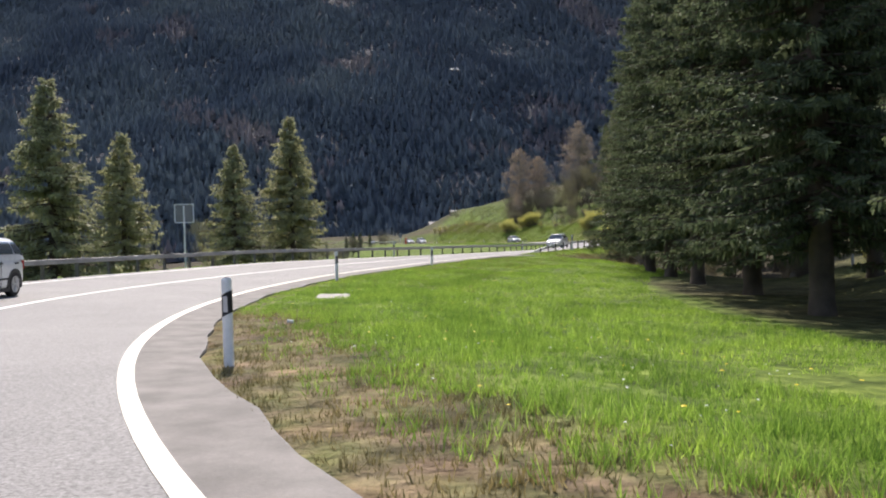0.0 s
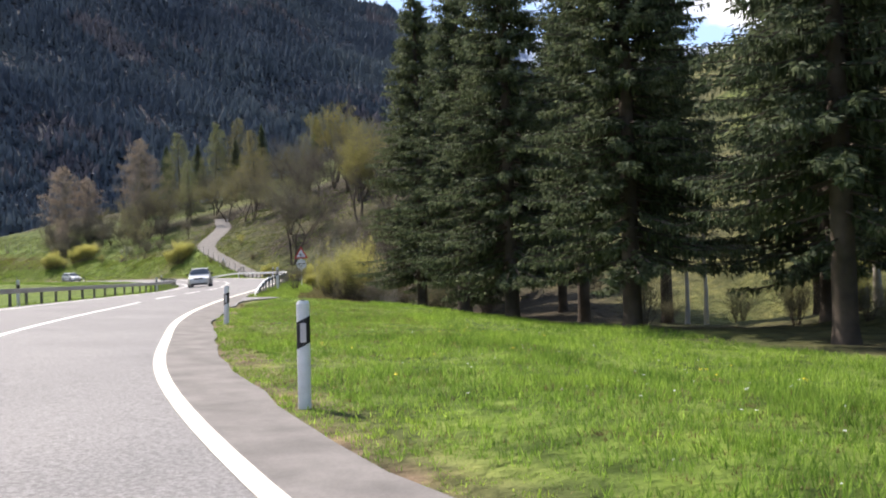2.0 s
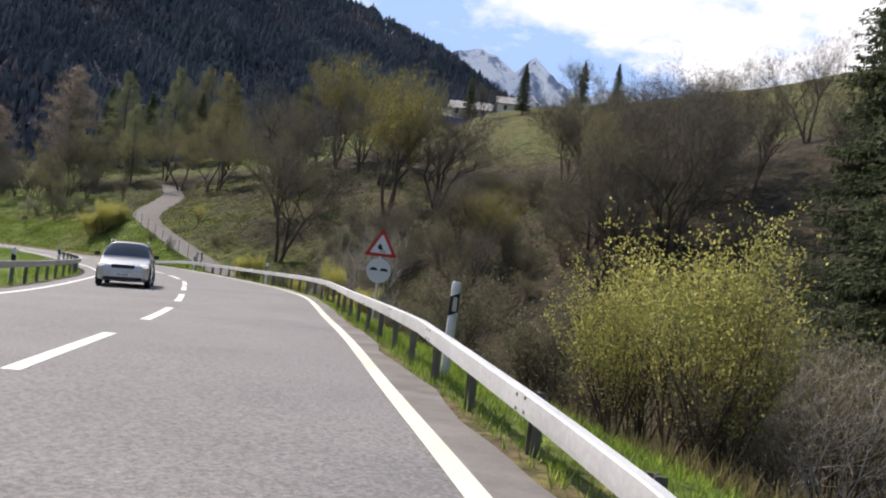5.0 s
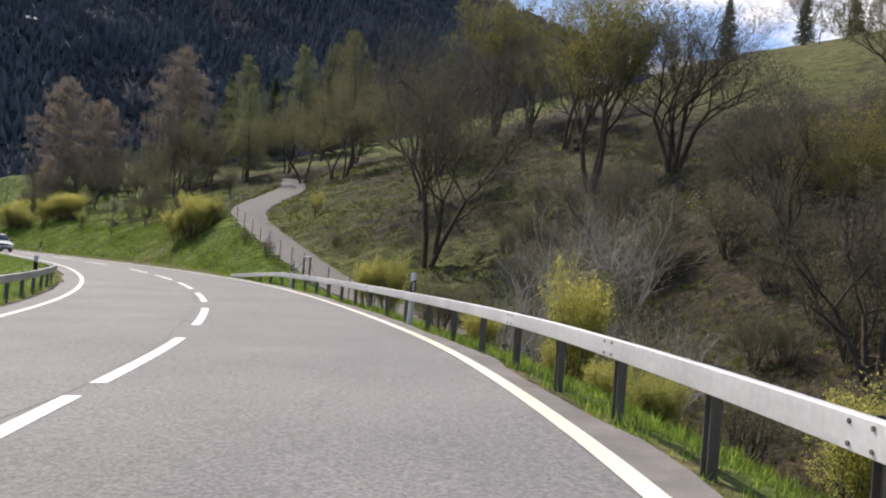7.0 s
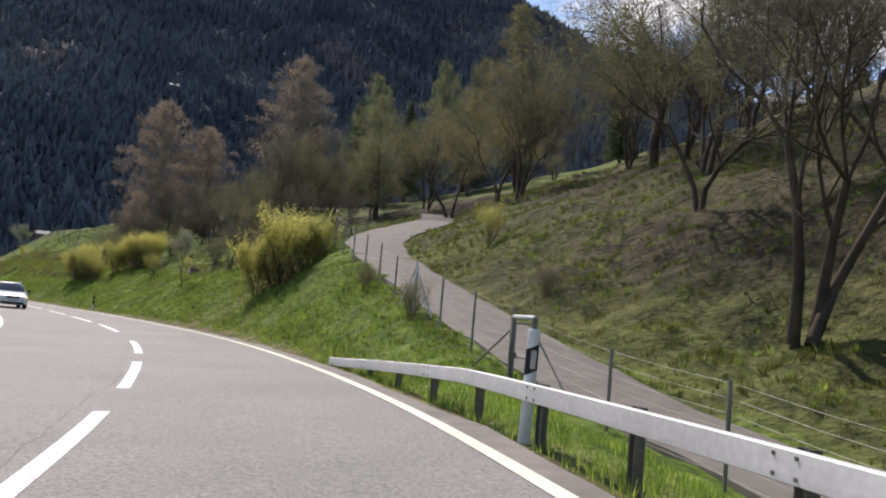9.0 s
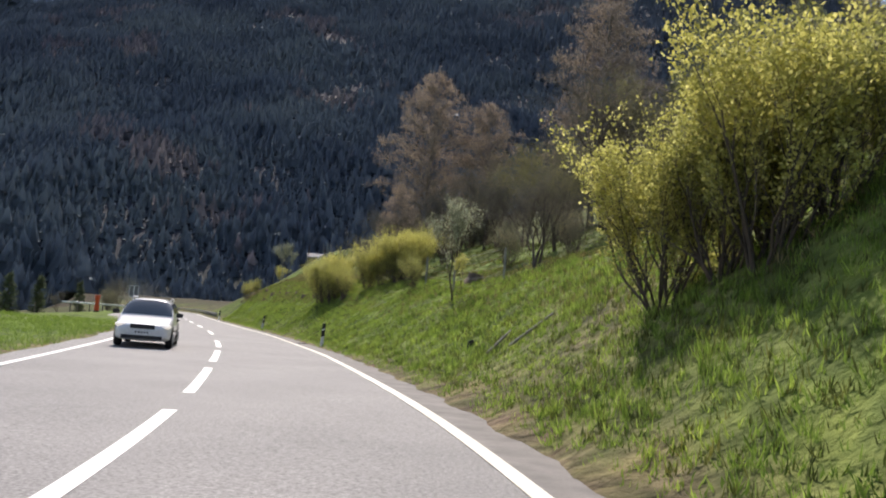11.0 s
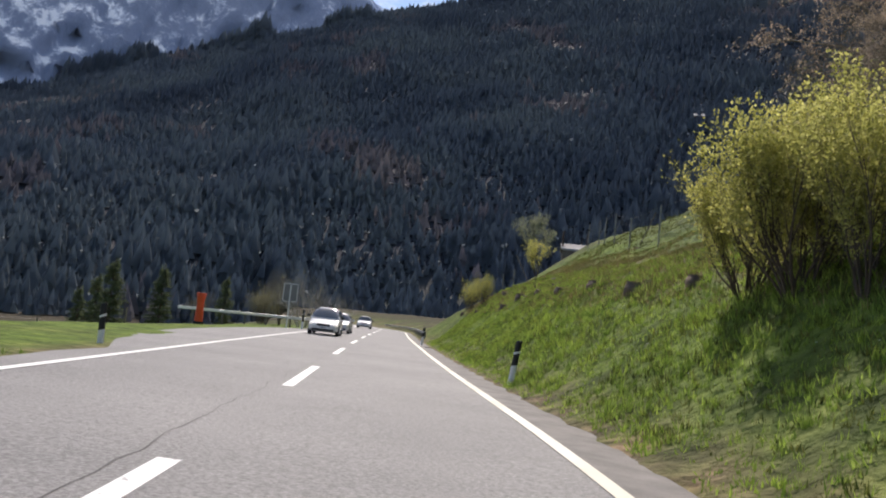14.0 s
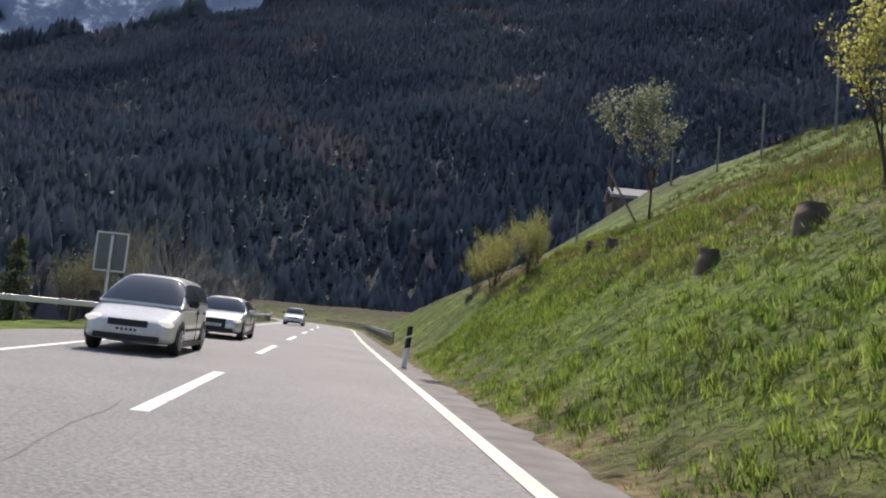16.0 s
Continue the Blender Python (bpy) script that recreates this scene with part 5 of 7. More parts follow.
# ---- trees and bushes by place ----
# larches below the outer bend
LARCH = "young larch with fresh pale green needles behind the guard rail"
la = conifer("larch_tree", LARCH, 14, 4.2, 1.4, 21, larch_needles, spray=0.55, per=10, droop=0.28, thin=0.8, mat_bark=bark)
lb = conifer("larch_tree", LARCH, 12.5, 3.8, 1.6, 22, larch_needles, spray=0.55, per=9, droop=0.3, thin=0.75)
plant(la, -22.4, 45.5, 1.05, 0.3)
plant(lb, -20.8, 52.0, 0.98, 1.0)
replant(lb, -16.4, 63.2, 1.0, 2.2)
replant(la, -12.8, 68.2, 1.08, 4.0)
for t in (la, lb):
    t["group"] = "larches below the bend"

# broadleaf stock
bare = broadleaf("bare_tree", "leafless brown tree with many fine twigs on the slope", 12, 31, dull_buds, twig_brown, leaves=0.9, leaf_size=0.055, stems=3, levels=4, twigs=9, fork=3, spread=0.56, up=0.45, lean=0.34, sub=2)
bud = broadleaf("budding_tree", "tree with thin olive-yellow spring buds on the slope", 12, 32, olive_leaves, twig_grey, leaves=4.5, leaf_size=0.085, stems=2, levels=4, twigs=9, fork=3, spread=0.56, up=0.5, lean=0.2, sub=2)
gold = broadleaf("budding_tree", "tree hazed with golden-green young leaves", 13, 33, green_leaves, twig_brown, leaves=3.6, leaf_size=0.085, stems=3, levels=4, twigs=9, fork=3, spread=0.5, up=0.55, lean=0.2, sub=1)
birch = spire("birch_tree", "tall slender birch with russet catkins and fine twigs", 14, 6.2, 34, russet_leaves, twig_grey, bark_light, leaves=4, leaf_size=0.08, bare=0.1, rise=0.8, count=84, power=0.62, full=0.3)
green_spire = spire("larch_tree", "pointed larch with pale grey-green fresh needles above the lane", 13, 5.0, 61, pale_needles, twig_grey, bark, leaves=5, leaf_size=0.07, bare=0.1, rise=0.35, count=90, power=0.9)
gold_spire = spire("larch_tree", "tall larch with thin golden-green needles above the lane", 15, 5.4, 62, olive_leaves, twig_brown, bark, leaves=4, leaf_size=0.075, bare=0.16, rise=0.5, count=85, power=0.7)
slim = spire("slim_birch", "slim leafless birch with a pale stem behind the spruces", 11, 2.0, 63, dull_buds, twig_grey, white_bark, leaves=1, leaf_size=0.06, bare=0.3, rise=1.2, count=36)
fork_tree = broadleaf("forked_tree", "old leafless tree with several thick dark trunks and low branches", 14, 35, dull_buds, twig_brown, leaves=1.2, leaf_size=0.065, stems=5, levels=4, twigs=9, fork=3, spread=0.6, up=0.4, lean=0.45, base_r=0.3, sub=2)
oak = broadleaf("old_oak", "broad old leafless tree with heavy spreading limbs above the lane", 11, 46, dull_buds, twig_brown, leaves=0.8, leaf_size=0.06, stems=1, levels=4, twigs=9, fork=5, spread=0.95, up=0.2, base_r=0.27, sub=2)
bush = broadleaf("yellow_bush", "round bush with bright yellow-green young leaves on the bank", 2.8, 36, yellow_leaves, twig_brown, leaves=2.4, leaf_size=0.05, stems=16, levels=3, twigs=6, fork=3, spread=0.32, up=0.8, lean=0.62, category="bush", base_r=0.03, foot=0.14)
sparse = broadleaf("sparse_bush", "thin upright bush with scattered pale yellow-green leaves", 4.2, 37, yellow_leaves, twig_brown, leaves=1.3, leaf_size=0.055, stems=12, levels=3, twigs=6, fork=3, spread=0.3, up=0.8, lean=0.3, category="bush", base_r=0.035, foot=0.15)
scrub = broadleaf("bare_scrub", "tangle of bare grey-brown scrub in the hollow", 3.0, 38, dull_buds, twig_brown, leaves=0.5, leaf_size=0.06, stems=12, levels=3, twigs=7, fork=3, spread=0.5, up=0.6, lean=0.6, category="bush", base_r=0.03)
white_scrub = broadleaf("white_scrub", "bare scrub of bleached white branches in the hollow", 4.2, 39, olive_leaves, white_bark, leaves=0.1, leaf_size=0.06, stems=9, levels=3, twigs=6, fork=3, spread=0.6, up=0.4, lean=0.7, category="bush", base_r=0.035, mat_bark=white_bark)
sapling = broadleaf("leafy_sapling", "slim young tree with pale silvery green leaves and a bare stem", 4.5, 41, silver_leaves, twig_brown, leaves=3.5, leaf_size=0.09, stems=1, levels=3, twigs=9, fork=4, spread=0.32, up=0.9, category="tree", base_r=0.05)
apple = broadleaf("yellow_sapling", "small young tree with glowing yellow-green leaves on the field edge", 2.6, 42, yellow_leaves, twig_brown, leaves=3.0, leaf_size=0.06, stems=1, levels=3, twigs=8, fork=4, spread=0.36, up=0.9, category="tree", base_r=0.035)
rp = random.Random(12)
placed = set()


def put(stock, x, y, size=1.0, turn=0.0, tall=None, label=""):
    """The first time the stock itself, then copies of it."""
    if stock.name in placed:
        return replant(stock, x, y, size, turn, tall, label)
    placed.add(stock.name)
    if label:
        tagged(stock, label)
    return plant(stock, x, y, size, turn, 0, tall)


put(bush, 24.3, 143.6, 1.3, 0.2, 1.25)
put(bush, 23.4, 145.0, 1.1, 1.9, 1.05)
put(bush, 25.0, 145.4, 1.2, 3.0, 1.15)
put(bush, 24.0, 144.3, 1.0, 4.1, 0.9)
put(bush, 25.3, 144.0, 1.0, 5.0, 1.0)
for x, y, s, r in ((14.1, 180.2, 1.0, 0.5), (15.1, 179.4, 1.1, 1.5), (16.1, 178.7, 1.15, 2.6), (17.0, 178.0, 1.1, 4.0), (15.7, 180.6, 1.15, 3.4), (16.7, 179.6, 1.1, 5.2), (10.9, 184.2, 1.1, 5.0), (11.6, 182.7, 1.0, 0.9), (10.3, 185.9, 0.9, 2.2), (11.5, 185.3, 1.05, 3.7)):
    put(bush, x, y, s, r)
for x, y, s, r in ((17.5, 171.0, 0.5, 0.4), (12.6, 181.0, 0.5, 2.4), (-4.7, 223.4, 0.55, 1.0), (-6.4, 226.4, 0.6, 2.0), (-7.8, 230, 0.5, 3.0)):
    put(sparse, x, y, s, r)
put(apple, 1.75, 208.8, 0.95, 0.3)
put(apple, 20.0, 166.0, 0.6, 1.3)
put(sapling, -1.1, 222.6, 1.0, 0.7)
put(sapling, 19.8, 161.5, 0.8, 2.7)
# birches and the trees round the lane's upper end
put(birch, 28.5, 196, 1.35, 0.4, 1.32)
put(birch, 15.2, 203, 1.2, 1.7, 1.12)
put(bare, 27.5, 181, 0.95, 2.6)
put(birch, 20.5, 205, 1.0, 2.9, 0.85)
put(birch, 14.2, 194.0, 0.45, 4.1)
put(green_spire, 36.4, 185, 0.95, 0.4)
put(green_spire, 40.7, 211.8, 1.35, 2.0)
put(green_spire, 48.4, 209.7, 1.4, 3.2)
put(gold_spire, 44.0, 167.5, 1.0, 0.4)
put(gold_spire, 52.2, 208.5, 1.2, 2.6)
put(oak, 43.1, 145.8, 1.15, 2.2)
put(oak, 47.5, 146.8, 0.75, 4.6)
put(bare, 42.9, 142.6, 0.7, 3.3)
for x, y, s, r in ((49.7, 103.3, 0.8, 0.1), (45.4, 92.4, 0.75, 1.1), (48.1, 91.0, 0.8, 2.2), (49.2, 88.0, 0.75, 3.1), (57, 108, 0.75, 4.3), (53, 95, 0.8, 5.0), (50, 140, 0.85, 0.7), (54, 147, 0.95, 1.9), (58, 143, 0.9, 3.0), (55, 155, 0.9, 4.1), (51, 158, 0.8, 0.5)):
    put(bare, x, y, s, r)
put(bud, 29.5, 183, 0.75, 0.8)
put(bud, 33, 191, 0.8, 2.1)
put(bud, 40.5, 174, 1.0, 3.6)
put(bud, 24, 172, 0.5, 5.0)
put(bare, 21.5, 186, 0.6, 0.2)
put(bare, 28, 172, 0.5, 1.4)
put(bare, 41, 184, 0.9, 2.5)
put(bare, 19, 182, 0.45, 3.9)
put(gold, 48, 178, 0.9, 0.5)
put(bud, 38.2, 156.2, 0.8, 2.0)
put(bare, 39.2, 155.0, 0.75, 3.0)
put(bare, 30.5, 163.5, 0.35, 0.9)
put(bare, 44, 150, 0.65, 1.1)
put(bud, 50, 160, 0.9, 4.4)
for x, y, s, r in ((22.0, 36.5, 1.0, 0.2), (24.5, 38.5, 0.9, 1.9), (20.5, 33.0, 0.95, 3.0), (26.0, 47.5, 0.8, 4.2), (22.5, 45.5, 0.7, 5.0)):
    put(slim, x, y, s, r)
# slope above the hollow
put(fork_tree, 45.4, 117.0, 0.75, 0.6)
put(bare, 34.1, 123.5, 1.12, 2.4)
put(gold, 42.5, 120.5, 1.1, 3.3)
put(gold, 52, 150, 1.2, 4.4)
put(bud, 47.5, 131, 1.0, 1.2)
put(bare, 52.5, 136.3, 0.85, 2.0)
put(bud, 37.5, 133, 0.75, 5.2)
put(bare, 41, 138, 0.9, 4.1)
put(bare, 36.2, 110.0, 0.55, 5.5)
put(bare, 51, 98.7, 0.85, 0.7)
put(bare, 50.6, 106.5, 0.8, 1.8)
put(bare, 46, 90, 0.7, 3.2)
put(fork_tree, 36.3, 87, 0.6, 2.8)
put(bud, 39.5, 92, 0.7, 0.4)
put(bare, 33, 95, 0.6, 5.1)
put(bud, 58, 112, 0.8, 2.9)
put(bare, 61, 92, 0.8, 4.6)
put(bud, 55, 82, 0.75, 1.0)
put(bare, 44, 78, 0.6, 2.2)
for k in range(12):
    x, y = rp.uniform(36, 60), rp.uniform(78, 104)
    put((bare, bare, bud, fork_tree, gold)[k % 5], x, y, rp.uniform(0.45, 0.85), rp.uniform(0, 6))
for k in range(12):
    x, y = rp.uniform(24, 60), rp.uniform(176, 205)
    put((bare, bud)[k % 2], x, y, rp.uniform(0.5, 0.8), rp.uniform(0, 6))
for k in range(14):
    x, y = rp.uniform(18, 27), rp.uniform(160, 195)
    put((scrub, bare)[k % 2], x, y, rp.uniform(0.6, 1.0) * (1.0 if k % 2 == 0 else 0.5), rp.uniform(0, 6))
for k in range(22):
    put(scrub, rp.uniform(11, 23), rp.uniform(190, 214), rp.uniform(0.7, 1.3), rp.uniform(0, 6))
for x, y, s, r in ((13.5, 198.5, 0.5, 0.4), (17.5, 196.0, 0.55, 1.7), (16.0, 207.0, 0.6, 2.9), (19.5, 201.0, 0.6, 4.0), (12.6, 209.0, 0.45, 5.1)):
    put(bare, x, y, s, r)
put(scrub, 12.4, 190.5, 1.3, 0.7)
put(scrub, 13.6, 189.4, 1.2, 2.7)
put(bare, 13.4, 192.4, 0.42, 3.3)
# scrub and bushes in the hollow
put(bush, 24.9, 95.9, 0.7, 0.2, 1.2)
put(bush, 25.9, 97.6, 0.5, 2.0, 0.7)
for x, y, s, r in ((25.4, 94.0, 0.6, 1.4), (23.6, 93.0, 0.4, 2.4), (24.6, 99.5, 0.5, 0.4), (23.2, 91.4, 0.4, 5.0), (21.5, 86.5, 0.55, 2.6)):
    put(bush, x, y, s, r)
for k in range(9):
    put(scrub, rp.uniform(38, 48), rp.uniform(103, 115), rp.uniform(1.1, 1.5), rp.uniform(0, 6))
put(bush, 27.0, 111.4, 0.66, 2.2, 1.05)
put(bush, 26.3, 111.9, 0.55, 3.9, 0.85)
for x, y, s, r in ((33.4, 108.0, 1.6, 0.8), (32.4, 109.6, 1.3, 2.1), (34.6, 106.4, 1.45, 3.3), (26.6, 99.2, 1.0, 0.4), (28.2, 97.2, 0.9, 1.9), (27.5, 103, 0.8, 3.0), (30.5, 100, 0.9, 4.6)):
    put(white_scrub, x, y, s, r)
for k in range(46):
    put(scrub, rp.uniform(33, 50), rp.uniform(92, 122), rp.uniform(0.45, 1.0), rp.uniform(0, 6))
for k in range(60):
    y = rp.uniform(66, 112)
    i = sample_at(y)
    o = lane_r[i] + rp.uniform(3.6, 22)
    x, yy = line[i] + right[i] * o
    put(scrub, x, yy, rp.uniform(0.5, 1.0), rp.uniform(0, 6))
for x, y, s, r in ((15.0, 65.0, 1.0, 0.0), (16.4, 66.8, 1.15, 1.0), (17.6, 68.6, 1.1, 3.0), (14.6, 66.6, 0.75, 4.2)):
    put(sparse, x, y, s, r)
for x, y, s, r in ((18.4, 66.2, 1.15, 0.3), (19.8, 66.8, 1.2, 1.6), (20.6, 65.2, 1.05, 2.9), (17.2, 64.6, 0.85, 4.0)):
    put(white_scrub, x, y, s, r)
for x, y, s, r in ((19.4, 65.6, 1.3, 0.5), (21.2, 68.0, 1.5, 1.7), (20.6, 64.8, 1.2, 2.9), (23, 71, 1.3, 4.0), (17.0, 71.0, 1.0, 5.0), (13.5, 69.5, 0.7, 2.0)):
    put(scrub, x, y, s, r)
# undergrowth along the spruces
for k in range(14):
    put(scrub, rp.uniform(16, 27), rp.uniform(12, 62), rp.uniform(0.4, 0.9), rp.uniform(0, 6))
for x, y, s in ((24, 23, 0.8), (27, 29, 0.7), (22.5, 37.5, 0.6)):
    put(sparse, x, y, s, x)
put(scrub, 26.2, 128.7, 0.42, 1.0)
put(scrub, 25.9, 133.6, 0.35, 2.0)
put(scrub, 31, 131, 0.4, 3.0)
put(sparse, 32.2, 140, 0.5, 1.0)
# valley trees beyond the bend and beside the lay-by
put(white_scrub, -20.0, 227.5, 1.35, 0.6)
put(white_scrub, -18.6, 229.0, 1.0, 2.6)
put(bare, -22.5, 228.5, 0.4, 2.0)
put(scrub, -21.5, 224.0, 1.0, 1.0)
put(scrub, -23.0, 227.0, 1.1, 2.0)
put(bare, -30, 229, 0.3, 1.0)
for k in range(16):
    x, y = rp.uniform(-34, -8), rp.uniform(120, 185)
    if k < 9:
        x, y = rp.uniform(-40, -4), rp.uniform(150, 215) if rp.random() < 0.4 else rp.uniform(80, 130)
        x -= 14
    put(bare if k % 3 else bud, x - 8, y, rp.uniform(0.35, 0.6), rp.uniform(0, 6))
hedge = conifer("dark_thuja", "dark evergreen conifer in the paddock's edge", 5.5, 1.3, 0.2, 51, needles, spray=0.35, per=8, droop=0.1, power=0.5, tiers=0.3)
plant(hedge, -29.4, 217.5, 1.0, 0)
for x, y, s in ((-31.5, 218.5, 0.85), (-28.0, 221.0, 0.9), (-38, 224, 0.8), (-26, 226, 0.7)):
    replant(hedge, x, y, s, x)
dk = spruces[0]
for x, y, s in ((88.5, 158.5, 0.45), (99, 156, 0.42), (103, 152, 0.4), (112, 205, 0.6), (70, 200, 0.75), (60, 210, 0.8), (39.7, 219, 0.8), (46, 215, 0.75), (52, 205, 0.7), (33, 214, 0.7)):
    replant(dk, x, y, s, x, None, "dark conifer standing on the upper pasture")
put(bare, 93.5, 151.2, 0.75, 1.0)
put(bare, 84, 163, 0.6, 2.0)
put(bud, 76, 168, 0.7, 3.0)

# ---- cars ----
glass = material("car glass", 0.03, 0.0, 1.0)
glass.node_tree.nodes["Principled BSDF"].inputs["Base Color"].default_value = (0.06, 0.07, 0.08, 1)
tyre_mat = plain("tyre rubber", (0.025, 0.025, 0.026), 0.8, 0, 20, 0.2)
rim_mat = plain("alloy rim", (0.45, 0.46, 0.47), 0.3, 0.8, 8, 0.1)
trim_mat = plain("dark trim", (0.03, 0.03, 0.032), 0.5, 0, 8, 0.15)
lamp_mat = material("headlamp", 0.1, 0, 0.6)
lamp_mat.node_tree.nodes["Principled BSDF"].inputs["Base Color"].default_value = (0.8, 0.82, 0.85, 1)
lamp_mat.node_tree.nodes["Principled BSDF"].inputs["Emission Color"].default_value = (1, 0.9, 0.72, 1)
lamp_mat.node_tree.nodes["Principled BSDF"].inputs["Emission Strength"].default_value = 0.5
tail_mat = plain("tail lamp", (0.45, 0.02, 0.02), 0.2, 0, 4, 0.1)


def car_paint(name, base, metal=0.3):
    m = plain(name, base, 0.28, metal, 2, 0.04, 0, 0.5)
    m.node_tree.nodes["Principled BSDF"].inputs["Coat Weight"].default_value = 0.6
    return m


def loft(bm, rings):
    """Skins rings of equal count and closes both ends."""
    vs = [[bm.verts.new(p) for p in ring] for ring in rings]
    n = len(vs[0])
    for a, b in zip(vs, vs[1:]):
        for k in range(n):
            bm.faces.new((a[k], a[(k + 1) % n], b[(k + 1) % n], b[k]))
    bm.faces.new(vs[0][::-1])
    bm.faces.new(vs[-1])
    bmesh.ops.recalc_face_normals(bm, faces=bm.faces)


def car(label, paint, L, Wd, Ht, hood, belt, front_glass, roof_front, roof_rear, tail, clad=False, rails=False, big_grille=False, on_road=(0, 0)):
    """A car facing +x. hood: height of the bonnet's end; front_glass, roof_front, roof_rear, tail: places along it."""
    c = new("car")
    tagged(c, label, "car", "cars in the oncoming lane")
    h, w = L / 2, Wd / 2

    def ring(x, lo, hi, k):
        half = [(k * 0.9, lo), (k, lo + 0.1), (k * 1.0, (lo + hi) / 2), (k * 0.985, hi - 0.12), (k * 0.93, hi - 0.03), (k * 0.8, hi)]
        return [(x, y, z) for y, z in half] + [(x, -y, z) for y, z in reversed(half)]

    bm = bmesh.new()
    loft(bm, [ring(h, 0.36, hood - 0.26, w * 0.66), ring(h - 0.06, 0.26, hood - 0.17, w * 0.86), ring(h - 0.25, 0.21, hood - 0.09, w * 0.95), ring(h - 0.6, 0.19, hood + 0.0, w), ring(h - 0.95, 0.19, (hood + belt) / 2 + 0.03, w), ring(front_glass, 0.19, belt, w),
              ring(0.0, 0.19, belt + 0.01, w), ring(-h * 0.55, 0.19, belt + 0.02, w), ring(-h + 0.35, 0.22, belt + 0.02, w * 0.98), ring(-h + 0.1, 0.28, belt - 0.02, w * 0.92), ring(-h, 0.36, belt - 0.1, w * 0.82)])
    body = part("body", bm, paint, c)
    body.data.polygons.foreach_set("use_smooth", [True] * len(body.data.polygons))
    rounding = body.modifiers.new("rounding", "SUBSURF")
    rounding.levels = rounding.render_levels = 2
    bw, low = w * 0.95, belt - 0.04
    mid = (front_glass + tail) / 2

    def top(x):
        """Height of the cabin's back along the car: raked screens, gently arched roof."""
        if x > roof_front:
            t = (front_glass - x) / (front_glass - roof_front)
        elif x < roof_rear:
            t = (x - tail) / (roof_rear - tail)
        else:
            return Ht + 0.03 * math.sin(math.pi * (x - roof_rear) / (roof_front - roof_rear))
        return low + (Ht - low) * (1 - (1 - min(1, max(0, t))) ** 1.45)

    def skin(x, th, out=0.0):
        """A point of the cabin's skin: place along the car, angle over the roof from one side to the other."""
        H = top(x) - low
        cy, sz = math.cos(th), math.sin(th)
        z = H * abs(sz) ** 0.42
        y = math.copysign(abs(cy) ** 0.42, cy) * (bw + out) * (1 - 0.2 * (z / (Ht - low)) ** 1.4)
        return (x, y, low + z + out)

    def sheet(name, x0, x1, t0, t1, mat, out, nx_=8, nt=8):
        bm = bmesh.new()
        g = [[bm.verts.new(skin(x0 + (x1 - x0) * a / nx_, t0 + (t1 - t0) * b / nt, out)) for b in range(nt + 1)] for a in range(nx_ + 1)]
        for a in range(nx_):
            for b in range(nt):
                bm.faces.new((g[a][b], g[a + 1][b], g[a + 1][b + 1], g[a][b + 1]))
        bmesh.ops.remove_doubles(bm, verts=bm.verts, dist=0.0005)
        bmesh.ops.recalc_face_normals(bm, faces=bm.faces)
        ob = part(name, bm, mat, c)
        ob.data.polygons.foreach_set("use_smooth", [True] * len(ob.data.polygons))
        return ob

    tw = bw * 0.8
    sheet("roof", front_glass, tail, 0.0, math.pi, paint, 0.0, 30, 30)
    sheet("windscreen", front_glass - 0.05, roof_front + 0.16 * (front_glass - roof_front), math.pi * 0.17, math.pi * 0.83, glass, 0.008)
    sheet("rear_window", tail + 0.08, roof_rear - 0.02, math.pi * 0.17, math.pi * 0.83, glass, 0.008)
    rear_end = tail + (roof_rear - tail) * 0.55
    for side_ in (0, 1):
        cuts = [(front_glass - 0.42, mid + 0.05), (mid - 0.02, mid - 0.8), (mid - 0.86, rear_end)]
        for xa, xb in cuts:
            if xb < xa - 0.12:
                a0, a1 = (0.012, 0.185) if side_ == 0 else (0.988, 0.815)
                sheet("side_window", xa, max(xb, rear_end), math.pi * a0, math.pi * a1, glass, 0.008)
    # wheels
    rw = 0.32 if not clad else 0.36
    wheel_x = (h - 0.82, -h + 0.78)
    for x in wheel_x:
        for sgn in (1, -1):
            wh = new("wheel")
            wh.parent = c
            bm = bmesh.new()
            rod(bm, (0, -0.1, 0), (0, 0.1, 0), rw, sides=28)
            part("tyre", bm, tyre_mat, wh, bevel=0.03)
            bm = bmesh.new()
            rod(bm, (0, sgn * 0.085, 0), (0, sgn * 0.106, 0), rw * 0.66, sides=24)
            for a in range(5):
                ang = 2 * math.pi * a / 5
                rod(bm, (0, sgn * 0.11, 0), (math.cos(ang) * rw * 0.6, sgn * 0.11, math.sin(ang) * rw * 0.6), 0.03, 0.022, 6)
            part("rim", bm, rim_mat, wh)
            wh.matrix_local = Matrix.Translation((x, sgn * (w - 0.09), rw))
            bm = bmesh.new()
            outer = [(x + (rw + 0.085) * math.cos(a), rw + (rw + 0.085) * math.sin(a)) for a in np.linspace(-0.25, math.pi + 0.25, 18)]
            v0 = [bm.verts.new((p[0], sgn * (w + 0.004), p[1])) for p in outer]
            v1 = [bm.verts.new((p[0], sgn * (w - 0.25), p[1])) for p in outer]
            bm.faces.new(v0)
            for a, b, d_, e in zip(v0, v0[1:], v1[1:], v1):
                bm.faces.new((a, b, d_, e))
            part("wheel_arch", bm, trim_mat, c)
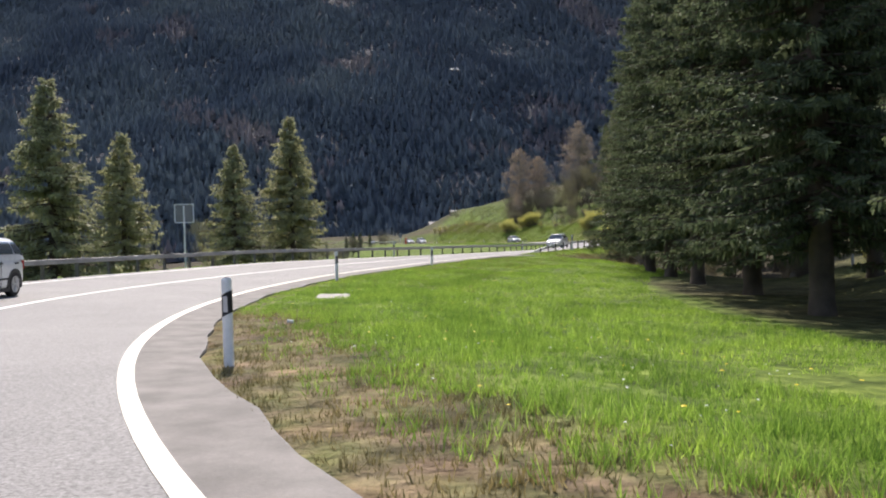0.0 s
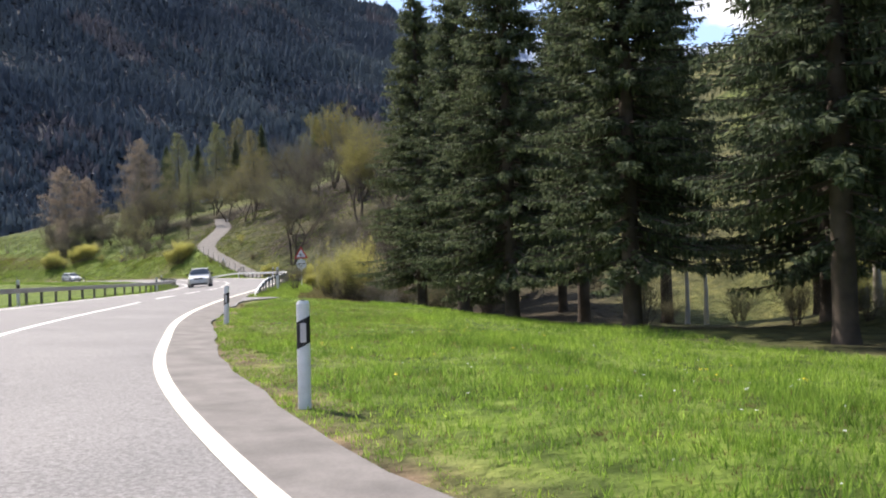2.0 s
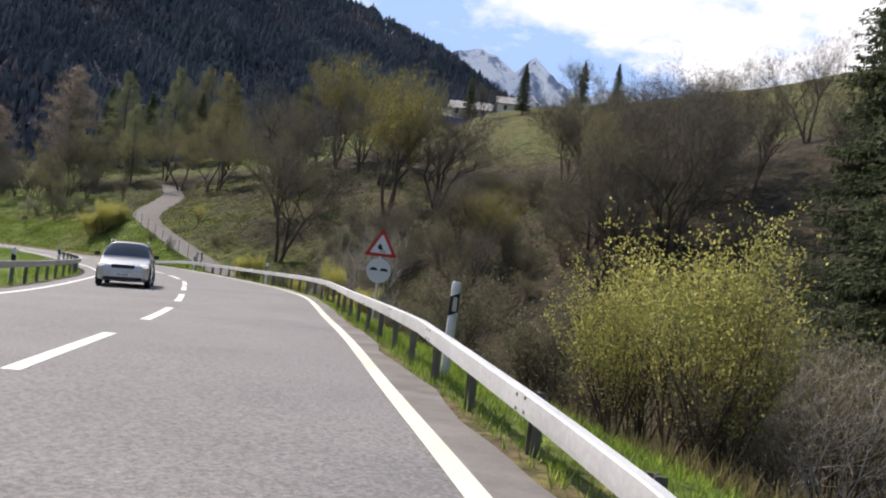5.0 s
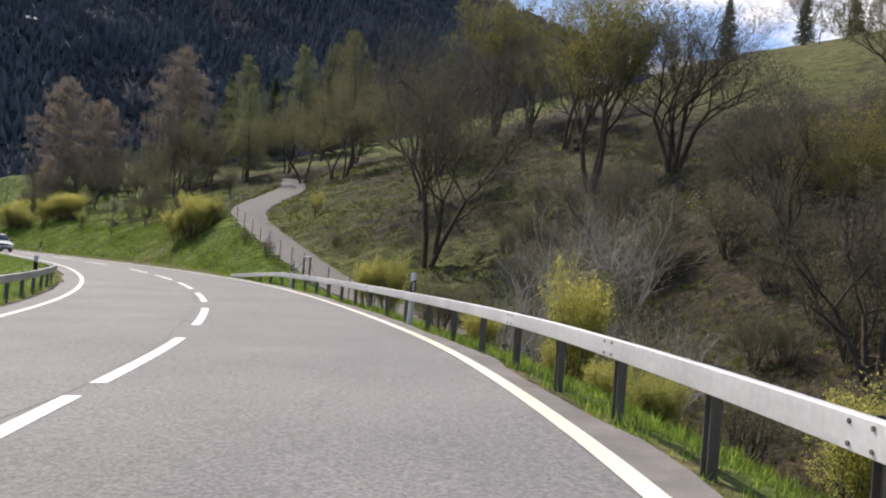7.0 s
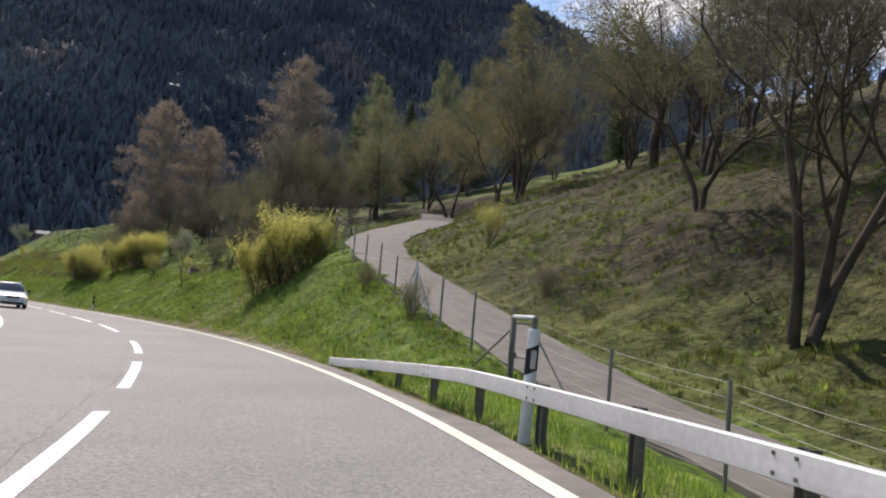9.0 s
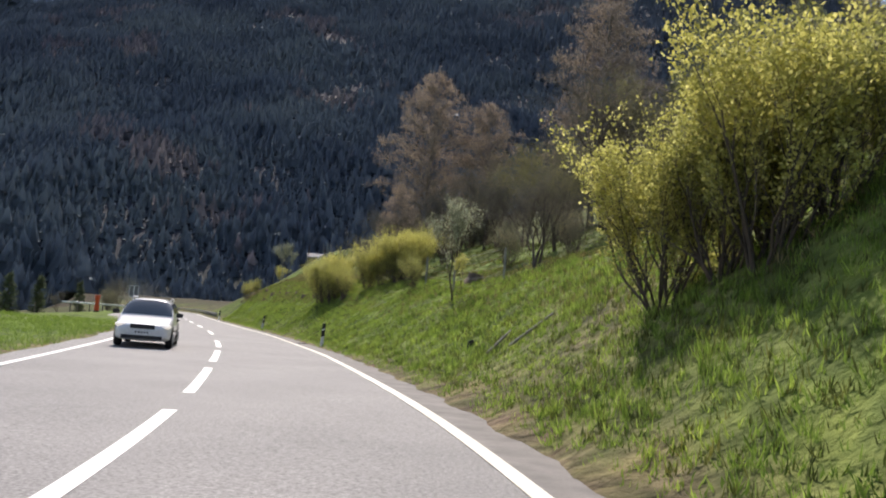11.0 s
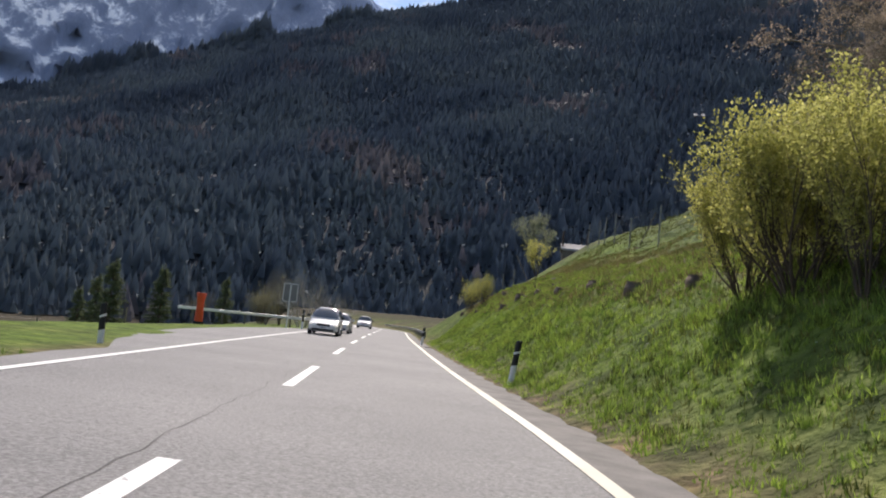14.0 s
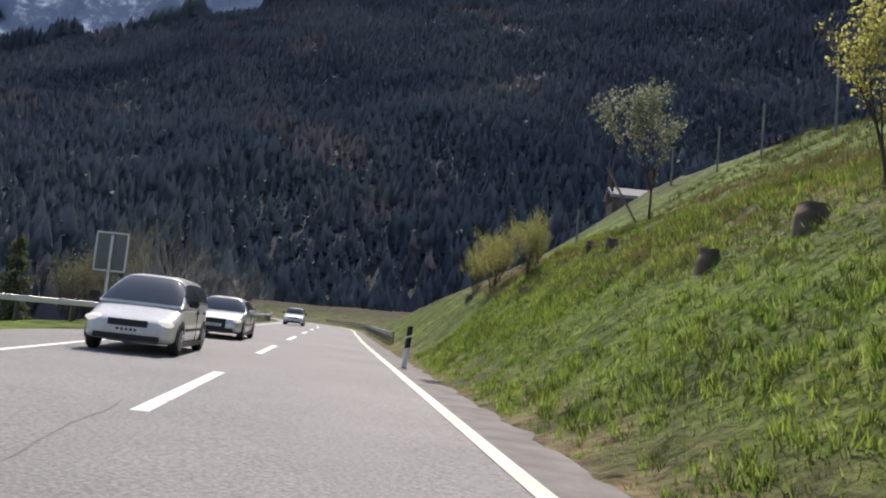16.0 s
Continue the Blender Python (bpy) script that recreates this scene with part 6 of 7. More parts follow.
    # face, trim and small parts
    bits = [("grille", (h - 0.05, -w * 0.42, hood - (0.48 if big_grille else 0.3)), (h + 0.015, w * 0.42, hood - 0.17), trim_mat), ("lower_intake", (h - 0.06, -w * 0.7, 0.27), (h + 0.012, w * 0.7, 0.38), trim_mat),
            ("number_plate", (h, -0.26, 0.42), (h + 0.022, 0.26, 0.53), white_paint), ("rear_bumper", (-h - 0.03, -w * 0.8, 0.34), (-h + 0.12, w * 0.8, 0.56), trim_mat if clad else paint)]
    for name, lo, hi, mt in bits:
        bm = bmesh.new()
        box(bm, lo, hi)
        ob = part(name, bm, mt, c, bevel=0.008)
        if name == "number_plate":
            for k in range(5):
                bm = bmesh.new()
                box(bm, (h + 0.022, -0.2 + k * 0.085, 0.45), (h + 0.025, -0.15 + k * 0.085, 0.5))
                part("plate_bar", bm, black_paint, ob)
    for sgn in (1, -1):
        for name, lo, hi, mt in (("tail_lamp", (-h - 0.01, sgn * w * 0.62, belt - 0.3), (-h + 0.12, sgn * w * 0.88, belt - 0.06), tail_mat),
                                 ("side_strip", (-h * 0.42, sgn * (w - 0.01), 0.5), (h * 0.4, sgn * (w + 0.015), 0.56), trim_mat), ("door_handle", (mid - 0.05, sgn * (w - 0.03), belt - 0.14), (mid + 0.12, sgn * (w + 0.02), belt - 0.1), trim_mat),
                                 ("door_handle", (mid - 1.0, sgn * (w - 0.03), belt - 0.14), (mid - 0.83, sgn * (w + 0.02), belt - 0.1), trim_mat), ("mirror", (front_glass - 0.35, sgn * (w + 0.02), belt + 0.0), (front_glass - 0.2, sgn * (w + 0.22), belt + 0.14), trim_mat if not big_grille else paint),
                                 ("door_gap", (mid + 0.015, sgn * (w - 0.02), 0.3), (mid + 0.025, sgn * (w + 0.003), belt - 0.05), trim_mat), ("sill", (-h + 1.1, sgn * (w - 0.06), 0.17), (h - 1.15, sgn * (w + 0.012), 0.27), trim_mat)):
            bm = bmesh.new()
            box(bm, tuple(min(a, b) for a, b in zip(lo, hi)), tuple(max(a, b) for a, b in zip(lo, hi)))
            part(name, bm, mt, c, bevel=0.02 if name in ("headlamp", "mirror") else 0.0)
        bm = bmesh.new()
        ball = bmesh.ops.create_uvsphere(bm, u_segments=14, v_segments=8, radius=1)
        bmesh.ops.transform(bm, matrix=Matrix.Translation((h - 0.2, sgn * w * 0.74, hood - 0.2)) @ Matrix.Rotation(-sgn * 0.45, 4, "Z") @ Matrix.Diagonal((0.16, 0.2, 0.085, 1)), verts=ball["verts"])
        lens = part("headlamp", bm, lamp_mat, c)
        lens.data.polygons.foreach_set("use_smooth", [True] * len(lens.data.polygons))
        if rails:
            bm = bmesh.new()
            rod(bm, (roof_front - 0.35, sgn * tw * 0.93, Ht + 0.06), (roof_rear + 0.3, sgn * tw * 0.93, Ht + 0.06), 0.018)
            rod(bm, (roof_front - 0.35, sgn * tw * 0.93, Ht - 0.02), (roof_front - 0.45, sgn * tw * 0.93, Ht + 0.06), 0.018)
            rod(bm, (roof_rear + 0.3, sgn * tw * 0.93, Ht - 0.02), (roof_rear + 0.4, sgn * tw * 0.93, Ht + 0.06), 0.018)
            part("roof_rail", bm, zinc, c)
    s, off = on_road
    p, q = on_line(s, off), on_line(s + 0.5, off)
    d = p - q
    tilt = math.degrees(math.atan(float(np.interp(s, run_len, bank))))
    c.matrix_world = Matrix.Translation(p) @ pose(0, 0, 0, 0, 0, math.degrees(math.atan2(d[1], d[0]))) @ pose(0, 0, 0, tilt, 0, 0) @ Matrix.Diagonal((0.91, 0.91, 0.91, 1))
    return c


car("white station wagon with roof rails, headlights on, on the road", car_paint("white car paint", (0.78, 0.78, 0.77), 0), 4.2, 1.68, 1.5, 0.88, 0.97, 1.02, 0.35, -1.72, -2.06, rails=True, on_road=(run_at(158.0), -2.05))
car("white compact off-roader with black wheel arches on the bend", car_paint("pearl car paint", (0.76, 0.77, 0.78), 0.1), 4.2, 1.8, 1.68, 1.0, 1.08, 0.95, 0.4, -1.7, -2.0, clad=True, on_road=(run_at(16.8), -2.05))
car("silver off-roader coming round the bend with a dark grille", car_paint("silver car paint", (0.62, 0.64, 0.66), 0.6), 4.6, 1.86, 1.68, 1.0, 1.1, 1.05, 0.45, -1.85, -2.2, clad=True, rails=True, on_road=(run_at(87), -1.95))
car("white people carrier with headlights on, on the straight", car_paint("cream white car paint", (0.74, 0.74, 0.72), 0.1), 4.4, 1.8, 1.64, 0.84, 1.02, 1.3, 0.3, -1.8, -2.12, on_road=(run_at(213.6), -1.95))
car("silver saloon with a large dark grille on the straight", car_paint("light silver car paint", (0.68, 0.69, 0.7), 0.6), 4.8, 1.84, 1.45, 0.86, 0.95, 1.0, 0.25, -1.15, -1.9, big_grille=True, on_road=(run_at(223.5), -1.95))
car("white car far along the road before the trees", car_paint("far white car paint", (0.7, 0.7, 0.7), 0.1), 4.3, 1.78, 1.55, 0.9, 1.0, 1.0, 0.35, -1.75, -2.05, on_road=(run_at(262), -1.95))

# ---- tree stumps and logs on the bank ----
stump_bark = plain("dry stump bark", (0.17, 0.13, 0.095), 0.95, 0, 9, 0.4, 0.9)
stump_wood = plain("sawn stump wood", (0.28, 0.2, 0.13), 0.9, 0, 12, 0.3, 0.5)


def stump(x, y, r, h, seed):
    rg = random.Random(seed)
    st_ = new("tree_stump")
    tagged(st_, "dark sawn-off tree stump with rough bark on the bank", "stump", "stumps along the bank")
    n, v, f = 16, [], []
    rad = [1 + rg.uniform(-0.07, 0.07) for _ in range(n)]
    for z, k in ((-0.5, 1.5), (0.02, 1.25), (0.15 * h + 0.1, 1.05), (h * 0.6, 0.97), (h, 0.93)):
        for a in range(n):
            ang = 2 * math.pi * a / n
            kk = r * k * rad[a] * (1 + (0.12 * math.sin(3 * ang + seed) if z < 0.2 else 0))
            v.append((kk * math.cos(ang), kk * math.sin(ang), z + (rg.uniform(-0.01, 0.01) if z == h else 0)))
    for q in range(4):
        for a in range(n):
            f.append((q * n + a, q * n + (a + 1) % n, (q + 1) * n + (a + 1) % n, (q + 1) * n + a))
    mesh_object("bark", v, f, stump_bark, st_, smooth=True)
    top_v = [(0, 0, h + 0.01)] + [(p[0] * 0.97, p[1] * 0.97, p[2] + 0.004) for p in v[-n:]]
    mesh_object("cut_face", top_v, [(0, 1 + a, 1 + (a + 1) % n) for a in range(n)], stump_wood, st_)
    st_.matrix_world = Matrix.Translation((x, y, ground_at(x, y))) @ pose(0, 0, 0, rg.uniform(-8, 8), rg.uniform(-14, 2), rg.uniform(0, 360))
    return st_


for k, (x, y, r, h) in enumerate(((7.9, 191.8, 0.38, 0.5), (-1.9, 217.9, 0.3, 0.5), (1.05, 209.3, 0.45, 0.5), (-0.1, 210.6, 0.35, 0.55), (5.7, 214.7, 0.5, 0.55), (-2.6, 220.2, 0.28, 0.4), (2.6, 206.0, 0.4, 0.5), (3.7, 204.2, 0.42, 0.5),
                                   (-4.4, 221.0, 0.25, 0.35), (-5.6, 223.6, 0.28, 0.4), (-7.6, 228.5, 0.3, 0.4), (12.6, 181.5, 0.4, 0.45), (20.4, 167.6, 0.75, 0.9), (4.4, 201.0, 0.35, 0.4), (9.4, 188.6, 0.36, 0.4), (6.2, 197.0, 0.38, 0.45))):
    stump(x, y, r * 0.45, h * 0.42, k)
for k, (x, y, az, ln) in enumerate(((21.9, 149.3, 20, 1.1), (21.3, 150.2, 55, 0.9), (3.2, 207.6, 70, 1.6))):
    lg = new("fallen_log")
    tagged(lg, "pale fallen branch lying on the grassy bank", "log")
    bm = bmesh.new()
    rod(bm, (-ln / 2, 0, 0.06), (ln / 2, 0, 0.1), 0.035, 0.022, 9)
    part("log_stem", bm, bark_light, lg)
    dx, dy = math.cos(radians(az)), math.sin(radians(az))
    slope = math.degrees(math.atan2(ground_at(x + dx * 0.6, y + dy * 0.6) - ground_at(x - dx * 0.6, y - dy * 0.6), 1.2))
    lg.matrix_world = Matrix.Translation((x, y, ground_at(x, y))) @ pose(0, 0, 0, 0, 0, az) @ pose(0, 0, 0, 0, -slope, 0)

# ---- farm buildings ----
plaster = plain("pale plaster", (0.6, 0.57, 0.52), 0.9, 0, 2, 0.12, 0.2)
roof_stone = plain("grey roof slabs", (0.42, 0.4, 0.38), 0.8, 0, 3, 0.2, 0.3)
dark_wood = plain("dark barn wood", (0.08, 0.055, 0.04), 0.85, 0, 6, 0.3, 0.4)
pane_mat = plain("dark pane", (0.03, 0.035, 0.04), 0.2, 0, 3, 0.1, 0, 0.6)


def house(x, y, turn, L, Wd, wall_h, ridge, label, wall_mat, windows=3, over=0.6, z=None):
    hs = new("farm_house")
    tagged(hs, label, "house")
    w = Wd / 2
    bm = bmesh.new()
    prof_ = [(-w, -2.5), (w, -2.5), (w, wall_h), (0, ridge - 0.08), (-w, wall_h)]
    a, b = [bm.verts.new((-L / 2, p, q)) for p, q in prof_], [bm.verts.new((L / 2, p, q)) for p, q in prof_]
    bm.faces.new(a[::-1])
    bm.faces.new(b)
    for k in range(5):
        bm.faces.new((a[k], a[(k + 1) % 5], b[(k + 1) % 5], b[k]))
    part("walls", bm, wall_mat, hs)
    rise = (ridge - wall_h) / w
    for sgn in (1, -1):
        bm = bmesh.new()
        v_ = [(-L / 2 - over, 0, ridge), (L / 2 + over, 0, ridge), (L / 2 + over, sgn * (w + over), wall_h - rise * over), (-L / 2 - over, sgn * (w + over), wall_h - rise * over)]
        lo = [bm.verts.new(p) for p in v_]
        hi = [bm.verts.new((p[0], p[1], p[2] + 0.18)) for p in v_]
        bm.faces.new(lo[::-1])
        bm.faces.new(hi)
        for k in range(4):
            bm.faces.new((lo[k], lo[(k + 1) % 4], hi[(k + 1) % 4], hi[k]))
        bmesh.ops.recalc_face_normals(bm, faces=bm.faces)
        part("roof_side", bm, roof_stone, hs)
    for k in range(windows):
        for sgn in (1, -1):
            bm = bmesh.new()
            xx = -L / 2 + L * (k + 0.5) / windows
            box(bm, (xx - 0.45, sgn * (w - 0.05), wall_h * 0.35), (xx + 0.45, sgn * (w + 0.03), wall_h * 0.35 + 1.1))
            wf = part("window", bm, dark_wood, hs)
            bm = bmesh.new()
            box(bm, (xx - 0.37, sgn * w, wall_h * 0.35 + 0.08), (xx + 0.37, sgn * (w + 0.045), wall_h * 0.35 + 1.02))
            part("pane", bm, pane_mat, wf)
    for sgn in (1, -1):
        bm = bmesh.new()
        box(bm, (sgn * (L / 2 - 0.05), -0.6, 0), (sgn * (L / 2) + sgn * 0.04, 0.6, 2.0)) if sgn > 0 else box(bm, (-L / 2 - 0.04, -0.6, 0), (-L / 2 + 0.05, 0.6, 2.0))
        part("door", bm, dark_wood, hs)
    hs.matrix_world = Matrix.Translation((x, y, ground_at(x, y) if z is None else z)) @ pose(0, 0, 0, 0, 0, turn)
    return hs


house(116, 210, -40, 9, 6, 2.2, 4.2, "low stone farmhouse with a grey roof on the green alp", plaster)
house(108.5, 214.5, -25, 9, 6, 2.2, 4.0, "low dark timber barn with a grey roof on the alp", dark_wood, 2)
house(132, 214, -40, 8, 6, 2.6, 4.6, "small pale house among trees above the pasture", plaster, 2)
house(-2.6, 244, 15, 2.2, 1.6, 0.3, 0.75, "weathered grey hay shed roof on the crest of the bank", wood_grey, 0, 0.15)
house(-6, 305, 10, 14, 8, 2.6, 4.6, "far farmhouse with a pale roof at the foot of the wood", plaster, 3)
house(-6.7, 633, 5, 7, 5, 3, 4.6, "lone weathered mountain house in the steep forest", wood_grey, 3)
blue = plain("blue tarpaulin", (0.03, 0.12, 0.5), 0.5, 0, 3, 0.2)
tp = new("blue_tarpaulin_stack")
tagged(tp, "bright blue tarpaulin over a stack on the green pasture", "tarpaulin")
bm = bmesh.new()
box(bm, (-2, -0.9, -0.3), (2, 0.9, 1.3))
part("cover_sheet", bm, blue, tp, bevel=0.25)
bm = bmesh.new()
box(bm, (-2.2, -1.0, -0.4), (2.2, 1.0, 0.15))
part("stacked_timber", bm, wood_grey, tp)
tp.matrix_world = Matrix.Translation((84.7, 171.0, ground_at(84.7, 171.0))) @ pose(0, 0, 0, 0, 0, -35)
wb = new("white_bale_stack")
tagged(wb, "white wrapped bales lying on the pasture", "bales")
for k in range(2):
    bm = bmesh.new()
    rod(bm, (k * 1.4, 0, 0.55), (k * 1.4 + 1.2, 0, 0.55), 0.6, sides=18)
    part("bale", bm, white_plastic, wb, bevel=0.08)
wb.matrix_world = Matrix.Translation((94, 165, ground_at(94, 165)))

# ---- snow mountains and cloudy sky far behind ----
snow_mat = material("snow and haze-blue rock", 0.9, 0, 0.1)
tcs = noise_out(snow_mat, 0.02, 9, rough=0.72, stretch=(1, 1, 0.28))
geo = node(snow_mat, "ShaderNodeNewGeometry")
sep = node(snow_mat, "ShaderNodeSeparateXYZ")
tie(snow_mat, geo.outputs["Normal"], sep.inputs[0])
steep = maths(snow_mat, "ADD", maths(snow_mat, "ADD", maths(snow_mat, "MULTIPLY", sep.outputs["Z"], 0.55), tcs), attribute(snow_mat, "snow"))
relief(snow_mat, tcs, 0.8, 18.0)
# the blue of the rock tones is distance haze put into the colour
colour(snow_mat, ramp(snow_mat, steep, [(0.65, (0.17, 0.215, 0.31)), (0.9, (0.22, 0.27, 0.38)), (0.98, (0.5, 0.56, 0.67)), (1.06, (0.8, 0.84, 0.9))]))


def far_range(name, az0, az1, r, peaks, seed, snow=0.0):
    """A jagged range: peaks of (bearing, elevation) in degrees from the road."""
    n, rows_ = 150, 26
    rg = np.random.default_rng(seed)
    az = np.linspace(az0, az1, n)
    el = np.interp(az, *zip(*peaks))
    jag = np.zeros(n)
    for k in range(1, 7):
        jag += np.interp(az, np.linspace(az0, az1, 6 * 2 ** k // 2), rg.normal(0, 1, 6 * 2 ** k // 2)) * 0.9 / 1.75 ** k
    v, f = [], []
    for q in range(rows_):
        t = q / (rows_ - 1)
        rough_ = rg.normal(0, 1, n)
        rough_ = (rough_ + np.roll(rough_, 1) + np.roll(rough_, -1)) / 3
        rr = r - 700 * (1 - t) + rough_ * 45 * (1 - t * 0.6)
        top_z = r * np.tan(np.radians(el + jag * 0.8))
        z = top_z * t ** 1.1 + rough_ * 22 * (t < 1) * t
        for a, b, c_ in zip(np.radians(az), rr, z):
            v.append((5 + b * math.sin(a), 150 + b * math.cos(a), c_))
    for q in range(rows_ - 1):
        for k in range(n - 1):
            f.append((q * n + k, q * n + k + 1, (q + 1) * n + k + 1, (q + 1) * n + k))
    ob = mesh_object(name, v, f, snow_mat, smooth=True)
    at = ob.data.attributes.new("snow", "FLOAT", "POINT")
    at.data.foreach_set("value", np.full(len(v), snow, np.float32))
    return tagged(ob, "distant haze-blue snow-streaked rocky mountain range under a bright sky", "mountain", kind="structure")


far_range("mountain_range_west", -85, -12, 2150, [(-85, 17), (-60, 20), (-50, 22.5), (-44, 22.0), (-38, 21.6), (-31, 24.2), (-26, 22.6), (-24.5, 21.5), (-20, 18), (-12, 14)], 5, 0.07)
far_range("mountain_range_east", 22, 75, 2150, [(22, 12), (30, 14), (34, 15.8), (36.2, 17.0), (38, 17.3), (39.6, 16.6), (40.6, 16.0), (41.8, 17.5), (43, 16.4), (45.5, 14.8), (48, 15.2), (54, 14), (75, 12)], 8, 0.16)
cloud_mat = material("bright cloudy sky", 1.0, 0, 0)
cl = ramp(cloud_mat, noise_out(cloud_mat, 0.0016, 7, rough=0.6, stretch=(1, 1, 2.2)), [(0.4, (0.36, 0.55, 0.9)), (0.52, (0.95, 0.97, 1.0))])
em = node(cloud_mat, "ShaderNodeEmission", Strength=1.15)
tie(cloud_mat, cl, em.inputs["Color"])
tie(cloud_mat, em.outputs[0], cloud_mat.node_tree.nodes["Material Output"].inputs["Surface"])
v, f = [], []
for q, e in enumerate(np.linspace(-1, 38, 12)):
    for a in np.radians(np.linspace(-95, 95, 48)):
        v.append((5 + 2320 * math.cos(radians(e)) * math.sin(a), 150 + 2320 * math.cos(radians(e)) * math.cos(a), 2320 * math.sin(radians(e))))
for q in range(11):
    for k in range(47):
        f.append((q * 48 + k, q * 48 + k + 1, (q + 1) * 48 + k + 1, (q + 1) * 48 + k))
sky_back = mesh_object("backdrop", v, f, cloud_mat, smooth=True)
tagged(sky_back, "bright spring sky with white clouds far behind the mountains", "sky", kind="structure")

# a pale road embankment far off in the valley
v, f = [], []
for k, t_ in enumerate(np.linspace(0, 1, 24)):
    x, y = -172 + 22 * t_ + 3 * math.sin(3 * t_), 318 + 34 * t_
    z = ground_at(x, y)
    for o, h_ in ((-1.2, -1.0), (-0.6, 0.75), (2.6, 0.8), (3.4, -1.0)):
        v.append((x - o * 0.84, y + o * 0.54, z + h_ + 0.05 * math.sin(k * 1.9)))
for k in range(23):
    for c_ in range(3):
        f.append((k * 4 + c_, k * 4 + c_ + 1, k * 4 + c_ + 5, k * 4 + c_ + 4))
tagged(mesh_object("valley_road", v, f, plaster), "pale road embankment far off in the dark valley", "road", kind="structure")

# ---- grass ----


def tufts(name, label, y0, y1, near, far, per_m2, tall, mat, seed, side=1, blades_per=6, clump=0.5, width=0.011):
    """Blades of grass in tufts on the ground beside the pavement, as one mesh."""
    rg = np.random.default_rng(seed)
    i0, i1 = sample_at(y0), sample_at(y1)
    n = int(abs(y1 - y0) * (far - near) * per_m2)
    i = rg.integers(i0, i1, n)
    edge = (lane_r[i] + shoulder[i]) if side > 0 else (lane_l[i] + 0.7)
    o = near + (far - near) * rg.random(n)
    p = line[i] + right[i] * (side * (edge + o))[:, None] + way[i] * rg.uniform(-0.6, 0.6, n)[:, None]
    lump = lumps(p[:, 0], p[:, 1], 0.8, 1) * 0.5 + lumps(p[:, 0], p[:, 1], 2.6, 7) * 0.5
    keep = rg.random(n) < 0.75 + clump * lump
    # the verge of the first bend is bare soil and straw
    if mat is not dry_blade:
        worn = (o < 1.7 + 0.6 * lumps(p[:, 0], p[:, 1], 0.9, 4)) & (p[:, 1] < 14) & (side > 0)
        keep &= ~(worn & (rg.random(n) < 0.86))
    # keep clear of pavement and slabs
    _, off = road_place(p[:, 0], p[:, 1])
    keep &= (np.abs(off) > np.where(off > 0, lane_r[i] + shoulder[i], lane_l[i] + 0.7) + 0.03)
    keep &= ~((np.abs(p[:, 0] + 0.9) < 0.5) & (np.abs(p[:, 1] - 19.7) < 0.9))
    keep &= ~((p[:, 0] > 2) & (p[:, 0] < 7.6) & (p[:, 1] > 48.5) & (p[:, 1] < 56.6) & (p[:, 0] + 0.0 < 7.6) & (p[:, 1] > 46.5 + 0.0 + (p[:, 0] - 1.5) * 1.55))
    lane_d = np.min((p[:, None, 0] - FARM_LANE[None, ::2, 0]) ** 2 + (p[:, None, 1] - FARM_LANE[None, ::2, 1]) ** 2, axis=1) if y1 > 95 and y0 < 185 else np.full(n, 99.0)
    keep &= lane_d > 1.5 ** 2
    p, lump = p[keep], lump[keep]
    z = ground_z(p[:, 0], p[:, 1])
    n = len(p)
    b = np.repeat(np.column_stack([p, z - 0.02]), blades_per, 0)
    m = len(b)
    b[:, :2] += rg.normal(0, 0.035, (m, 2))
    h = tall * rg.uniform(0.5, 1.25, m) * np.repeat(0.85 + 0.55 * lump, blades_per)
    tilt = rg.normal(0, 0.34, (m, 2)) + np.repeat(rg.normal(0, 0.16, (n, 2)), blades_per, 0)
    along_ = unit(np.column_stack([tilt, np.ones(m)]))
    a = rg.uniform(0, 2 * math.pi, m)
    side_ = np.column_stack([np.cos(a), np.sin(a), np.zeros(m)])
    v, f = blades(b, along_, side_, np.maximum(h, 0.04), width * rg.uniform(0.7, 1.5, m), 0.35)
    return tagged(array_object(name, v, f, mat), label, "grass", kind="stuff")


tufts("meadow_grass", "fresh bright green meadow grass beside the bend", -3, 36, 0.7, 5.5, 120, 0.17, meadow_blade, 1, width=0.009)
tufts("meadow_grass", "short grazed green grass beside the field entrance", 36, 58, 0.5, 7, 110, 0.095, meadow_blade, 31, width=0.01)
tufts("dry_meadow_grass", "straw-coloured blades among the short meadow grass", 24, 58, 0.3, 6, 40, 0.085, dry_blade, 32, clump=0.9)
tufts("meadow_grass", "fresh green meadow grass towards the spruces", 2, 58, 5.5, 12, 40, 0.18, meadow_blade, 2)
tufts("dry_verge_grass", "short dry straw grass along the road edge", -3, 15, 0.05, 2.4, 55, 0.1, dry_blade, 3)
tufts("verge_grass", "short green grass along the edge of the shoulder", 14, 50, 0.04, 0.9, 130, 0.1, meadow_blade, 33, width=0.009)
tufts("verge_grass", "green verge grass under the guard rail", 57, 126, 0.1, 2.2, 60, 0.2, grass_blade, 4)
tufts("bank_grass", "long green grass on the steep road bank", 122, 222, 0.05, 6.0, 80, 0.17, grass_blade, 5, width=0.015, clump=0.2)
tufts("bank_grass", "rough olive grass between the green on the bank", 122, 222, 0.3, 6.0, 50, 0.17, olive_blade, 15, clump=0.6, width=0.015)
tufts("bank_tussocks", "tall dense tussocks of green grass standing out on the bank", 123, 222, 0.3, 6.0, 5, 0.26, grass_blade, 25, blades_per=22, clump=0.9)
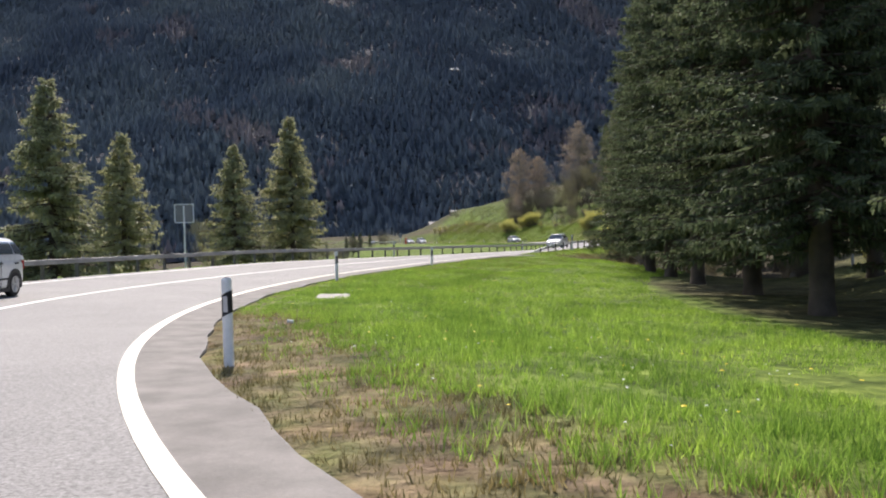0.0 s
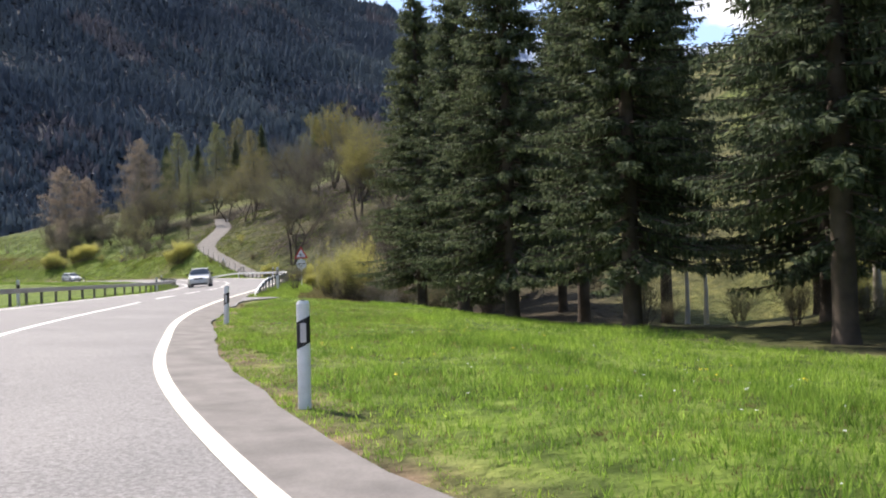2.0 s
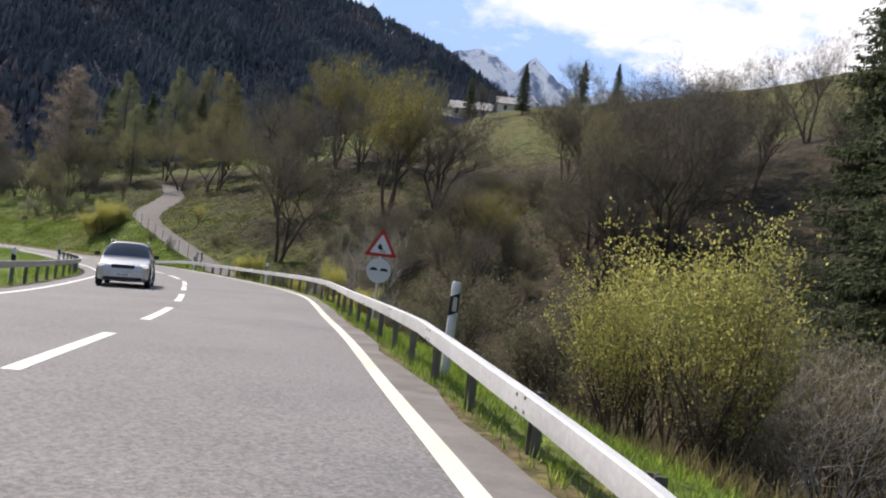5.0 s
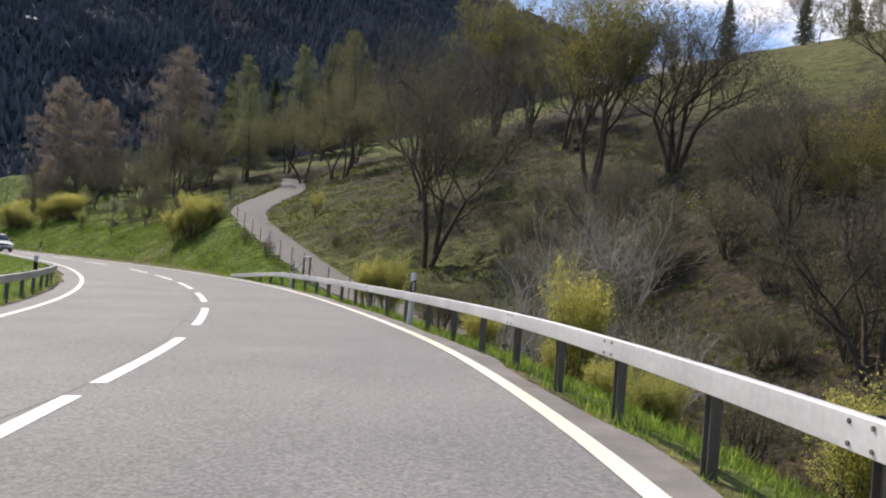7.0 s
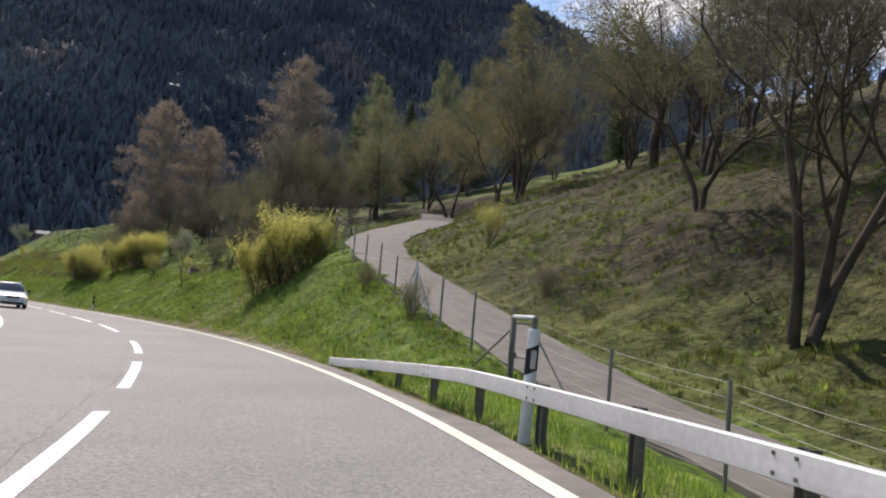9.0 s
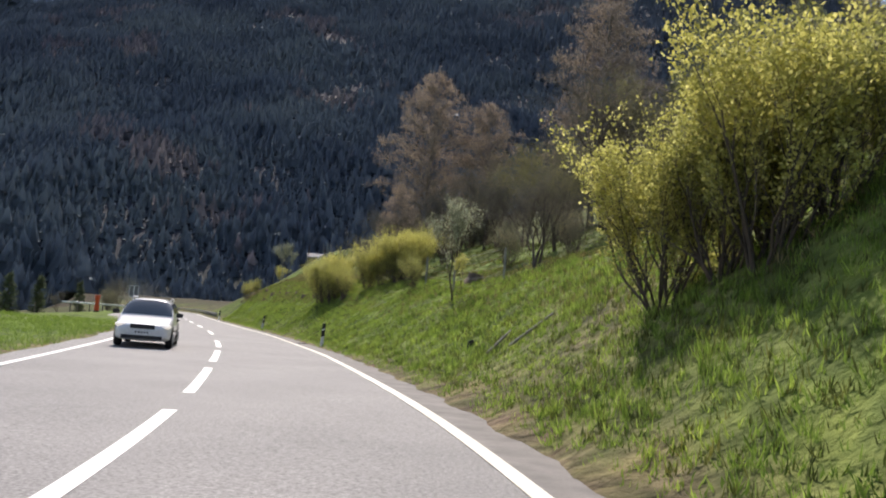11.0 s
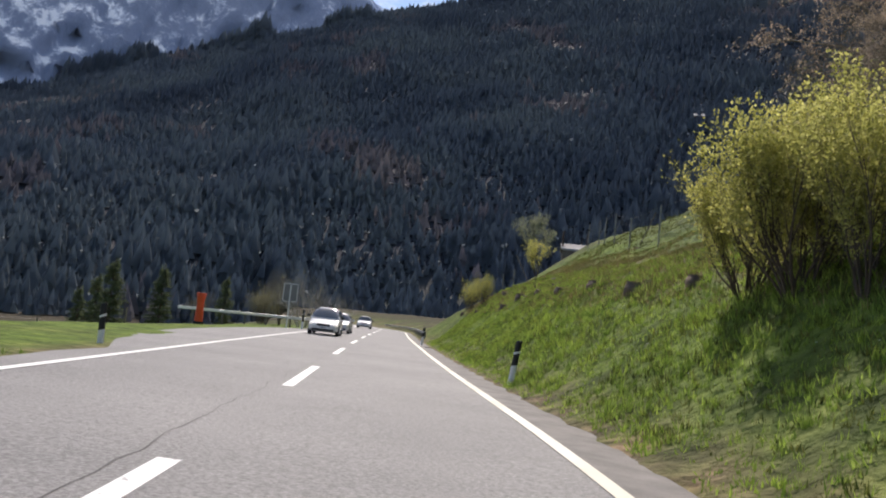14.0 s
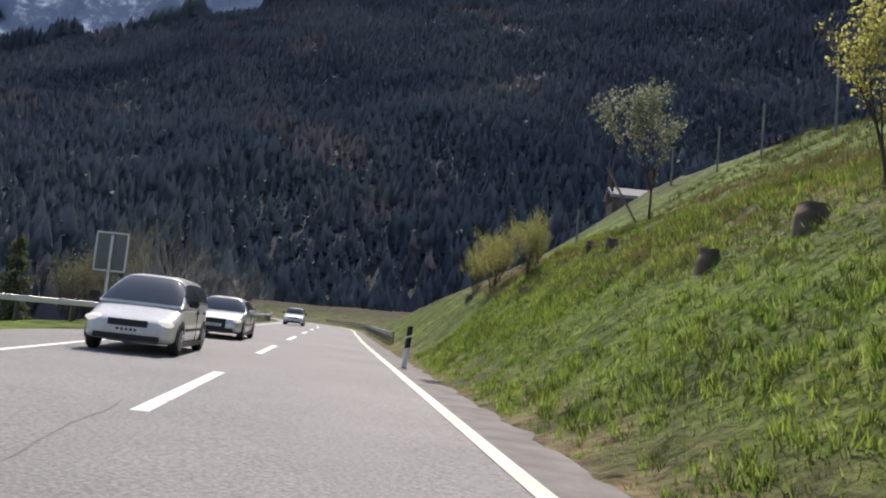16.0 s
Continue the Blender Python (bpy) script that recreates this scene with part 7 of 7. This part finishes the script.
tufts("bank_grass", "rough olive grass on the upper bank", 100, 225, 6.0, 16, 26, 0.2, olive_blade, 6, clump=0.6, width=0.016)
tufts("slope_grass", "rough tussocks of olive grass on the slope above the lane", 95, 165, 16, 34, 7, 0.34, olive_blade, 16, clump=0.9, width=0.016)
tufts("slope_grass", "fresh green grass between the tussocks on the slope", 100, 172, 7, 28, 3, 0.2, grass_blade, 17, clump=0.9, width=0.016)
tufts("slope_tussocks", "dense olive tussocks standing out on the slope above the lane", 96, 160, 7, 30, 2.6, 0.27, olive_blade, 41, blades_per=16, clump=0.9, width=0.022)
tufts("slope_tussocks", "fresh green tussocks catching the sun on the slope", 96, 170, 7, 28, 1.5, 0.22, grass_blade, 42, blades_per=14, clump=0.9, width=0.02)
tufts("dry_bank_grass", "straw-coloured old grass on the crest of the bank", 126, 225, 2.6, 9, 24, 0.2, dry_blade, 7, clump=0.8)
tufts("dry_bank_grass", "brown matted old grass round the stumps on the bank", 184, 226, 2.8, 7.5, 60, 0.17, dry_blade, 27, clump=0.9, width=0.013)
tufts("paddock_grass", "bright green meadow grass inside the bend", 118, 184, 0.1, 9, 22, 0.2, grass_blade, 8, -1)
tufts("hollow_grass", "pale dead grass in the scrubby hollow", 60, 112, 2.2, 12, 16, 0.35, dry_blade, 9, width=0.014)
tufts("rail_grass", "green grass below the outer guard rail", 28, 116, 0.1, 2.5, 25, 0.22, grass_blade, 10, -1)

# dandelions and daisies in the meadow
rg = np.random.default_rng(77)
yellow_petal, white_petal = plain("dandelion petals", (0.8, 0.6, 0.02), 0.6), plain("daisy petals", (0.8, 0.8, 0.78), 0.6)


def flowers(name, label, count, y0, y1, near, far, mat, size):
    n = count
    i = rg.integers(sample_at(y0), sample_at(y1), n)
    o = rg.uniform(near, far, n)
    p = line[i] + right[i] * (lane_r[i] + shoulder[i] + o)[:, None]
    z = ground_z(p[:, 0], p[:, 1]) + rg.uniform(0.08, 0.2, n)
    verts, faces = [], []
    for x, y, zz in zip(p[:, 0], p[:, 1], z):
        k0 = len(verts)
        s = size * rg.uniform(0.7, 1.3)
        verts.append((x, y, zz + s * 0.35))
        for a in range(8):
            verts.append((x + s * math.cos(a * math.pi / 4), y + s * math.sin(a * math.pi / 4), zz))
        faces += [(k0, k0 + 1 + a, k0 + 1 + (a + 1) % 8) for a in range(8)]
    return tagged(mesh_object(name, verts, faces, mat), label, "flowers", kind="stuff")


flowers("dandelions", "yellow dandelion heads scattered in the meadow", 130, -2, 50, 1.2, 7, yellow_petal, 0.022)
flowers("daisies", "small white flowers scattered in the meadow", 160, -2, 40, 1.0, 7, white_petal, 0.013)
flowers("bank_daisies", "small white flowers on the road bank", 120, 160, 215, 1.0, 5, white_petal, 0.013)
